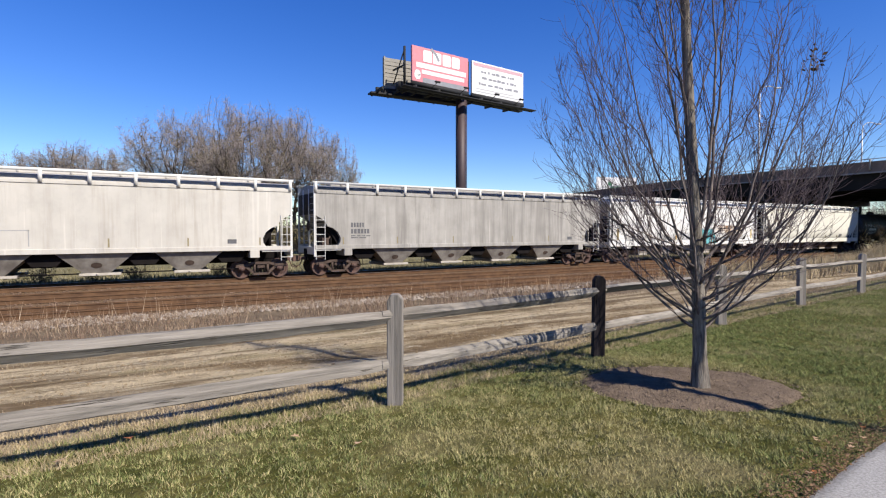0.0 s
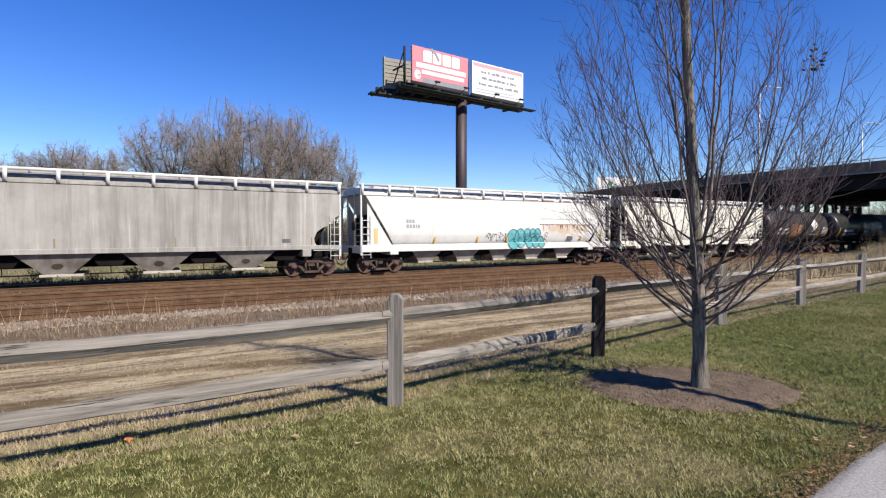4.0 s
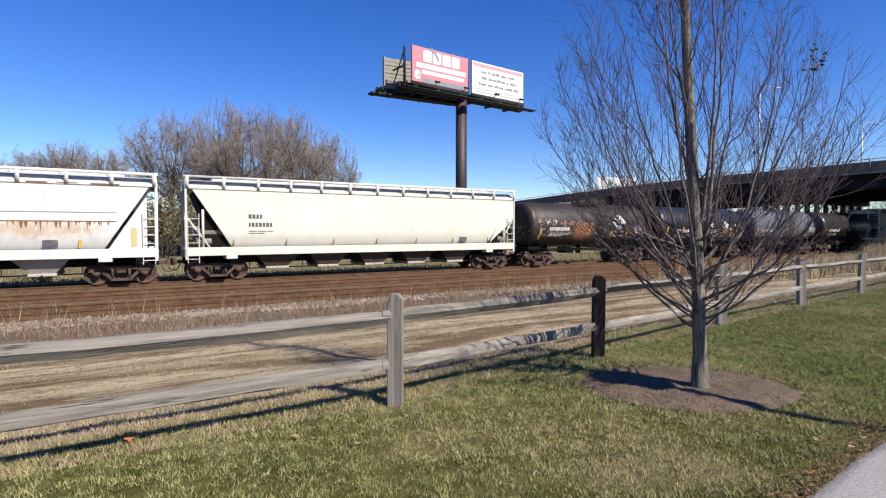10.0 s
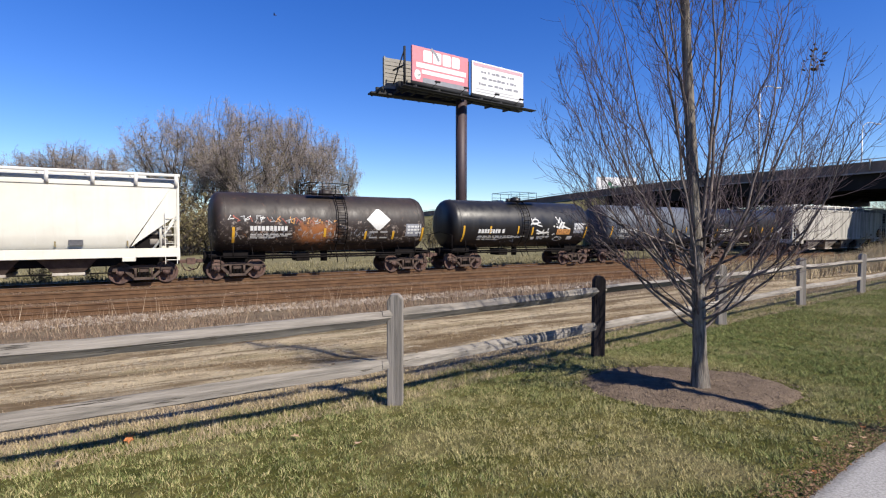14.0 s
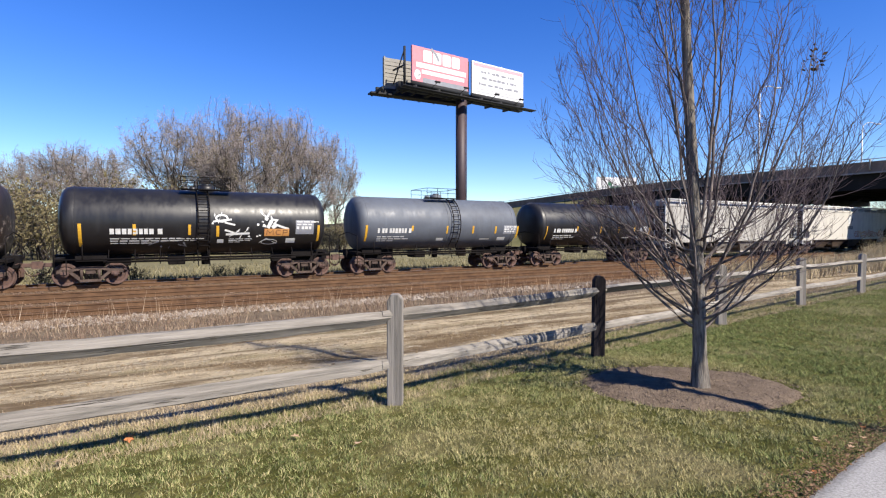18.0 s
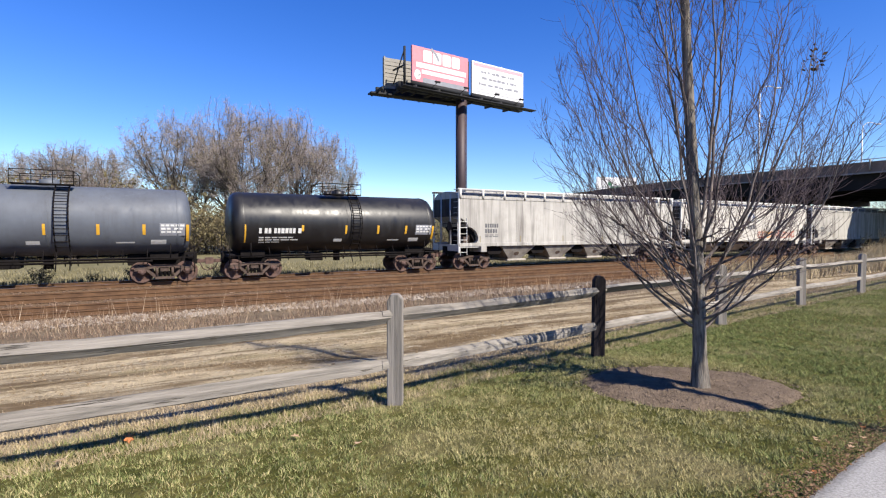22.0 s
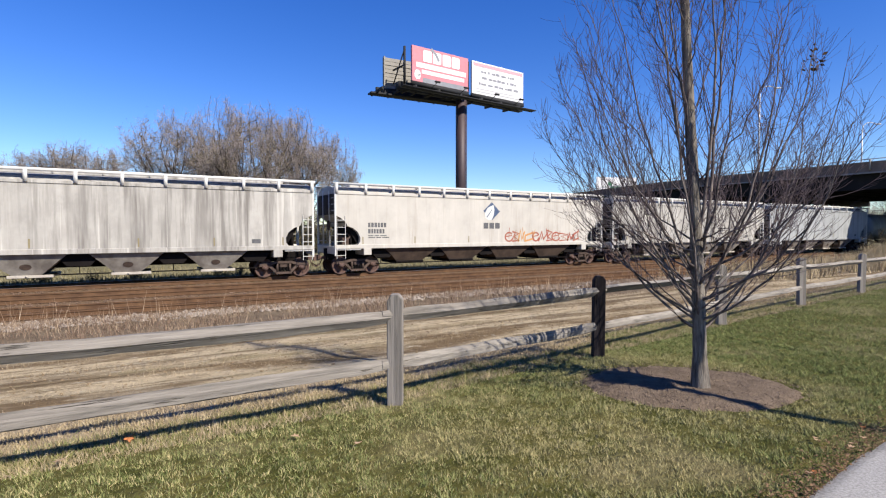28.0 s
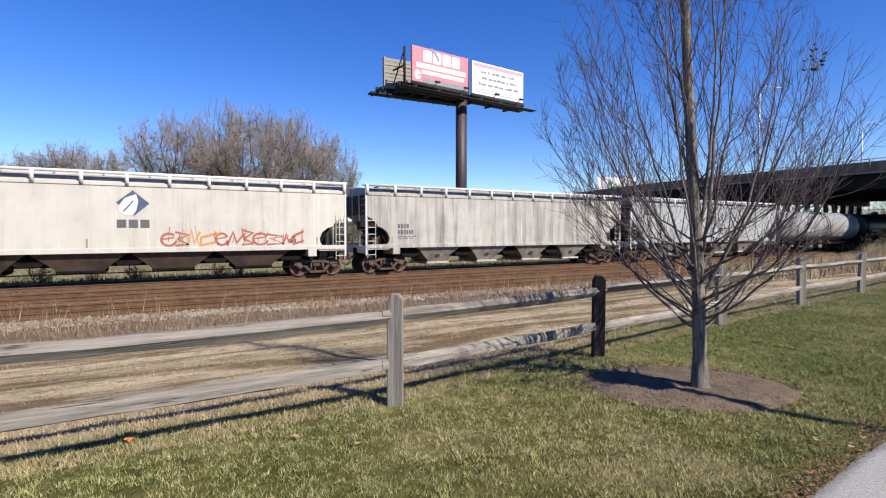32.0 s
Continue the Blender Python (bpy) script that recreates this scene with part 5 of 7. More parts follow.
# ---- trees ----
def tubes(name, lines, mat, sides=4):
    """One mesh of tapered limbs; lines: lists of (point, radius)."""
    vs, fs = [], []
    for ln in lines:
        base = len(vs)
        n = len(ln)
        for i, (p, r) in enumerate(ln):
            d = (ln[min(i + 1, n - 1)][0] - ln[max(i - 1, 0)][0])
            if d.length < 1e-6:
                d = Vector((0, 0, 1))
            d.normalize()
            u = d.orthogonal().normalized()
            w = d.cross(u)
            for k in range(sides):
                a = 2 * math.pi * k / sides
                vs.append(tuple(p + (u * math.cos(a) + w * math.sin(a)) * r))
        for i in range(n - 1):
            for k in range(sides):
                a, b = base + i * sides + k, base + i * sides + (k + 1) % sides
                fs.append((a, b, b + sides, a + sides))
    return raw(name, vs, fs, mat, True)


def limb(rnd, p, d, length_, r0, r1, n, up, jit):
    """A limb that starts along d and bends towards the sky."""
    out = [(p.copy(), r0)]
    d = d.normalized()
    for i in range(n):
        d = (d + Vector((rnd.gauss(0, jit), rnd.gauss(0, jit), rnd.gauss(0, jit * 0.6) + up))).normalized()
        p = p + d * (length_ / n)
        out.append((p.copy(), r0 + (r1 - r0) * (i + 1) / n))
    return out


def point_on(ln, k):
    f = k * (len(ln) - 1)
    i = min(int(f), len(ln) - 2)
    a, b = ln[i], ln[i + 1]
    return a[0].lerp(b[0], f - i), (b[0] - a[0]).normalized(), a[1] + (b[1] - a[1]) * (f - i)


def side_way(rnd, d, ang):
    u = d.orthogonal().normalized()
    w = d.cross(u)
    a = rnd.uniform(0, 2 * math.pi)
    return (d * math.cos(ang) + (u * math.cos(a) + w * math.sin(a)) * math.sin(ang)).normalized()


def crown_radius(z):
    tab = ((0.6, 0.1), (1.06, 0.72), (1.62, 1.25), (2.18, 1.5), (2.74, 1.42), (3.3, 1.12), (3.85, 0.68), (4.6, 0.5), (5.6, 0.35), (6.6, 0.15), (8, 0.05))
    for (p, q), (u, v) in zip(tab, tab[1:]):
        if z <= u:
            return q + (v - q) * (z - p) / (u - p)
    return 0.05


def young_tree(m, seed, label, lean=(-0.053, 0.030), cluster=None):
    """A young bare tree: many thin limbs rising from a short trunk into an egg-shaped crown."""
    rnd = random.Random(seed)
    tree = thing("young_tree", label, "tree", m, "young trees by the path")
    top = 7.0
    trunk = []
    for i in range(19):
        z = -0.06 + (top + 0.06) * i / 18
        r = 0.012 + 0.054 * (1 - max(0, z) / top) ** 0.8 + 0.035 * math.exp(-max(0, z) / 0.09)
        trunk.append((Vector((lean[0] * z + 0.014 * math.sin(z * 2.1), lean[1] * z + 0.014 * math.cos(z * 1.7) - 0.014, z)), r))
    part("trunk", tubes("trunk", [trunk], M["bark"], 14), None, tree)
    # leaders that run up beside the trunk: start height, heading, reach, end height
    ways = [(1.55, 150, 0.42, 5.0), (1.15, -28, 0.42, 5.0), (0.95, 160, 0.78, 4.0), (1.7, 95, 0.3, 5.2), (0.85, -45, 0.9, 3.9), (1.35, -100, 0.35, 4.6), (1.0, -25, 1.36, 3.45), (0.75, 135, 1.05, 3.6)]
    lows = 34
    for i in range(lows):
        z0 = 0.58 + 0.95 * (i / lows) ** 1.4
        ze = (rnd.uniform(1.1, 1.8), rnd.uniform(1.9, 2.6), rnd.uniform(2.4, 3.3), rnd.uniform(1.5, 2.2), rnd.uniform(2.8, 3.7), rnd.uniform(2.1, 3.0))[i % 6]
        ways.append((z0, math.degrees(i * 2.39996 + rnd.uniform(-0.3, 0.3)), crown_radius(ze) * rnd.uniform(0.8, 1.06), ze))
    for i in range(16):
        z0 = 1.6 + 3.2 * i / 15
        ze = min(6.6, z0 + rnd.uniform(1.0, 1.7))
        ways.append((z0, math.degrees(i * 2.39996), crown_radius(ze) * rnd.uniform(0.6, 0.95), ze))
    ways += [(0.8, 150, 1.25, 3.1), (0.95, 125, 1.2, 3.3), (1.1, 170, 1.15, 3.45), (0.7, 140, 1.4, 2.7), (1.0, 160, 1.0, 3.7), (0.75, 185, 1.35, 2.9)]
    for i, (z0, az, rr, ze) in enumerate(ways):
        lead = i < 8
        p, d, r = point_on(trunk, (z0 + 0.06) / (top + 0.06))
        way = Vector((math.cos(radians(az)), math.sin(radians(az)), 0))
        end = Vector((way.x * rr + lean[0] * ze, way.y * rr + lean[1] * ze, ze))
        mid = p + way * rr * rnd.uniform(0.55, 0.8) + Vector((0, 0, (ze - z0) * rnd.uniform(0.30, 0.46)))
        r0 = min(r * 0.62, rnd.uniform(0.017, 0.023) if lead else rnd.uniform(0.009, 0.018) if i < 8 + lows else rnd.uniform(0.006, 0.009))
        lb, n = [], 13
        for j in range(n + 1):
            k = j / n
            q = p * (1 - k) ** 2 + mid * 2 * k * (1 - k) + end * k * k
            if j:
                q = q + Vector((rnd.gauss(0, 0.013), rnd.gauss(0, 0.013), rnd.gauss(0, 0.008)))
            lb.append((q, r0 + (0.0028 - r0) * k ** 0.8))
        ln = (end - p).length
        twigs = []
        count = 16 if lead or ze > 2.4 else 10
        for j in range(count):
            k = (0.2 if lead else 0.3) + (0.79 if lead else 0.69) * (j + rnd.random()) / count
            p2, d2, r2 = point_on(lb, k)
            l2 = ln * (1.0 - k) * rnd.uniform(0.2, 0.42) + rnd.uniform(0.14, 0.36)
            sb = limb(rnd, p2, side_way(rnd, d2, radians(rnd.uniform(18, 52))), l2, max(0.0027, r2 * 0.45), 0.0015, 6, 0.15, 0.1)
            twigs.append(sb)
            for q in range(6 if count > 10 else 4):
                p3, d3, r3 = point_on(sb, 0.2 + 0.78 * rnd.random())
                twigs.append(limb(rnd, p3, side_way(rnd, d3, radians(rnd.uniform(24, 62))), rnd.uniform(0.08, 0.27), max(0.0018, r3 * 0.6), 0.0012, 3, 0.16, 0.13))
        br = part("branch", tubes("branch", [lb], M["branch"], 6), None, tree)
        part("twig_spray", tubes("twig_spray", twigs, M["twig"], 3), None, br)
    if cluster:
        c = Vector(cluster)
        pts = [c + Vector((rnd.gauss(0, 0.045), rnd.gauss(0, 0.045), rnd.gauss(0, 0.08))) for _ in range(40)]
        part("leaf_cluster", leaf_cards("leaf_cluster", pts, 0.028, M["dead_leaf"], rnd), None, tree, "dark withered leaves still hanging")
    return tree


M["dead_leaf"] = plain("dark withered leaf", (0.055, 0.036, 0.024), (0.079, 0.051, 0.03), 0.9, 0.0, 5, 40)


def leaf_cards(name, pts, size, mat, rnd):
    vs, fs = [], []
    for p in pts:
        a = Vector((rnd.gauss(0, 1), rnd.gauss(0, 1), rnd.gauss(0, 1))).normalized()
        b = a.orthogonal().normalized()
        s = size * rnd.uniform(0.5, 1.2)
        i = len(vs)
        c = a.cross(b)
        vs += [tuple(p - b * s), tuple(p + c * s * 0.5), tuple(p + b * s), tuple(p - c * s * 0.5)]
        fs.append((i, i + 1, i + 2, i + 3))
    return raw(name, vs, fs, mat)


def big_tree_meshes(seed, height, width, leafy):
    """A broad bare tree: limbs that fan out of a short trunk into a rounded, uneven dome of fine twigs."""
    rnd = random.Random(seed)
    trunk = limb(rnd, Vector((0, 0, -0.3)), Vector((0, 0, 1)), height * 0.5, height * 0.019, height * 0.008, 7, 0.03, 0.07)
    limbs, twigs, ends = [trunk], [], []

    def dome(az, el, k):
        k *= 1 + 0.2 * noise.noise((math.cos(az) * 2.4, math.sin(az) * 2.4, el * 2.4 + seed))
        return Vector((math.cos(az) * math.cos(el) * width * 0.5 * k, math.sin(az) * math.cos(el) * width * 0.5 * k, height * (0.60 + 0.40 * math.sin(el) * k)))

    def bow(p, q, r0, r1, n, jit, sag):
        mid = p.lerp(q, 0.5) + Vector(((q.x - p.x) * sag, (q.y - p.y) * sag, -abs(q.z - p.z) * sag * 0.6))
        ln = []
        for i in range(n + 1):
            k = i / n
            v = p * (1 - k) ** 2 + mid * 2 * k * (1 - k) + q * k * k
            if 0 < i:
                v = v + Vector((rnd.gauss(0, jit), rnd.gauss(0, jit), rnd.gauss(0, jit)))
            ln.append((v, r0 + (r1 - r0) * k))
        return ln

    for i in range(13):
        az = i * 2.4 + rnd.uniform(-0.3, 0.3)
        el = radians(-22 + 88 * ((i * 5) % 13) / 12)
        p, d, r = point_on(trunk, min(1.0, rnd.uniform(0.42, 0.7) + 0.3 * max(0.0, math.sin(el))))
        lb = bow(p, dome(az, el, 0.66), r * 0.62, 0.05, 7, 0.16, 0.22)
        limbs.append(lb)
        for j in range(12):
            p2, d2, r2 = point_on(lb, 0.3 + 0.7 * (j + rnd.random()) / 12)
            q2 = dome(az + rnd.gauss(0, 0.55), el + rnd.gauss(0, 0.45), rnd.uniform(0.62, 1.0))
            sb = bow(p2, q2, max(0.03, r2 * 0.5), 0.016, 6, 0.22, 0.25)
            limbs.append(sb)
            for q in range(20):
                p3, d3, r3 = point_on(sb, 0.25 + 0.75 * rnd.random())
                tw = limb(rnd, p3, side_way(rnd, d3, radians(rnd.uniform(25, 95))), height * rnd.uniform(0.03, 0.07), 0.0125, 0.008, 3, 0.0, 0.42)
                twigs.append(tw)
                ends += [tw[-1][0], tw[-2][0]]
                for _ in range(2):
                    twigs.append(limb(rnd, tw[1][0], side_way(rnd, d3, rnd.uniform(0.4, 1.7)), height * rnd.uniform(0.02, 0.05), 0.009, 0.006, 2, 0.0, 0.4))
    low = [p for p in ends if rnd.random() < leafy * max(0.0, 1.9 - 1.9 * p.z / height)]
    lv = [p + Vector((rnd.gauss(0, 0.35), rnd.gauss(0, 0.35), rnd.gauss(0, 0.35))) for p in low for _ in range(4)]
    return (tubes("trunk", limbs[:1], M["far_bark"], 8), tubes("crown", limbs[1:], M["far_bark"], 4), tubes("twig_haze", twigs, M["far_twig"], 3), leaf_cards("foliage", lv, 0.1, M["old_leaf"], rnd))


def big_tree(ms, m, label):
    t = thing("bare_tree", label, "tree", m, "bare trees beyond the tracks")
    part("trunk", ms[0], None, t)
    c = part("crown", ms[1], None, t)
    for nm, me in zip(("twig_haze", "foliage"), ms[2:]):
        part(nm, me, None, c)["kind"] = "stuff"
    return t


young_tree(pose(4.74, 3.08, 0.02), 11, "young bare tree with pale trunk in a mulch ring", (-0.053, 0.030), (1.2, -0.4, 3.32))



def make_far_trees():
    sizes = ((17.0, 15.0), (18.0, 15.0), (15.0, 14.5))
    kinds = [big_tree_meshes(21, 17.0, 15.0, 0.11), big_tree_meshes(22, 18.0, 15.0, 0.05), big_tree_meshes(23, 15.0, 14.5, 0.16)]
    # x, y, kind, turn, height, width
    rows = [(2.7, 77, 0, 0, 17.9, 13.8), (9.6, 80, 1, 47, 20.9, 14.7), (6.6, 83, 2, 94, 17.0, 14.1), (14.2, 76, 0, 141, 19.7, 17.2), (19.5, 79, 1, 188, 20.2, 16.3), (27.0, 82, 2, 235, 18.2, 8.8), (10.6, 72, 0, 282, 15.4, 14.2), (19.8, 73, 1, 329, 14.7, 10.5), (-29.9, 112, 1, 0, 14.0, 17.2), (-25.5, 115, 0, 61, 15.2, 17.3), (-20.0, 118, 2, 122, 16.3, 18.3), (-13.9, 112, 1, 183, 17.2, 18.9), (-10.2, 115, 0, 244, 18.5, 19.8), (-5.8, 118, 2, 305, 18.0, 14.2)]
    rows += [(-70 + 11 * i, 138 + 8 * (i % 3), (i + 2) % 3, 61 * i, 9.0 + ((i * 3) % 4), 7.5) for i in range(13)]
    rows += [(118 + 9 * (i % 3), 18 + 7.5 * i, i % 3, 37 * i, 8.5 + 1.3 * ((i * 7) % 4), 7.0) for i in range(16)]
    rows += [(150 + 12 * (i % 3), -12 + 9 * i, (i + 1) % 3, 51 * i, 9.0 + 1.2 * ((i * 5) % 4), 7.5) for i in range(9)]
    for x, y, k, turn, tall, wide in rows:
        t = big_tree(kinds[k], pose(x, y, ground_z(x, y), 0, 0, turn), "tall bare tree with a few withered leaves")
        t.scale = (wide / sizes[k][1], wide / sizes[k][1], 1.07 * tall / sizes[k][0])


make_far_trees()


# ---- billboard ----
def make_billboard():
    bx, by = 29.6, 47.5
    g = ground_z(bx, by)
    board = thing("billboard", "double-sided roadside billboard on one tall brown pole", "billboard", pose(bx, by, g, 0, 0, 6))
    top = 15.65 - g
    bm = fresh()
    rod(bm, (0, 0, -0.3), (0, 0, top + 0.9), 0.56, 28)
    pole = part("pole", bm, M["pole_steel"], board)
    bm = fresh()
    rod(bm, (0.42, -0.46, 1.5), (0.42, -0.46, top), 0.05, 8)
    part("conduit", bm, M["pole_steel"], pole)
    bm = fresh()
    box(bm, -8.0, 9.0, -0.35, 0.35, top, top + 0.75)
    for x in (-7, -4.2, -1.4, 1.4, 4.2, 7):
        box(bm, x - 0.1, x + 0.1, -1.9, 0.9, top - 0.1, top + 0.15)
    box(bm, -8.4, 9.6, -2.0, -1.15, top - 0.15, top - 0.05)
    part("catwalk", bm, M["dark_steel"], board)
    # (x0, x1, y0, y1)
    for nm, x0, x1, y0, y1, mat in (("poster_panel", -7.0, 0.1, -1.15, -1.05, "board_red"), ("poster_panel", 0.7, 8.4, -1.05, -0.95, "board_white")):
        bm = fresh()
        z0, z1 = top + 0.75, top + 4.25
        box(bm, x0, x1, y0, y0 + 0.25, z0, z1, 0.03)
        pn = part(nm, bm, M[mat], board, "red poster with white lettering shapes" if mat == "board_red" else "white poster with grey text bars")
        bm = fresh()
        box(bm, x0 - 0.06, x1 + 0.06, y0 - 0.04, y0 + 0.2, z0 - 0.42, z0 - 0.01)
        part("apron", bm, M["dark_steel"], pn)
        poster(pn, mat, x0, x1, y0 - 0.012, z0, z1)
    rear = pose(0.3, 1.3, 0, 0, 0, -8)
    for i in range(8):
        z = top + 0.62 + i * 0.4
        bm = fresh()
        box(bm, -8.6, 0.0, -0.05 + 0.05 * (i % 2), 0.14, z, z + 0.37, 0.02)
        part("rear_slat", bm, M["board_back"], board, "beige slat on the back of the far face", rear, smooth=0)
    for x in (-8.5, -6.2, -3.9, -1.6):
        bm = fresh()
        box(bm, x - 0.07, x + 0.07, -0.2, -0.05, top + 0.5, top + 3.85)
        part("rear_stringer", bm, M["dark_steel"] if x > -8 else M["board_back"], board, "", rear, smooth=0)
    bm = fresh()
    box(bm, -10.2, 0.0, -0.9, 0.2, top - 0.25, top - 0.1)
    for i in range(6):
        x = -9.5 + i * 1.8
        box(bm, x - 0.08, x + 0.08, -2.2, 1.0, top - 0.1, top + 0.15)
    box(bm, -9.4, 0.0, -0.2, 0.1, top + 0.05, top + 0.6)
    part("rear_catwalk", bm, M["dark_steel"], board, "", rear, smooth=0)
    bm = fresh()
    for x in (-7.6, -5.4, -2.8, 0.4, 2.8, 5.4, 7.4):
        box(bm, x - 0.08, x + 0.08, -0.8, -0.6, top + 0.4, top + 4.1)
        rod(bm, (x, -0.7, top + 3.8), (x, 1.5, top + 0.8), 0.07, 6)
        box(bm, x - 0.06, x + 0.06, -0.8, 1.5, top + 2.2, top + 2.35)
    part("upright", bm, M["dark_steel"], board)
    for x in (-5.2, -1.6, 2.6, 6.2):
        bm = fresh()
        rod(bm, (x, -1.2, top - 0.1), (x, -2.9, top + 0.45), 0.035, 6)
        box(bm, x - 0.3, x + 0.3, -3.1, -2.85, top + 0.4, top + 0.55, 0.03)
        part("flood_lamp", bm, M["dark_steel"], board)


def poster(pn, mat, x0, x1, y, z0, z1):
    w = x1 - x0
    if mat == "board_red":
        def bx_(u0, u1, a, b):
            box(bm, x0 + u0 * w, x0 + u1 * w, y - 0.004, y + 0.005, z0 + a * (z1 - z0), z0 + b * (z1 - z0))
        # white rounded blocks
        for u in (0.18, 0.345, 0.515, 0.68):
            bm = fresh()
            cx, cz = x0 + (u + 0.08) * w, z0 + 0.765 * (z1 - z0)
            dz = -0.1 if u == 0.34 else 0.0
            rim = []
            for k, (sx, sz) in enumerate(((1, 1), (-1, 1), (-1, -1), (1, -1))):
                for j in range(5):
                    t = radians(90 * k + 22.5 * j)
                    rim.append((cx + sx * 0.36 + 0.16 * math.cos(t), cz + dz + sz * 0.42 + 0.16 * math.sin(t)))
            prism(bm, rim, y - 0.006, y + 0.004)
            part("lettering", bm, M["board_white"], pn, "white rounded block", smooth=0)
        bm = fresh()
        ribbon(bm, [(x0 + 0.33 * w, z0 + 0.99 * (z1 - z0)), (x0 + 0.41 * w, z0 + 0.86 * (z1 - z0)), (x0 + 0.45 * w, z0 + 0.72 * (z1 - z0))], 0.28, y - 0.009)
        part("poster_figure", bm, M["board_grey"], pn, "dark slanting figure", smooth=0)
        for a, b, c, d in ((0.07, 0.95, 0.41, 0.55), (0.16, 0.92, 0.25, 0.36)):
            bm = fresh()
            bx_(a, b, c, d)
            part("lettering", bm, M["board_white"], pn, "long white bar", smooth=0)
        bm = fresh()
        ribbon(bm, loop(x0 + 0.09 * w, z0 + 0.2 * (z1 - z0), 0.2, 0.3, 0, 360, 10), 0.36, y - 0.004)
        part("lettering", bm, M["board_white"], pn, "white round mark", smooth=0)
        bm = fresh()
        box(bm, x0 + 0.18 * w, x0 + 0.98 * w, y - 0.003, y + 0.005, z0 + 0.02, z0 + 0.14 * (z1 - z0))
        part("poster_band", bm, M["board_grey"], pn, "", smooth=0)
    else:
        rnd = random.Random(2)
        for r, (a, b) in enumerate(((0.16, 0.78), (0.18, 0.84), (0.12, 0.9))):
            u = a
            zz = z1 - (0.82 + 0.66 * r)
            while u < b:
                c = rnd.choice((0.05, 0.07, 0.035, 0.09))
                tall = rnd.choice((0.2, 0.26, 0.2))
                bm = fresh()
                box(bm, x0 + u * w, x0 + min(b + 0.03, u + c) * w, y - 0.004, y + 0.005, zz - 0.3, zz - 0.3 + tall)
                part("lettering", bm, M["board_grey"], pn, "short grey bar", smooth=0)
                u += c + rnd.choice((0.012, 0.012, 0.035))
        for zz, b in ((z0 + 0.55, 0.8), (z0 + 0.25, 0.95)):
            bm = fresh()
            box(bm, x0 + 0.06 * w, x0 + b * w, y - 0.004, y + 0.005, zz, zz + 0.1)
            part("lettering", bm, M["board_pale"], pn, "", smooth=0)
        bm = fresh()
        box(bm, x0 + 0.2, x1 - 0.2, y - 0.004, y + 0.005, z1 - 0.5, z1 - 0.15)
        part("poster_band", bm, M["board_pink"], pn, "pink lettering band", smooth=0)


make_billboard()


# ---- the road bridge ----
def make_bridge():
    br = thing("road_bridge", "long concrete and steel road bridge over the tracks", "bridge")
    BX, W = 68.1, 31.0

    def deck(y):
        return 8.25 if y < 48 else 8.25 - 1.55 * step(44, 105, y) - 3.2 * step(95, 220, y)

    ys = [-430, -340, -250, -170, -120, -80, -50, -25, -5, 14, 24, 34, 44, 54, 62, 70, 80, 90, 100, 115, 130, 150, 175, 200, 230, 270, 330, 430]

    def strip(name, x0, x1, lo, hi, mat, label="", y_to=400):
        bm = fresh()
        prev = None
        for y in [v for v in ys if v <= y_to]:
            z = deck(y)
            ring = [bm.verts.new(p) for p in ((x0, y, z + lo), (x1, y, z + lo), (x1, y, z + hi), (x0, y, z + hi))]
            if prev:
                for i in range(4):
                    j = (i + 1) % 4
                    bm.faces.new((prev[i], prev[j], ring[j], ring[i]))
            else:
                bm.faces.new(ring)
            prev = ring
        bm.faces.new(prev[::-1])
        bmesh.ops.recalc_face_normals(bm, faces=bm.faces)
        return part(name, bm, mat, br, label)

    strip("deck", BX, BX + W, -0.35, 0.0, M["concrete"], "grey concrete deck")
    strip("parapet", BX - 0.05, BX + 0.3, -0.4, 0.75, M["parapet"], "brown-stained concrete parapet")
    strip("ledge", BX - 0.22, BX - 0.052, -0.46, -0.30, M["pale_concrete"], "pale deck ledge")
    strip("coping", BX - 0.1, BX + 0.34, 0.752, 0.83, M["pale_concrete"], "pale parapet coping")
    strip("parapet", BX + W - 0.3, BX + W + 0.05, -0.4, 0.75, M["concrete"])
    for i in range(9):
        x = BX + 0.7 + i * (W - 1.4) / 8
        strip("girder", x - 0.2, x + 0.2, -2.15, -0.35, M["girder"], "", 62)
    bm = fresh()
    y = -100
    while y < 130:
        z = deck(y)
        rod(bm, (BX + 0.1, y, z + 0.7), (BX + 0.1, y, z + 1.15), 0.04, 6)
        rod(bm, (BX + 0.1, y, z + 1.12), (BX + 0.1, y + 3, deck(y + 3) + 1.12), 0.05, 6)
        y += 3
    part("hand_rail", bm, M["galv"], br, "galvanised parapet rail")
    y = -100
    while y < 62:
        bm = fresh()
        box(bm, BX - 0.2, BX - 0.052, y, y + 0.16, deck(y) - 0.1, deck(y) + 1.1)
        part("pilaster", bm, M["pale_concrete"], br)
        y += 2.5
    for y in (-400, -330, -260, -190, -130, -95, -60, -35, -10, 12, 37, 60):
        g = ground_z(BX, y)
        bm = fresh()
        box(bm, BX + 0.2, BX + W - 0.2, y - 0.7, y + 0.7, deck(y) - 2.9, deck(y) - 2.15, 0.05)
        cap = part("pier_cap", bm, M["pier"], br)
        n = 11 if y == 37 else 6
        for i in range(n):
            x = BX + 2.2 + i * (W - 4.4) / (n - 1)
            bm = fresh()
            rod(bm, (x, y, g - 0.3), (x, y, deck(y) - 2.8), 0.33 if n > 6 else 0.5, 14)
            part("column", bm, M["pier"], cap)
    return deck, BX, W


DECK, BX, BW = make_bridge()


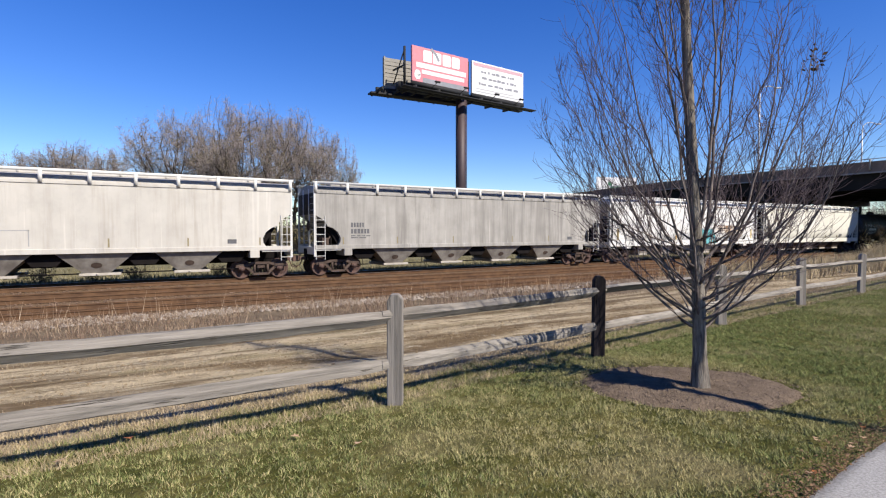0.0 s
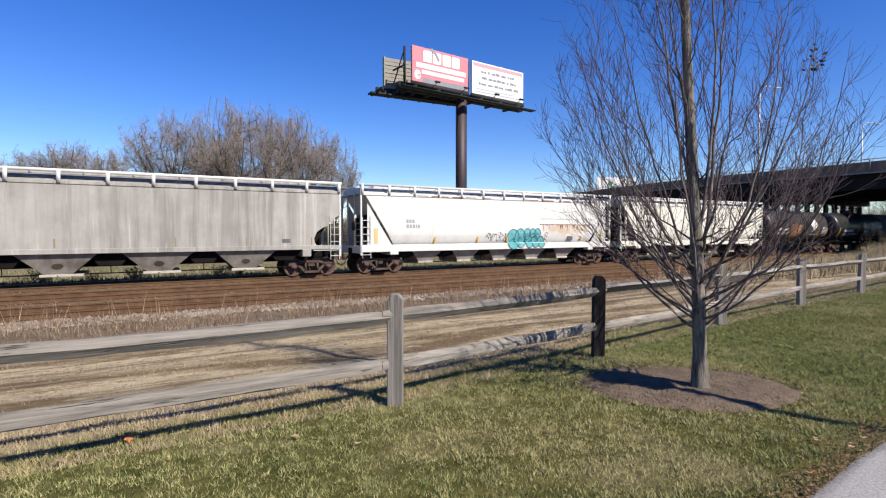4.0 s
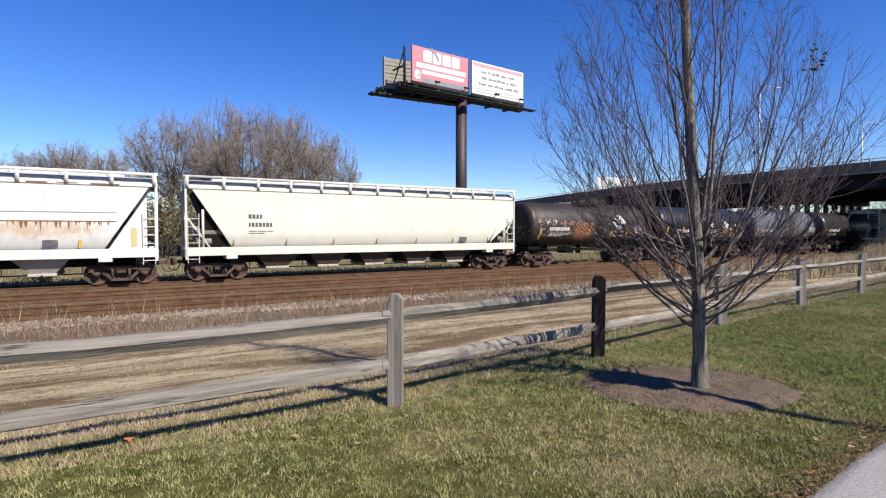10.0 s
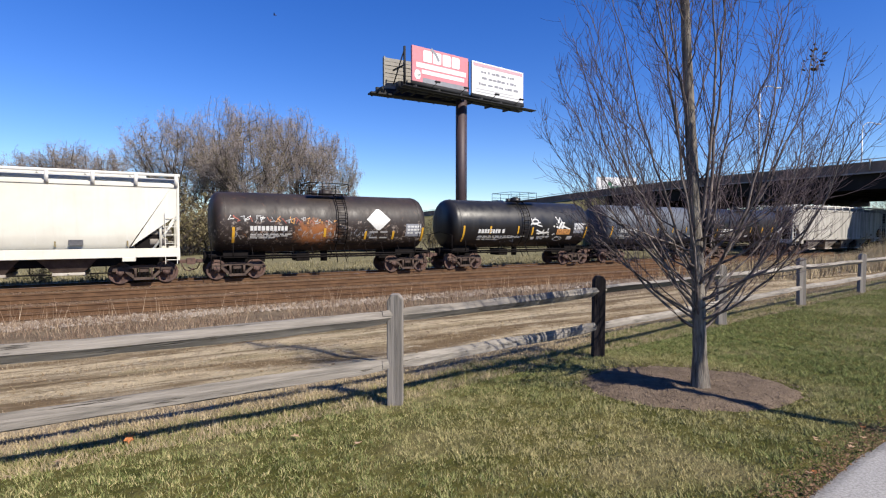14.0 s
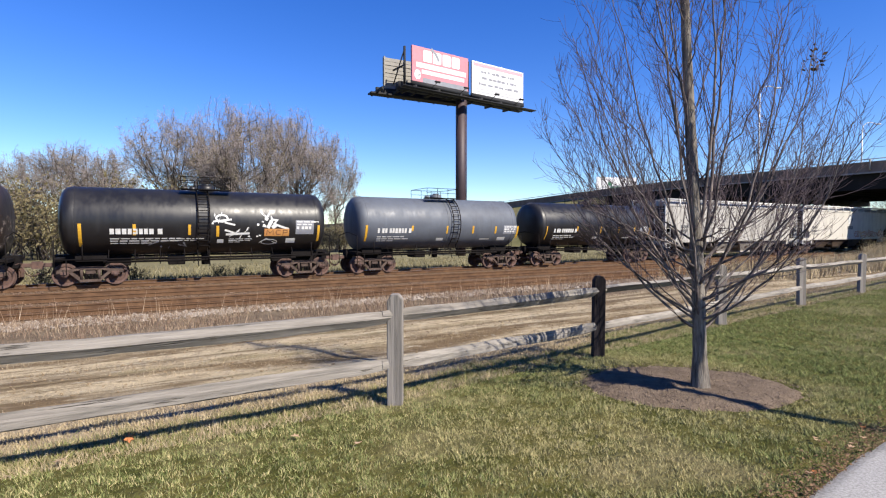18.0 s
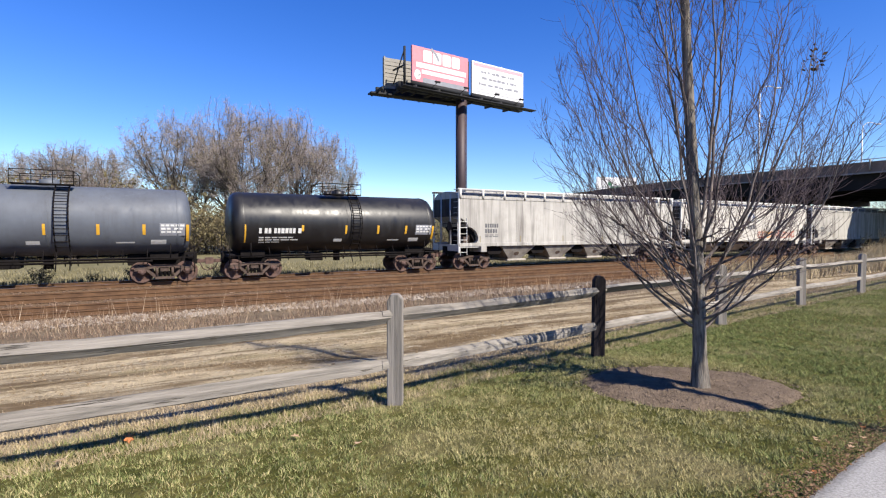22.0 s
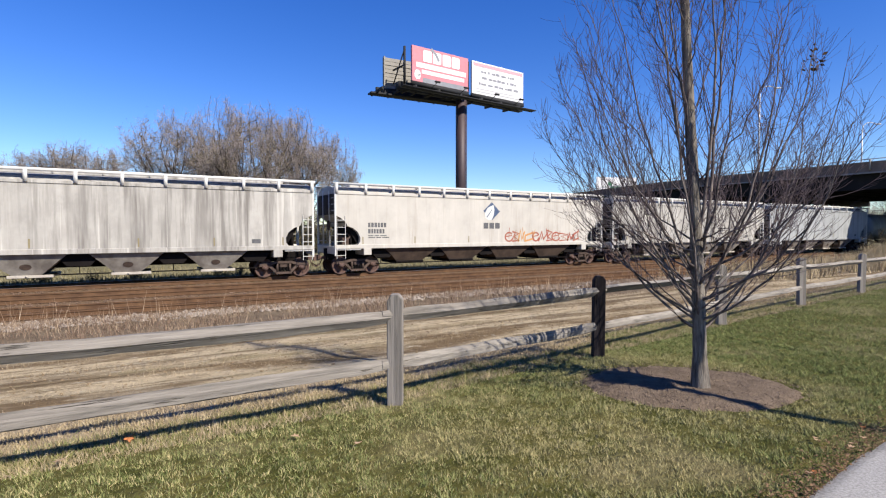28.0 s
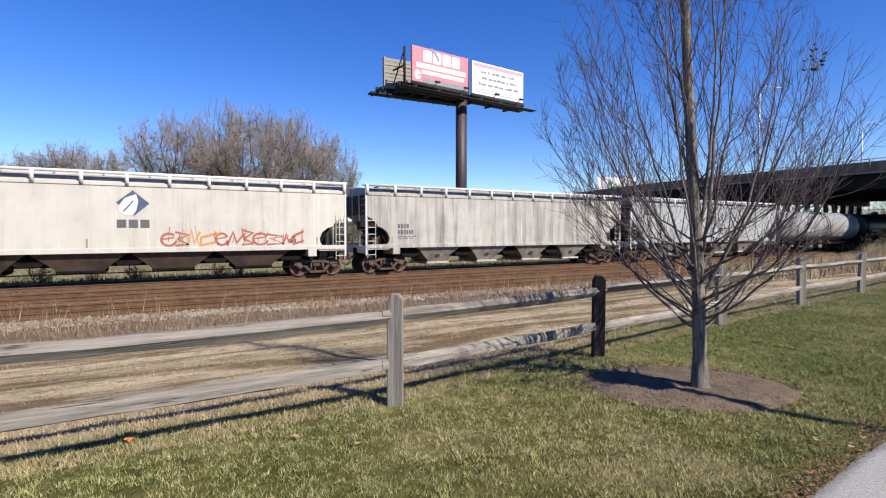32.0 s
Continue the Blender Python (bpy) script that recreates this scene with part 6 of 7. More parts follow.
def make_embankment():
    """The grassy fill that carries the road on beyond the last span."""
    vs, fs = [], []
    ys = [62, 66, 72, 80, 90, 100, 115, 130, 150, 175, 200, 230, 270, 330, 430]
    for y in ys:
        z = DECK(y) - 0.42
        k = step(61, 68, y)
        drop = (z + 1.2)
        vs += [(BX - drop * 2.0 * k - 0.1, y, -1.3), (BX - drop * k - 0.05, y, z * 0.5 - 0.6), (BX - 0.3, y, z), (BX + BW + 0.3, y, z), (BX + BW + drop * 2 * k + 0.1, y, -1.3)]
    for i in range(len(ys) - 1):
        for j in range(4):
            a = i * 5 + j
            fs.append((a, a + 1, a + 6, a + 5))
    fs.append((0, 1, 2, 3, 4))
    solid("embankment", raw("embankment", vs, fs, M["bank"], True), None, "dry grassy embankment carrying the road", "embankment", kind="structure")


M["bank"] = plain("dry bank grass", (0.163, 0.145, 0.072), (0.091, 0.091, 0.036), 0.95, 0.0, 0.35, 4)
make_embankment()


def street_lamp(x, y, h, turn):
    lamp = thing("street_lamp", "tall galvanised street lamp on the bridge", "street lamp", pose(x, y, DECK(y) + 0.0, 0, 0, turn), "street lamps on the bridge")
    bm = fresh()
    rod(bm, (0, 0, 0), (0, 0, h), 0.13, 10, 0.075)
    part("pole", bm, M["galv"], lamp)
    bm = fresh()
    pipe(bm, [(0, 0, h - 0.1), (0.12, 0, h + 0.4), (0.45, 0, h + 0.78), (0.95, 0, h + 0.95), (1.5, 0, h + 0.9), (2.0, 0, h + 0.72)], 0.06)
    part("arm", bm, M["galv"], lamp)
    bm = fresh()
    box(bm, 1.9, 2.7, -0.15, 0.15, h + 0.62, h + 0.8, 0.04)
    part("lamp_head", bm, M["galv"], lamp)


street_lamp(69.4, 37.6, 11.2, -30)
street_lamp(92.0, 35.0, 8.4, -30)


# ---- traffic on the bridge ----
ROAD_CARS = []       # vehicle, metres along the bridge at nought seconds, speed


def wheels_on(car, xs, half, r):
    for x in xs:
        for q in (-1, 1):
            bm = fresh()
            lathe(bm, [(q * half - 0.11, r * 0.6), (q * half - 0.11, r * 0.95), (q * half - 0.07, r), (q * half + 0.07, r), (q * half + 0.11, r * 0.95), (q * half + 0.11, r * 0.6)], "y", 20, (x, 0, r))
            wh = part("wheel", bm, M["tyre"], car)
            bm = fresh()
            lathe(bm, [(q * half + q * 0.06, 0.03), (q * half + q * 0.09, r * 0.58), (q * half - q * 0.05, r * 0.58), (q * half - q * 0.05, 0.03)], "y", 16, (x, 0, r))
            part("rim", bm, M["galv"], wh)


def flatbed_truck():
    """A light truck, facing +x: cab over the front axle, dark headboard and flat bed."""
    t = thing("flatbed_truck", "white flatbed truck with a dark steel bed", "truck")
    bm = fresh()
    prism(bm, [(3.15, 0.5), (3.15, 1.2), (2.95, 1.42), (2.35, 1.5), (1.85, 2.28), (1.6, 2.38), (0.8, 2.38), (0.7, 2.25), (0.7, 0.5)], -0.98, 0.98)
    bmesh.ops.bevel(bm, geom=list(bm.edges), offset=0.05, segments=2, affect='EDGES')
    cab = part("cab", bm, M["truck_white"], t)
    for q in (-1, 1):
        bm = fresh()
        prism(bm, [(2.2, 1.52), (1.78, 2.2), (0.95, 2.2), (0.95, 1.52)], q * 0.985 - 0.006, q * 0.985 + 0.006)
        part("side_window", bm, M["car_glass"], cab)
    bm = fresh()
    bm.faces.new([bm.verts.new(p) for p in ((2.34, -0.85, 1.55), (2.34, 0.85, 1.55), (1.91, 0.8, 2.24), (1.91, -0.8, 2.24))])
    part("windscreen", bm, M["car_glass"], cab)
    bm = fresh()
    box(bm, 0.24, 0.32, -1.0, 1.0, 0.9, 2.4)
    headboard = part("headboard", bm, M["dark_steel"], t, "dark slatted headboard")
    for k in range(5):
        bm = fresh()
        box(bm, 0.32, 0.5, -1.0, 1.0, 1.3 + 0.25 * k, 1.42 + 0.25 * k)
        part("slat", bm, M["dark_steel"], headboard)
    bm = fresh()
    box(bm, -3.1, 0.5, -1.1, 1.1, 0.95, 1.12, 0.02)
    for q in (-1, 1):
        box(bm, -3.1, 0.25, q * 1.06 - 0.04, q * 1.06 + 0.04, 1.12, 1.75, 0.02)
    box(bm, -3.12, -3.04, -1.05, 1.05, 1.12, 1.9, 0.02)
    part("bed", bm, M["dark_steel"], t, "dark flat bed with side boards")
    bm = fresh()
    box(bm, -3.0, 3.0, -0.4, 0.4, 0.55, 0.9)
    part("chassis", bm, M["under"], t)
    wheels_on(t, (-1.9, 2.1), 0.88, 0.42)
    return t


def dark_suv():
    """A dark estate car, facing +x."""
    t = thing("suv", "dark blue sport utility car on the bridge", "car")
    bm = fresh()
    prism(bm, [(2.4, 0.4), (2.42, 0.85), (2.2, 1.02), (1.15, 1.14), (-2.3, 1.14), (-2.4, 0.9), (-2.38, 0.4)], -0.95, 0.95)
    bmesh.ops.bevel(bm, geom=list(bm.edges), offset=0.06, segments=2, affect='EDGES')
    body = part("body", bm, M["car_navy"], t)
    bm = fresh()
    prism(bm, [(1.2, 1.12), (0.45, 1.78), (0.1, 1.86), (-1.8, 1.86), (-2.05, 1.76), (-2.32, 1.12)], -0.84, 0.84)
    bmesh.ops.bevel(bm, geom=list(bm.edges), offset=0.06, segments=2, affect='EDGES')
    cab = part("cabin", bm, M["car_navy"], t)
    for q in (-1, 1):
        for pts in ([(1.0, 1.2), (0.42, 1.70), (-0.3, 1.74), (-0.3, 1.2)], [(-0.4, 1.2), (-0.4, 1.74), (-1.25, 1.74), (-1.25, 1.2)], [(-1.35, 1.2), (-1.35, 1.74), (-1.8, 1.72), (-2.1, 1.2)]):
            bm = fresh()
            prism(bm, pts, q * 0.843 - 0.006, q * 0.843 + 0.006)
            part("side_window", bm, M["car_glass"], cab)
        bm = fresh()
        rod(bm, (0.0, q * 0.7, 1.92), (-1.8, q * 0.7, 1.92), 0.025, 8)
        for x in (0.0, -0.9, -1.8):
            rod(bm, (x, q * 0.7, 1.84), (x, q * 0.7, 1.92), 0.02, 6)
        part("roof_rail", bm, M["galv"], cab)
        bm = fresh()
        box(bm, 2.3, 2.425, q * 0.72 - 0.16, q * 0.72 + 0.16, 0.72, 0.86, 0.02)
        part("headlight", bm, M["board_white"], body)
    wheels_on(t, (-1.45, 1.5), 0.82, 0.37)
    return t


M["tyre"] = plain("tyre rubber", (0.025, 0.025, 0.025), (0.017, 0.017, 0.017), 0.85, 0.0, 5, 40)
M["truck_white"] = plain("white vehicle paint", (0.612, 0.612, 0.603), (0.567, 0.567, 0.558), 0.35, 0.0, 1, 20)
M["car_navy"] = plain("dark blue vehicle paint", (0.017, 0.022, 0.038), (0.013, 0.017, 0.03), 0.3, 0.0, 1, 20)
M["car_glass"] = plain("dark vehicle glass", (0.017, 0.018, 0.021), (0.013, 0.014, 0.017), 0.08, 0.0, 1, 20, None, 0.0)
_truck = flatbed_truck()
_truck.scale = (0.8, 0.85, 0.86)
ROAD_CARS.append((_truck, 29.6 + 18.5 * 9.5, 18.5))
ROAD_CARS.append((dark_suv(), 31.0 + 22.0 * 17.0, 22.0))


# ---- a bird that crosses the sky ----
BIRD_AT, BIRD_WAY = Vector((21.54, 71.95, 30.24)), Vector((-5.64, 3.32, 1.76))     # place at 13 s, metres a second


def make_bird():
    b = thing("bird", "small dark bird flying over the trees", "bird")
    bm = fresh()
    lathe(bm, [(-0.2, 0.012), (-0.12, 0.045), (0.0, 0.065), (0.1, 0.05), (0.14, 0.036), (0.18, 0.038), (0.215, 0.02), (0.25, 0.004)], "x", 12)
    part("body", bm, M["dead_leaf"], b)
    for q in (-1, 1):
        bm = fresh()
        prism(bm, [(0.09, 0.0), (0.1, 0.2), (0.0, 0.4), (-0.05, 0.38), (-0.06, 0.18), (-0.07, 0.0)], -0.008, 0.008)
        part("wing", bm, M["dead_leaf"], b, "", pose(0, q * 0.03, 0.02, -60 if q > 0 else 60, 0, 0))
    bm = fresh()
    prism(bm, [(-0.17, -0.02), (-0.17, 0.02), (-0.34, 0.05), (-0.34, -0.05)], -0.005, 0.005)
    part("tail", bm, M["dead_leaf"], b, "", pose(0, 0, 0, 90, 0, 0))
    return b


BIRD = make_bird()


# ---- mulch ring and fallen leaves ----


def mulch_point(a, r):
    t = radians(MULCH[4])
    u, v = r * MULCH[2] * math.cos(a), r * MULCH[3] * math.sin(a)
    return MULCH[0] + u * math.cos(t) - v * math.sin(t), MULCH[1] + u * math.sin(t) + v * math.cos(t)


def make_mulch():
    vs, fs, n, k = [(*MULCH[:2], ground_z(*MULCH[:2]) + 0.045)], [], 64, 8
    for j in range(1, k + 1):
        for i in range(n):
            a = 2 * math.pi * i / n
            r = j / k * (1 + 0.07 * noise.noise((math.cos(a) * 3, math.sin(a) * 3, 1.0)) + 0.05 * noise.noise((math.cos(a) * 9, math.sin(a) * 9, 2.0)))
            x, y = mulch_point(a, r)
            h = 0.04 * (1 - (j / k) ** 3) + 0.02 * noise.noise((x * 9, y * 9, 0)) - (0.03 if j == k else 0)
            vs.append((x, y, ground_z(x, y) + 0.012 + h))
    for i in range(n):
        fs.append((0, 1 + i, 1 + (i + 1) % n))
    for j in range(k - 1):
        for i in range(n):
            a, b = 1 + j * n + i, 1 + j * n + (i + 1) % n
            fs.append((a, a + n, b + n, b))
    bed = solid("mulch_bed", raw("mulch_bed", vs, fs, M["mulch"], True), None, "round bed of brown mulch about the young tree", "mulch bed")
    rnd = random.Random(61)
    vs, fs = [], []
    for _ in range(1800):
        a, r = rnd.uniform(0, 6.283), 1.06 * math.sqrt(rnd.random())
        x, y = mulch_point(a, r)
        z = ground_z(x, y) + 0.02 + 0.04 * max(0.0, 1 - r ** 3)
        l, w, t = rnd.uniform(0.004, 0.012), rnd.uniform(0.002, 0.005), rnd.uniform(0, 6.283)
        dx, dy = math.cos(t) * l, math.sin(t) * l
        ex, ey = -math.sin(t) * w, math.cos(t) * w
        h = rnd.uniform(-0.004, 0.008)
        i = len(vs)
        vs += [(x - dx - ex, y - dy - ey, z), (x + dx - ex, y + dy - ey, z + h), (x + dx + ex, y + dy + ey, z + h + 0.004), (x - dx + ex, y - dy + ey, z + 0.004)]
        fs.append((i, i + 1, i + 2, i + 3))
    part("mulch_litter", raw("mulch_litter", vs, fs, M["chip"]), None, bed)["kind"] = "stuff"


M["chip"] = plain("mulch chip", (0.215, 0.165, 0.122), (0.15, 0.115, 0.084), 1.0, 0.0, 8, 60, vary=0.6, island=True)
make_mulch()


def fallen_leaf(x, y, size, mat, turn, label):
    bm = fresh()
    out = [(0, -1), (0.25, -0.55), (0.75, -0.5), (0.5, -0.1), (0.95, 0.35), (0.4, 0.35), (0.2, 1.0), (-0.15, 0.45), (-0.7, 0.6), (-0.5, 0.1), (-0.9, -0.3), (-0.3, -0.5)]
    c = bm.verts.new((0, 0, 0.25 * size))
    vs = [bm.verts.new((a * size, b * size, size * 0.35 * abs(a))) for a, b in out]
    for a, b in zip(vs, vs[1:] + vs[:1]):
        bm.faces.new((c, a, b))
    return solid("fallen_leaf", bm, mat, label, "leaf", pose(x, y, ground_z(x, y) + (0.05 if size > 0.045 else 0.035), 22 if size > 0.045 else 8, 5, turn), "fallen leaves")


STIRRED = fallen_leaf(-0.17, 4.6, 0.046, M["orange_leaf"], 20, "curled orange leaf lying on dry grass")
fallen_leaf(0.94, 3.9, 0.04, M["tan_leaf"], 70, "tan leaf lying on the lawn")
fallen_leaf(1.3, 3.51, 0.035, M["tan_leaf"], 140, "tan leaf lying on the lawn")
fallen_leaf(-0.57, 4.34, 0.05, M["tan_leaf"], 200, "tan leaf lying on the lawn")
for _i in range(9):
    _a = random.Random(500 + _i)
    _x = _a.uniform(3.4, 5.4)
    fallen_leaf(_x, 1.5 + 0.07 * (_x - 3.35) + abs(_a.gauss(0, 0.16)) + 0.04, _a.uniform(0.02, 0.03), M["tan_leaf"] if _i % 3 else M["orange_leaf"], _a.uniform(0, 360), "small withered leaf by the path's edge")


def make_litter():
    rnd = random.Random(88)
    vs, fs = [], []
    for _ in range(3400):
        x = rnd.uniform(2.2, 7.0)
        e = float(path_edge(x))
        y = e + abs(rnd.gauss(0, 0.115)) - 0.03
        s, t = rnd.uniform(0.005, 0.015), rnd.uniform(0, 6.283)
        z = ground_z(x, y) + rnd.uniform(0.03, 0.055)
        dx, dy = math.cos(t) * s, math.sin(t) * s
        i = len(vs)
        vs += [(x - dx, y - dy, z), (x + dy * 0.5, y - dx * 0.5, z + s * rnd.uniform(0, 0.6)), (x + dx, y + dy, z + s * rnd.uniform(-0.2, 0.5)), (x - dy * 0.5, y + dx * 0.5, z + s * rnd.uniform(0, 0.6))]
        fs.append((i, i + 1, i + 2, i + 3))
    solid("leaf_litter", raw("leaf_litter", vs, fs, M["litter"]), None, "brown and orange leaf litter along the path's edge", "leaves", kind="stuff")


M["litter"] = plain("withered leaf litter", (0.2, 0.115, 0.065), (0.24, 0.165, 0.1), 0.9, 0.0, 6, 40, vary=0.7, island=True)
make_litter()


# ---- grass, weeds and stones ----
def blades(name, label, category, mat, n, place, h0, h1, w0, w1, lean, seed):
    """Loose blades; place(rng, n) gives the x, y and a size factor of each."""
    rng = np.random.default_rng(seed)
    x, y, k = place(rng, n)
    n = len(x)
    z = np.array([ground_z(a, b) for a, b in zip(x.tolist(), y.tolist())])
    h = rng.uniform(h0, h1, n) * k
    w = rng.uniform(w0, w1, n) * k ** 0.5
    t = rng.uniform(0, 2 * np.pi, n)
    l = rng.uniform(0.1, lean, n) * h
    u = rng.uniform(0, 2 * np.pi, n)
    P = np.zeros((n, 3, 3))
    P[:, 0] = np.stack([x - np.cos(t) * w, y - np.sin(t) * w, z - 0.004], 1)
    P[:, 1] = np.stack([x + np.cos(t) * w, y + np.sin(t) * w, z - 0.004], 1)
    P[:, 2] = np.stack([x + np.cos(u) * l, y + np.sin(u) * l, z + h], 1)
    me = bpy.data.meshes.new(name)
    me.vertices.add(n * 3)
    me.vertices.foreach_set("co", P.ravel())
    me.loops.add(n * 3)
    me.loops.foreach_set("vertex_index", np.arange(n * 3, dtype=np.int32))
    me.polygons.add(n)
    me.polygons.foreach_set("loop_start", np.arange(0, n * 3, 3, dtype=np.int32))
    me.materials.append(mat)
    me.update()
    me.validate()
    return solid(name, me, None, label, category, kind="stuff")


def fence_line(x):
    return np.maximum(4.13 + 0.115 * x, 4.30 + 0.03 * x)


def lawn_place(rng, n):
    x = np.where(rng.random(n) < 0.6, rng.uniform(-1.2, 7.5, n), 7.5 + 26 * rng.random(n) ** 1.7)
    lo = np.interp(x, [-3.0, 0.6, 2.2, 3.35, 4.1, 4.85, 6.5, 12, 40], [-0.6, 0.95, 1.32, 1.50, 1.58, 1.63, 1.65, 1.5, 1.5])
    hi = fence_line(x) + 0.46 + 0.28 * np.sin(x * 3.1) * np.sin(x * 1.3) + 0.12 * rng.normal(0, 1, n) + np.where(x > 6, 0.5, 0.0)
    y = lo + (hi - lo) * rng.random(n)
    t = radians(MULCH[4])
    bed = (((x - MULCH[0]) * np.cos(t) + (y - MULCH[1]) * np.sin(t)) / MULCH[2]) ** 2 + (((y - MULCH[1]) * np.cos(t) - (x - MULCH[0]) * np.sin(t)) / MULCH[3]) ** 2
    ok = (bed + 0.10 * np.sin(x * 9) * np.sin(y * 11) > 0.93) & (y > 0.34 * x + 0.0) & (y > 1.0)
    x, y = x[ok], y[ok]
    tuft = np.sin(x * 31 + 2 * np.sin(y * 17)) * np.sin(y * 37 + 2 * np.sin(x * 13)) + 0.7 * np.sin(x * 11 + y * 7) * np.sin(y * 9 - x * 5)
    keep = rng.random(len(x)) < 0.64 + 0.36 * tuft
    x, y, tuft = x[keep], y[keep], tuft[keep]
    return x, y, np.clip(0.75 + 0.035 * x, 0.8, 1.6) * (1 + 0.45 * tuft)


blades("lawn_grass", "short green lawn grass with straw-coloured patches", "grass", M["lawn_blade"], 560000, lawn_place, 0.014, 0.038, 0.0016, 0.0036, 1.3, 1)


def fringe_place(rng, n):
    x = -3 + 15 * rng.random(n) ** 1.2
    y = fence_line(x) + 0.36 + rng.normal(0, 0.1, n) + 0.1 * np.sin(x * 5.3) * np.sin(x * 2.1)
    ok = np.sin(x * 17 + 4 * np.sin(x * 3)) + rng.normal(0, 0.9, n) > -0.5
    return x[ok], y[ok], 0.8 + 0.35 * np.sin(x[ok] * 11) * np.sin(x[ok] * 4.7)


blades("lawn_fringe", "uncut ragged grass along the lawn's edge", "grass", M["fringe_blade"], 26000, fringe_place, 0.03, 0.1, 0.002, 0.004, 1.0, 21)


def dry_place(rng, n):
    x = -3 + 36 * rng.random(n) ** 1.6
    y = fence_line(x) + 0.05 + 2.3 * rng.random(n) ** 1.5
    return x, y, np.clip(0.9 + 0.02 * x, 0.8, 1.5)


blades("dry_grass", "dry straw-coloured grass at the foot of the fence", "grass", M["dry_blade"], 48000, dry_place, 0.018, 0.06, 0.002, 0.005, 1.6, 2)


def tuft_place(rng, n):
    x = -3 + 16 * rng.random(n) ** 1.25
    y = fence_line(x) + rng.uniform(0.02, 1.25, n)
    ok = np.sin(x * 5.1 + 3 * y) + np.sin(x * 2.3 - y * 4) + rng.normal(0, 0.8, n) > -0.9
    x, y = x[ok], y[ok]
    return x, y, 0.75 + 0.45 * np.sin(x * 8 + y * 5) * np.sin(x * 3.3)


blades("fence_tufts", "dry tufts of straw grass below the rails", "grass", M["tuft_blade"], 60000, tuft_place, 0.025, 0.075, 0.002, 0.0045, 1.0, 12)


def rut_place(rng, n):
    x = -5 + 40 * rng.random(n) ** 1.3
    y = np.where(rng.random(n) < 0.6, rng.normal(8.8, 0.6, n), rng.normal(11.4, 0.8, n))
    ok = np.sin(x * 1.7 + y * 3) + np.sin(x * 0.6 - y * 2.2) + rng.normal(0, 0.5, n) > -0.1
    return x[ok], y[ok], np.ones(ok.sum())


blades("road_grass", "thin dead grass between the road's wheel ruts", "grass", M["dry_blade"], 70000, rut_place, 0.012, 0.05, 0.002, 0.0045, 1.5, 3)


def weed_place(rng, n):
    x = -8 + 75 * rng.random(n) ** 1.2
    y = np.clip(rng.normal(14.6, 1.5, n), 11.9, 17.2)
    ok = np.sin(x * 1.1 + y) + np.sin(x * 2.7 - y * 1.5) + rng.normal(0, 0.7, n) > -0.7
    return x[ok], y[ok], np.ones(ok.sum())


blades("dead_weeds", "brown dead weed stalks beside the ballast", "weeds", M["weed_blade"], 95000, weed_place, 0.05, 0.24, 0.003, 0.0075, 0.8, 4)


def stalk_place(rng, n):
    x = -8 + 60 * rng.random(n) ** 1.2
    return x, np.clip(rng.normal(15.2, 1.4, n), 12.2, 18.2), np.ones(n)


blades("weed_stalks", "thin tall dead stalks among the weeds", "weeds", M["stalk_blade"], 1500, stalk_place, 0.3, 0.75, 0.004, 0.009, 0.45, 31)


def scrub_place(rng, n):
    x = 22 + 56 * rng.random(n) ** 0.7
    y = rng.uniform(10.5, 17.4, n) * np.where(x > 45, 0.25, 1) + np.where(x > 45, 12.8, 0)
    ok = np.sin(x * 0.7 + y * 0.4) + rng.normal(0, 0.6, n) > -0.2
    return x[ok], y[ok], np.where(x[ok] > 45, 1.7, 1.1)


blades("tall_weeds", "tall tan weeds between the fence and the tracks", "weeds", M["tuft_blade"], 50000, scrub_place, 0.3, 0.95, 0.008, 0.018, 0.5, 5)


def meadow_place(rng, n):
    x = rng.uniform(-20, 70, n)
    y = 30.2 + 14 * rng.random(n) ** 1.5
    return x, y, np.ones(n)


blades("meadow_grass", "yellow-green rough grass beyond the tracks", "grass", M["meadow_blade"], 26000, meadow_place, 0.1, 0.32, 0.012, 0.03, 0.9, 6)


def make_stones():
    rng = np.random.default_rng(9)
    base = [(1, 0, 0), (-1, 0, 0), (0, 1, 0), (0, -1, 0), (0, 0, 1), (0, 0, -1)]
    tri = [(0, 2, 4), (2, 1, 4), (1, 3, 4), (3, 0, 4), (2, 0, 5), (1, 2, 5), (3, 1, 5), (0, 3, 5)]
    for label, mat, n, y0, y1, s0, s1 in (("loose pale ballast stones along the track's edge", "stone", 5600, 14.9, 17.75, 0.03, 0.095), ("rust-stained ballast between the rails", "rusty_stone", 14000, 17.4, 30.0, 0.025, 0.065), ("small stones and clods on the dirt road", "clod", 5200, 6.3, 13.0, 0.01, 0.03)):
        vs, fs = [], []
        for _ in range(n):
            x = -9 + 60 * rng.random() ** 1.35
            y = rng.uniform(y0, y1)
            s = rng.uniform(s0, s1)
            z = ground_z(x, y) + s * 0.25
            i = len(vs)
            for p in base:
                q = rng.uniform(0.6, 1.15, 3)
                vs.append((x + p[0] * s * q[0] + rng.normal(0, 0.2) * s, y + p[1] * s * q[1], z + p[2] * s * 0.7 * q[2]))
            fs += [(i + a, i + b, i + c) for a, b, c in tri]
        solid("ballast_stones", raw("ballast_stones", vs, fs, M[mat]), None, label, "stones", kind="stuff")


make_stones()


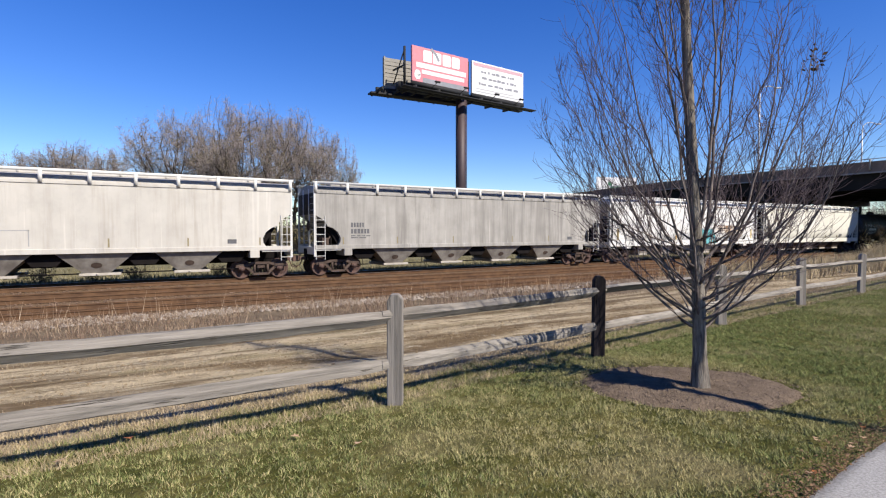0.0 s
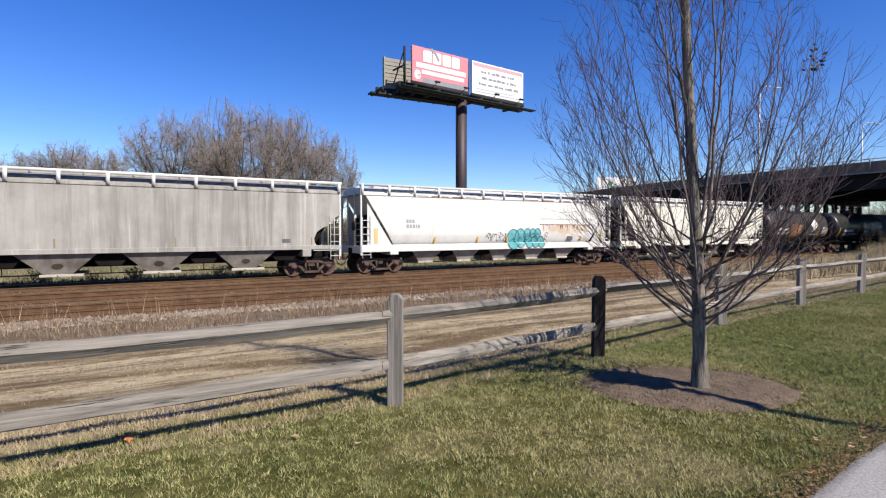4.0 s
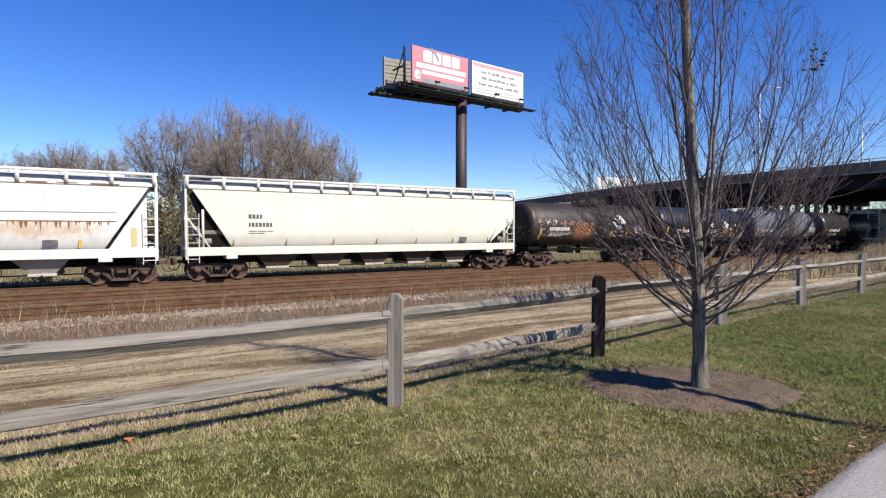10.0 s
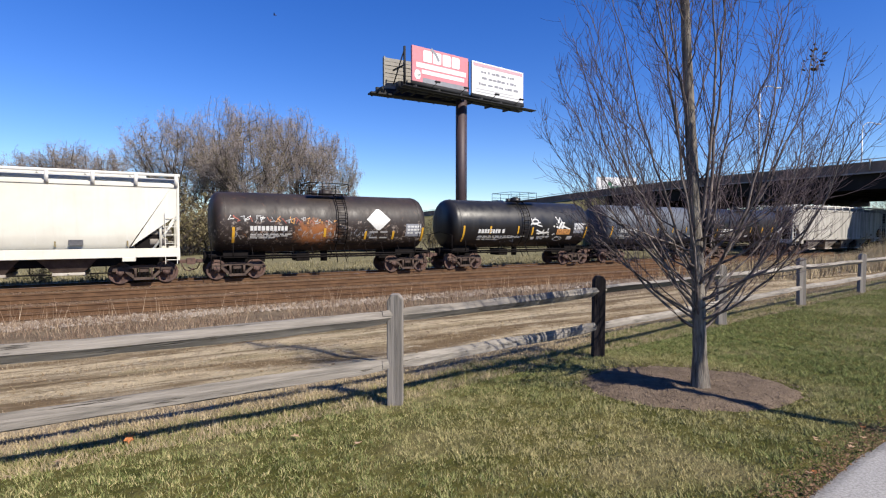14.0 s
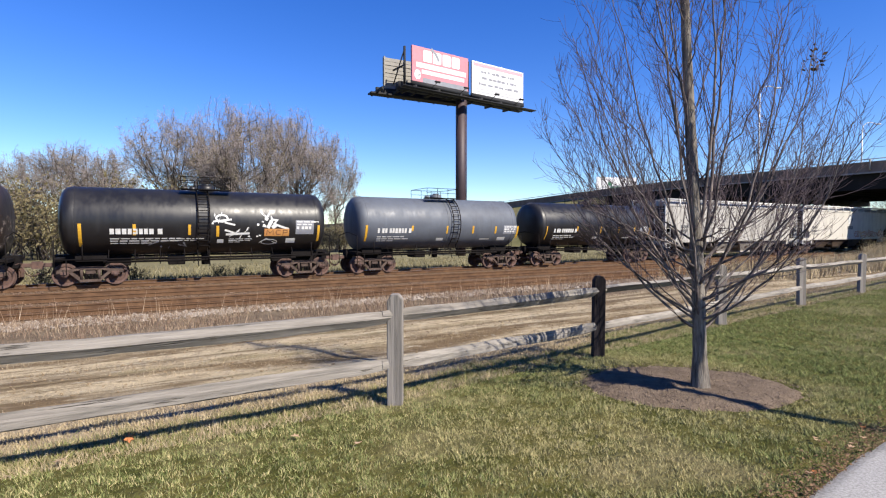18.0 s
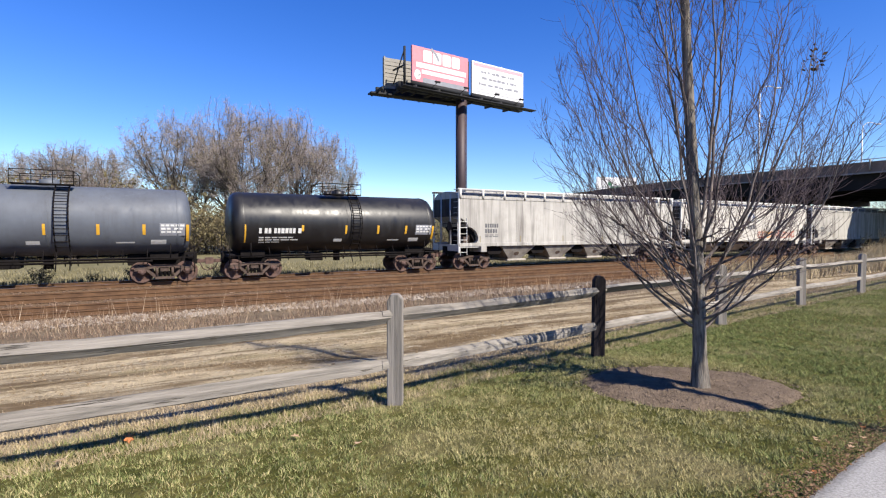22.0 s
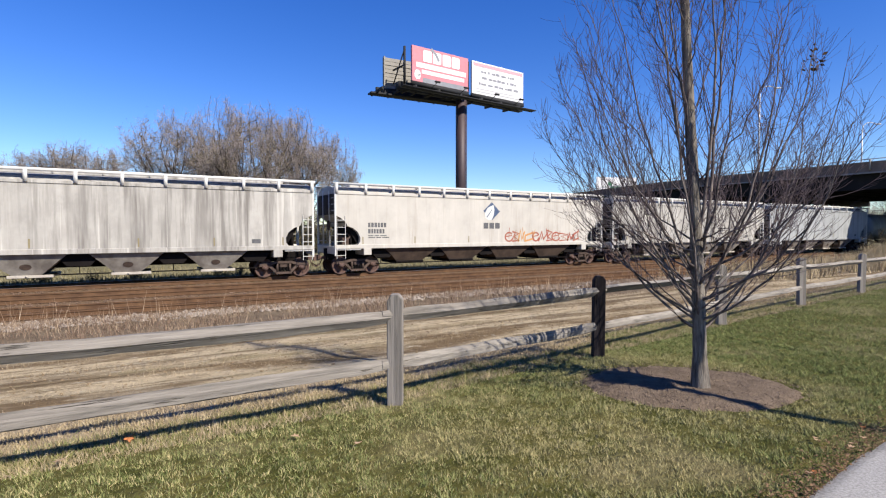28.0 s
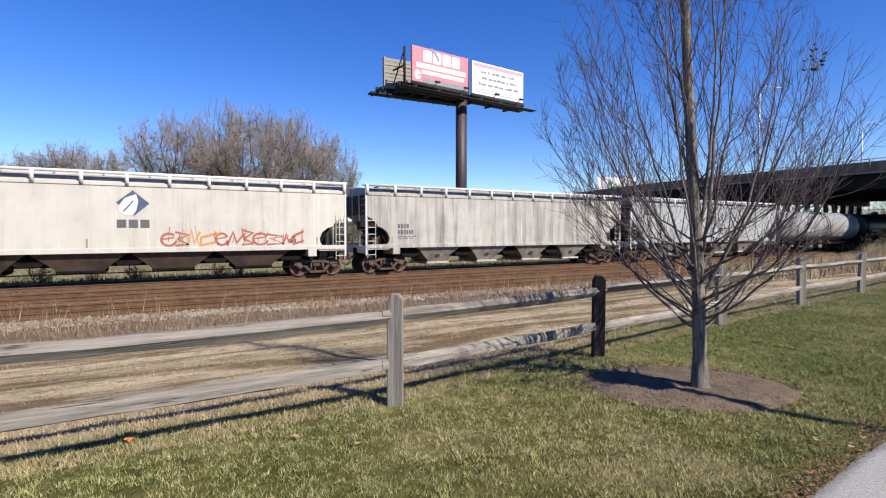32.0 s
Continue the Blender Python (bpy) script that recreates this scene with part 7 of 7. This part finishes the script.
def make_lamp_post():
    lp = thing("lamp_post", "dark park lamp post beside the footpath", "lamp post", pose(6.03, -0.73, ground_z(6.03, -0.73)))
    bm = fresh()
    lathe(bm, [(-0.1, 0.11), (0.3, 0.11), (0.35, 0.07), (3.7, 0.05), (3.75, 0.08)], "z", 14)
    part("pole", bm, M["dark_steel"], lp)
    bm = fresh()
    lathe(bm, [(3.75, 0.08), (3.85, 0.17), (4.2, 0.2), (4.25, 0.24), (4.4, 0.05)], "z", 14)
    part("lantern", bm, M["dark_steel"], lp)


make_lamp_post()


# ---- bushes ----
def bush_mesh(seed, h, w, leafy, mats):
    rnd = random.Random(seed)
    stems, tw, ends = [], [], []
    for i in range(16):
        az, tilt = rnd.uniform(0, 6.283), radians(rnd.uniform(5, 50))
        way = Vector((math.cos(az) * math.sin(tilt), math.sin(az) * math.sin(tilt), math.cos(tilt)))
        st = limb(rnd, Vector((math.cos(az) * 0.15 * w, math.sin(az) * 0.15 * w, -0.1)), way, h * rnd.uniform(0.7, 1.1), 0.022 * h / 2, 0.006, 5, 0.06, 0.1)
        stems.append(st)
        for j in range(12):
            p, d, r = point_on(st, 0.2 + 0.8 * rnd.random())
            t = limb(rnd, p, side_way(rnd, d, radians(rnd.uniform(25, 60))), h * rnd.uniform(0.15, 0.35), 0.008, 0.004, 3, 0.05, 0.15)
            tw.append(t)
            ends += [t[-1][0], t[-2][0], t[1][0]]
    lv = [p + Vector((rnd.gauss(0, 0.1), rnd.gauss(0, 0.1), rnd.gauss(0, 0.1))) * w * 0.5 for p in ends for _ in range(3) if rnd.random() < leafy]
    return tubes("stem", stems + tw, mats[0], 3), leaf_cards("foliage", lv, 0.055 * max(1, h / 2), mats[1], rnd)


def bush(ms, m, label, s=1.0):
    b = thing("bush", label, "bush", m, "bushes beyond the tracks")
    b.scale = (s, s, s)
    st = part("stem", ms[0], None, b)
    part("foliage", ms[1], None, st)["kind"] = "stuff"


def make_bushes():
    olive = [bush_mesh(70 + i, 3.0, 3.0, 0.9, (M["far_bark"], M["scrub"])) for i in range(3)]
    small = [bush_mesh(80 + i, 1.0, 0.8, 0.3, (M["twig"], M["green_scrub"])) for i in range(2)]
    rnd = random.Random(90)
    x = -26.0
    i = 0
    while x < 36:
        y = rnd.uniform(58, 74)
        bush(olive[i % 3], pose(x, y, ground_z(x, y), 0, 0, rnd.uniform(0, 360)), "brown-olive thicket bush below the trees", rnd.uniform(1.3, 2.4) * (1.0 if x < 14 else 0.58))
        x += rnd.uniform(0.8, 1.4)
        i += 1
    for k, (x, y, s) in enumerate(((-4.7, 31.4, 0.9), (-0.6, 31.6, 0.8), (3.5, 31.8, 0.7), (4.4, 31.4, 0.6), (-2.5, 31.3, 0.5))):
        bush(small[k % 2], pose(x, y, ground_z(x, y), 0, 0, 70 * k), "small half-bare shrub beside the far track edge", s)
    for x, y, s in ((60, 20.5, 0.55), (63, 21.5, 0.75), (66, 19.5, 0.8), (70, 21, 0.9), (74, 20, 1.0), (57, 15, 0.4), (52, 16, 0.35)):
        bush(olive[int(x) % 3], pose(x, y, ground_z(x, y), 0, 0, x * 9), "brown thicket bush by the bridge", s)


M["green_scrub"] = plain("sparse green shrub leaves", (0.133, 0.127, 0.055), (0.17, 0.139, 0.066), 0.9, 0.0, 0.5, 4, vary=0.5, island=True)
make_bushes()


def make_road_sign():
    sg = thing("road_sign", "white and green road sign above the bridge", "road sign", pose(91, 80, DECK(80), 0, 0, 72))
    for y in (-4, 4):
        bm = fresh()
        rod(bm, (0, y, -0.3), (0, y, 6.3), 0.12, 8)
        part("post", bm, M["galv"], sg)
    bm = fresh()
    box(bm, -0.12, 0.0, -5, 5, 3.2, 6.2, 0.03)
    pn = part("panel", bm, M["board_white"], sg)
    for k, (a, b, c, d) in enumerate(((-2.4, 1.5, 3.3, 4.2), (1.2, 2.2, 4.3, 5.2))):
        bm = fresh()
        box(bm, -0.15, -0.121, a, b, c, d)
        part("sign_band", bm, M["green_sign"], pn, "green band", smooth=0)


make_road_sign()


# ---- what moves ----
def motions():
    for car, tc in TRAIN:
        rows = []
        for t in range(0, 33, 4):
            rows.append((float(t), pose(SPEED * (tc - t) - SHIFT, MAIN_Y, RAIL)))
        walk(car, rows)
    for car, y0, v in ROAD_CARS:
        rows = []
        for i in range(65):
            y = y0 - v * i * 0.5
            tilt = math.degrees(math.atan2(DECK(y - 1.5) - DECK(y + 1.5), 3.0))
            rows.append((i * 0.5, pose(BX + 3.0, y, DECK(y), 0, 0, -90) @ pose(0, 0, 0, 0, -tilt, 0)))
        walk(car, rows)
    head = math.degrees(math.atan2(BIRD_WAY.y, BIRD_WAY.x))
    walk(BIRD, [(float(t), pose(*(BIRD_AT + BIRD_WAY * (t - 13.0)), 0, -10, head)) for t in range(33)])
    lie = STIRRED.matrix_basis.copy()
    tips = ((0.0, -30), (2.4, -28), (3.2, 35), (4.6, 10), (6.0, 8), (8.0, 12), (10.0, 4), (12.0, 40), (14.2, 42), (16.5, 6), (19.0, 36), (23.5, 34), (26.0, 12), (32.0, 14))
    walk(STIRRED, [(t, lie @ pose(0, 0, 0, a, 0, 0)) for t, a in tips])
    turn = math.degrees(SPEED / WHEEL_R)
    n = 240
    for w, x in WHEELSETS:
        walk(w, [(32.0 * i / n, pose(x, 0, WHEEL_R, 0, -(turn * 32.0 * i / n) % 360, 0)) for i in range(n + 1)])


motions()
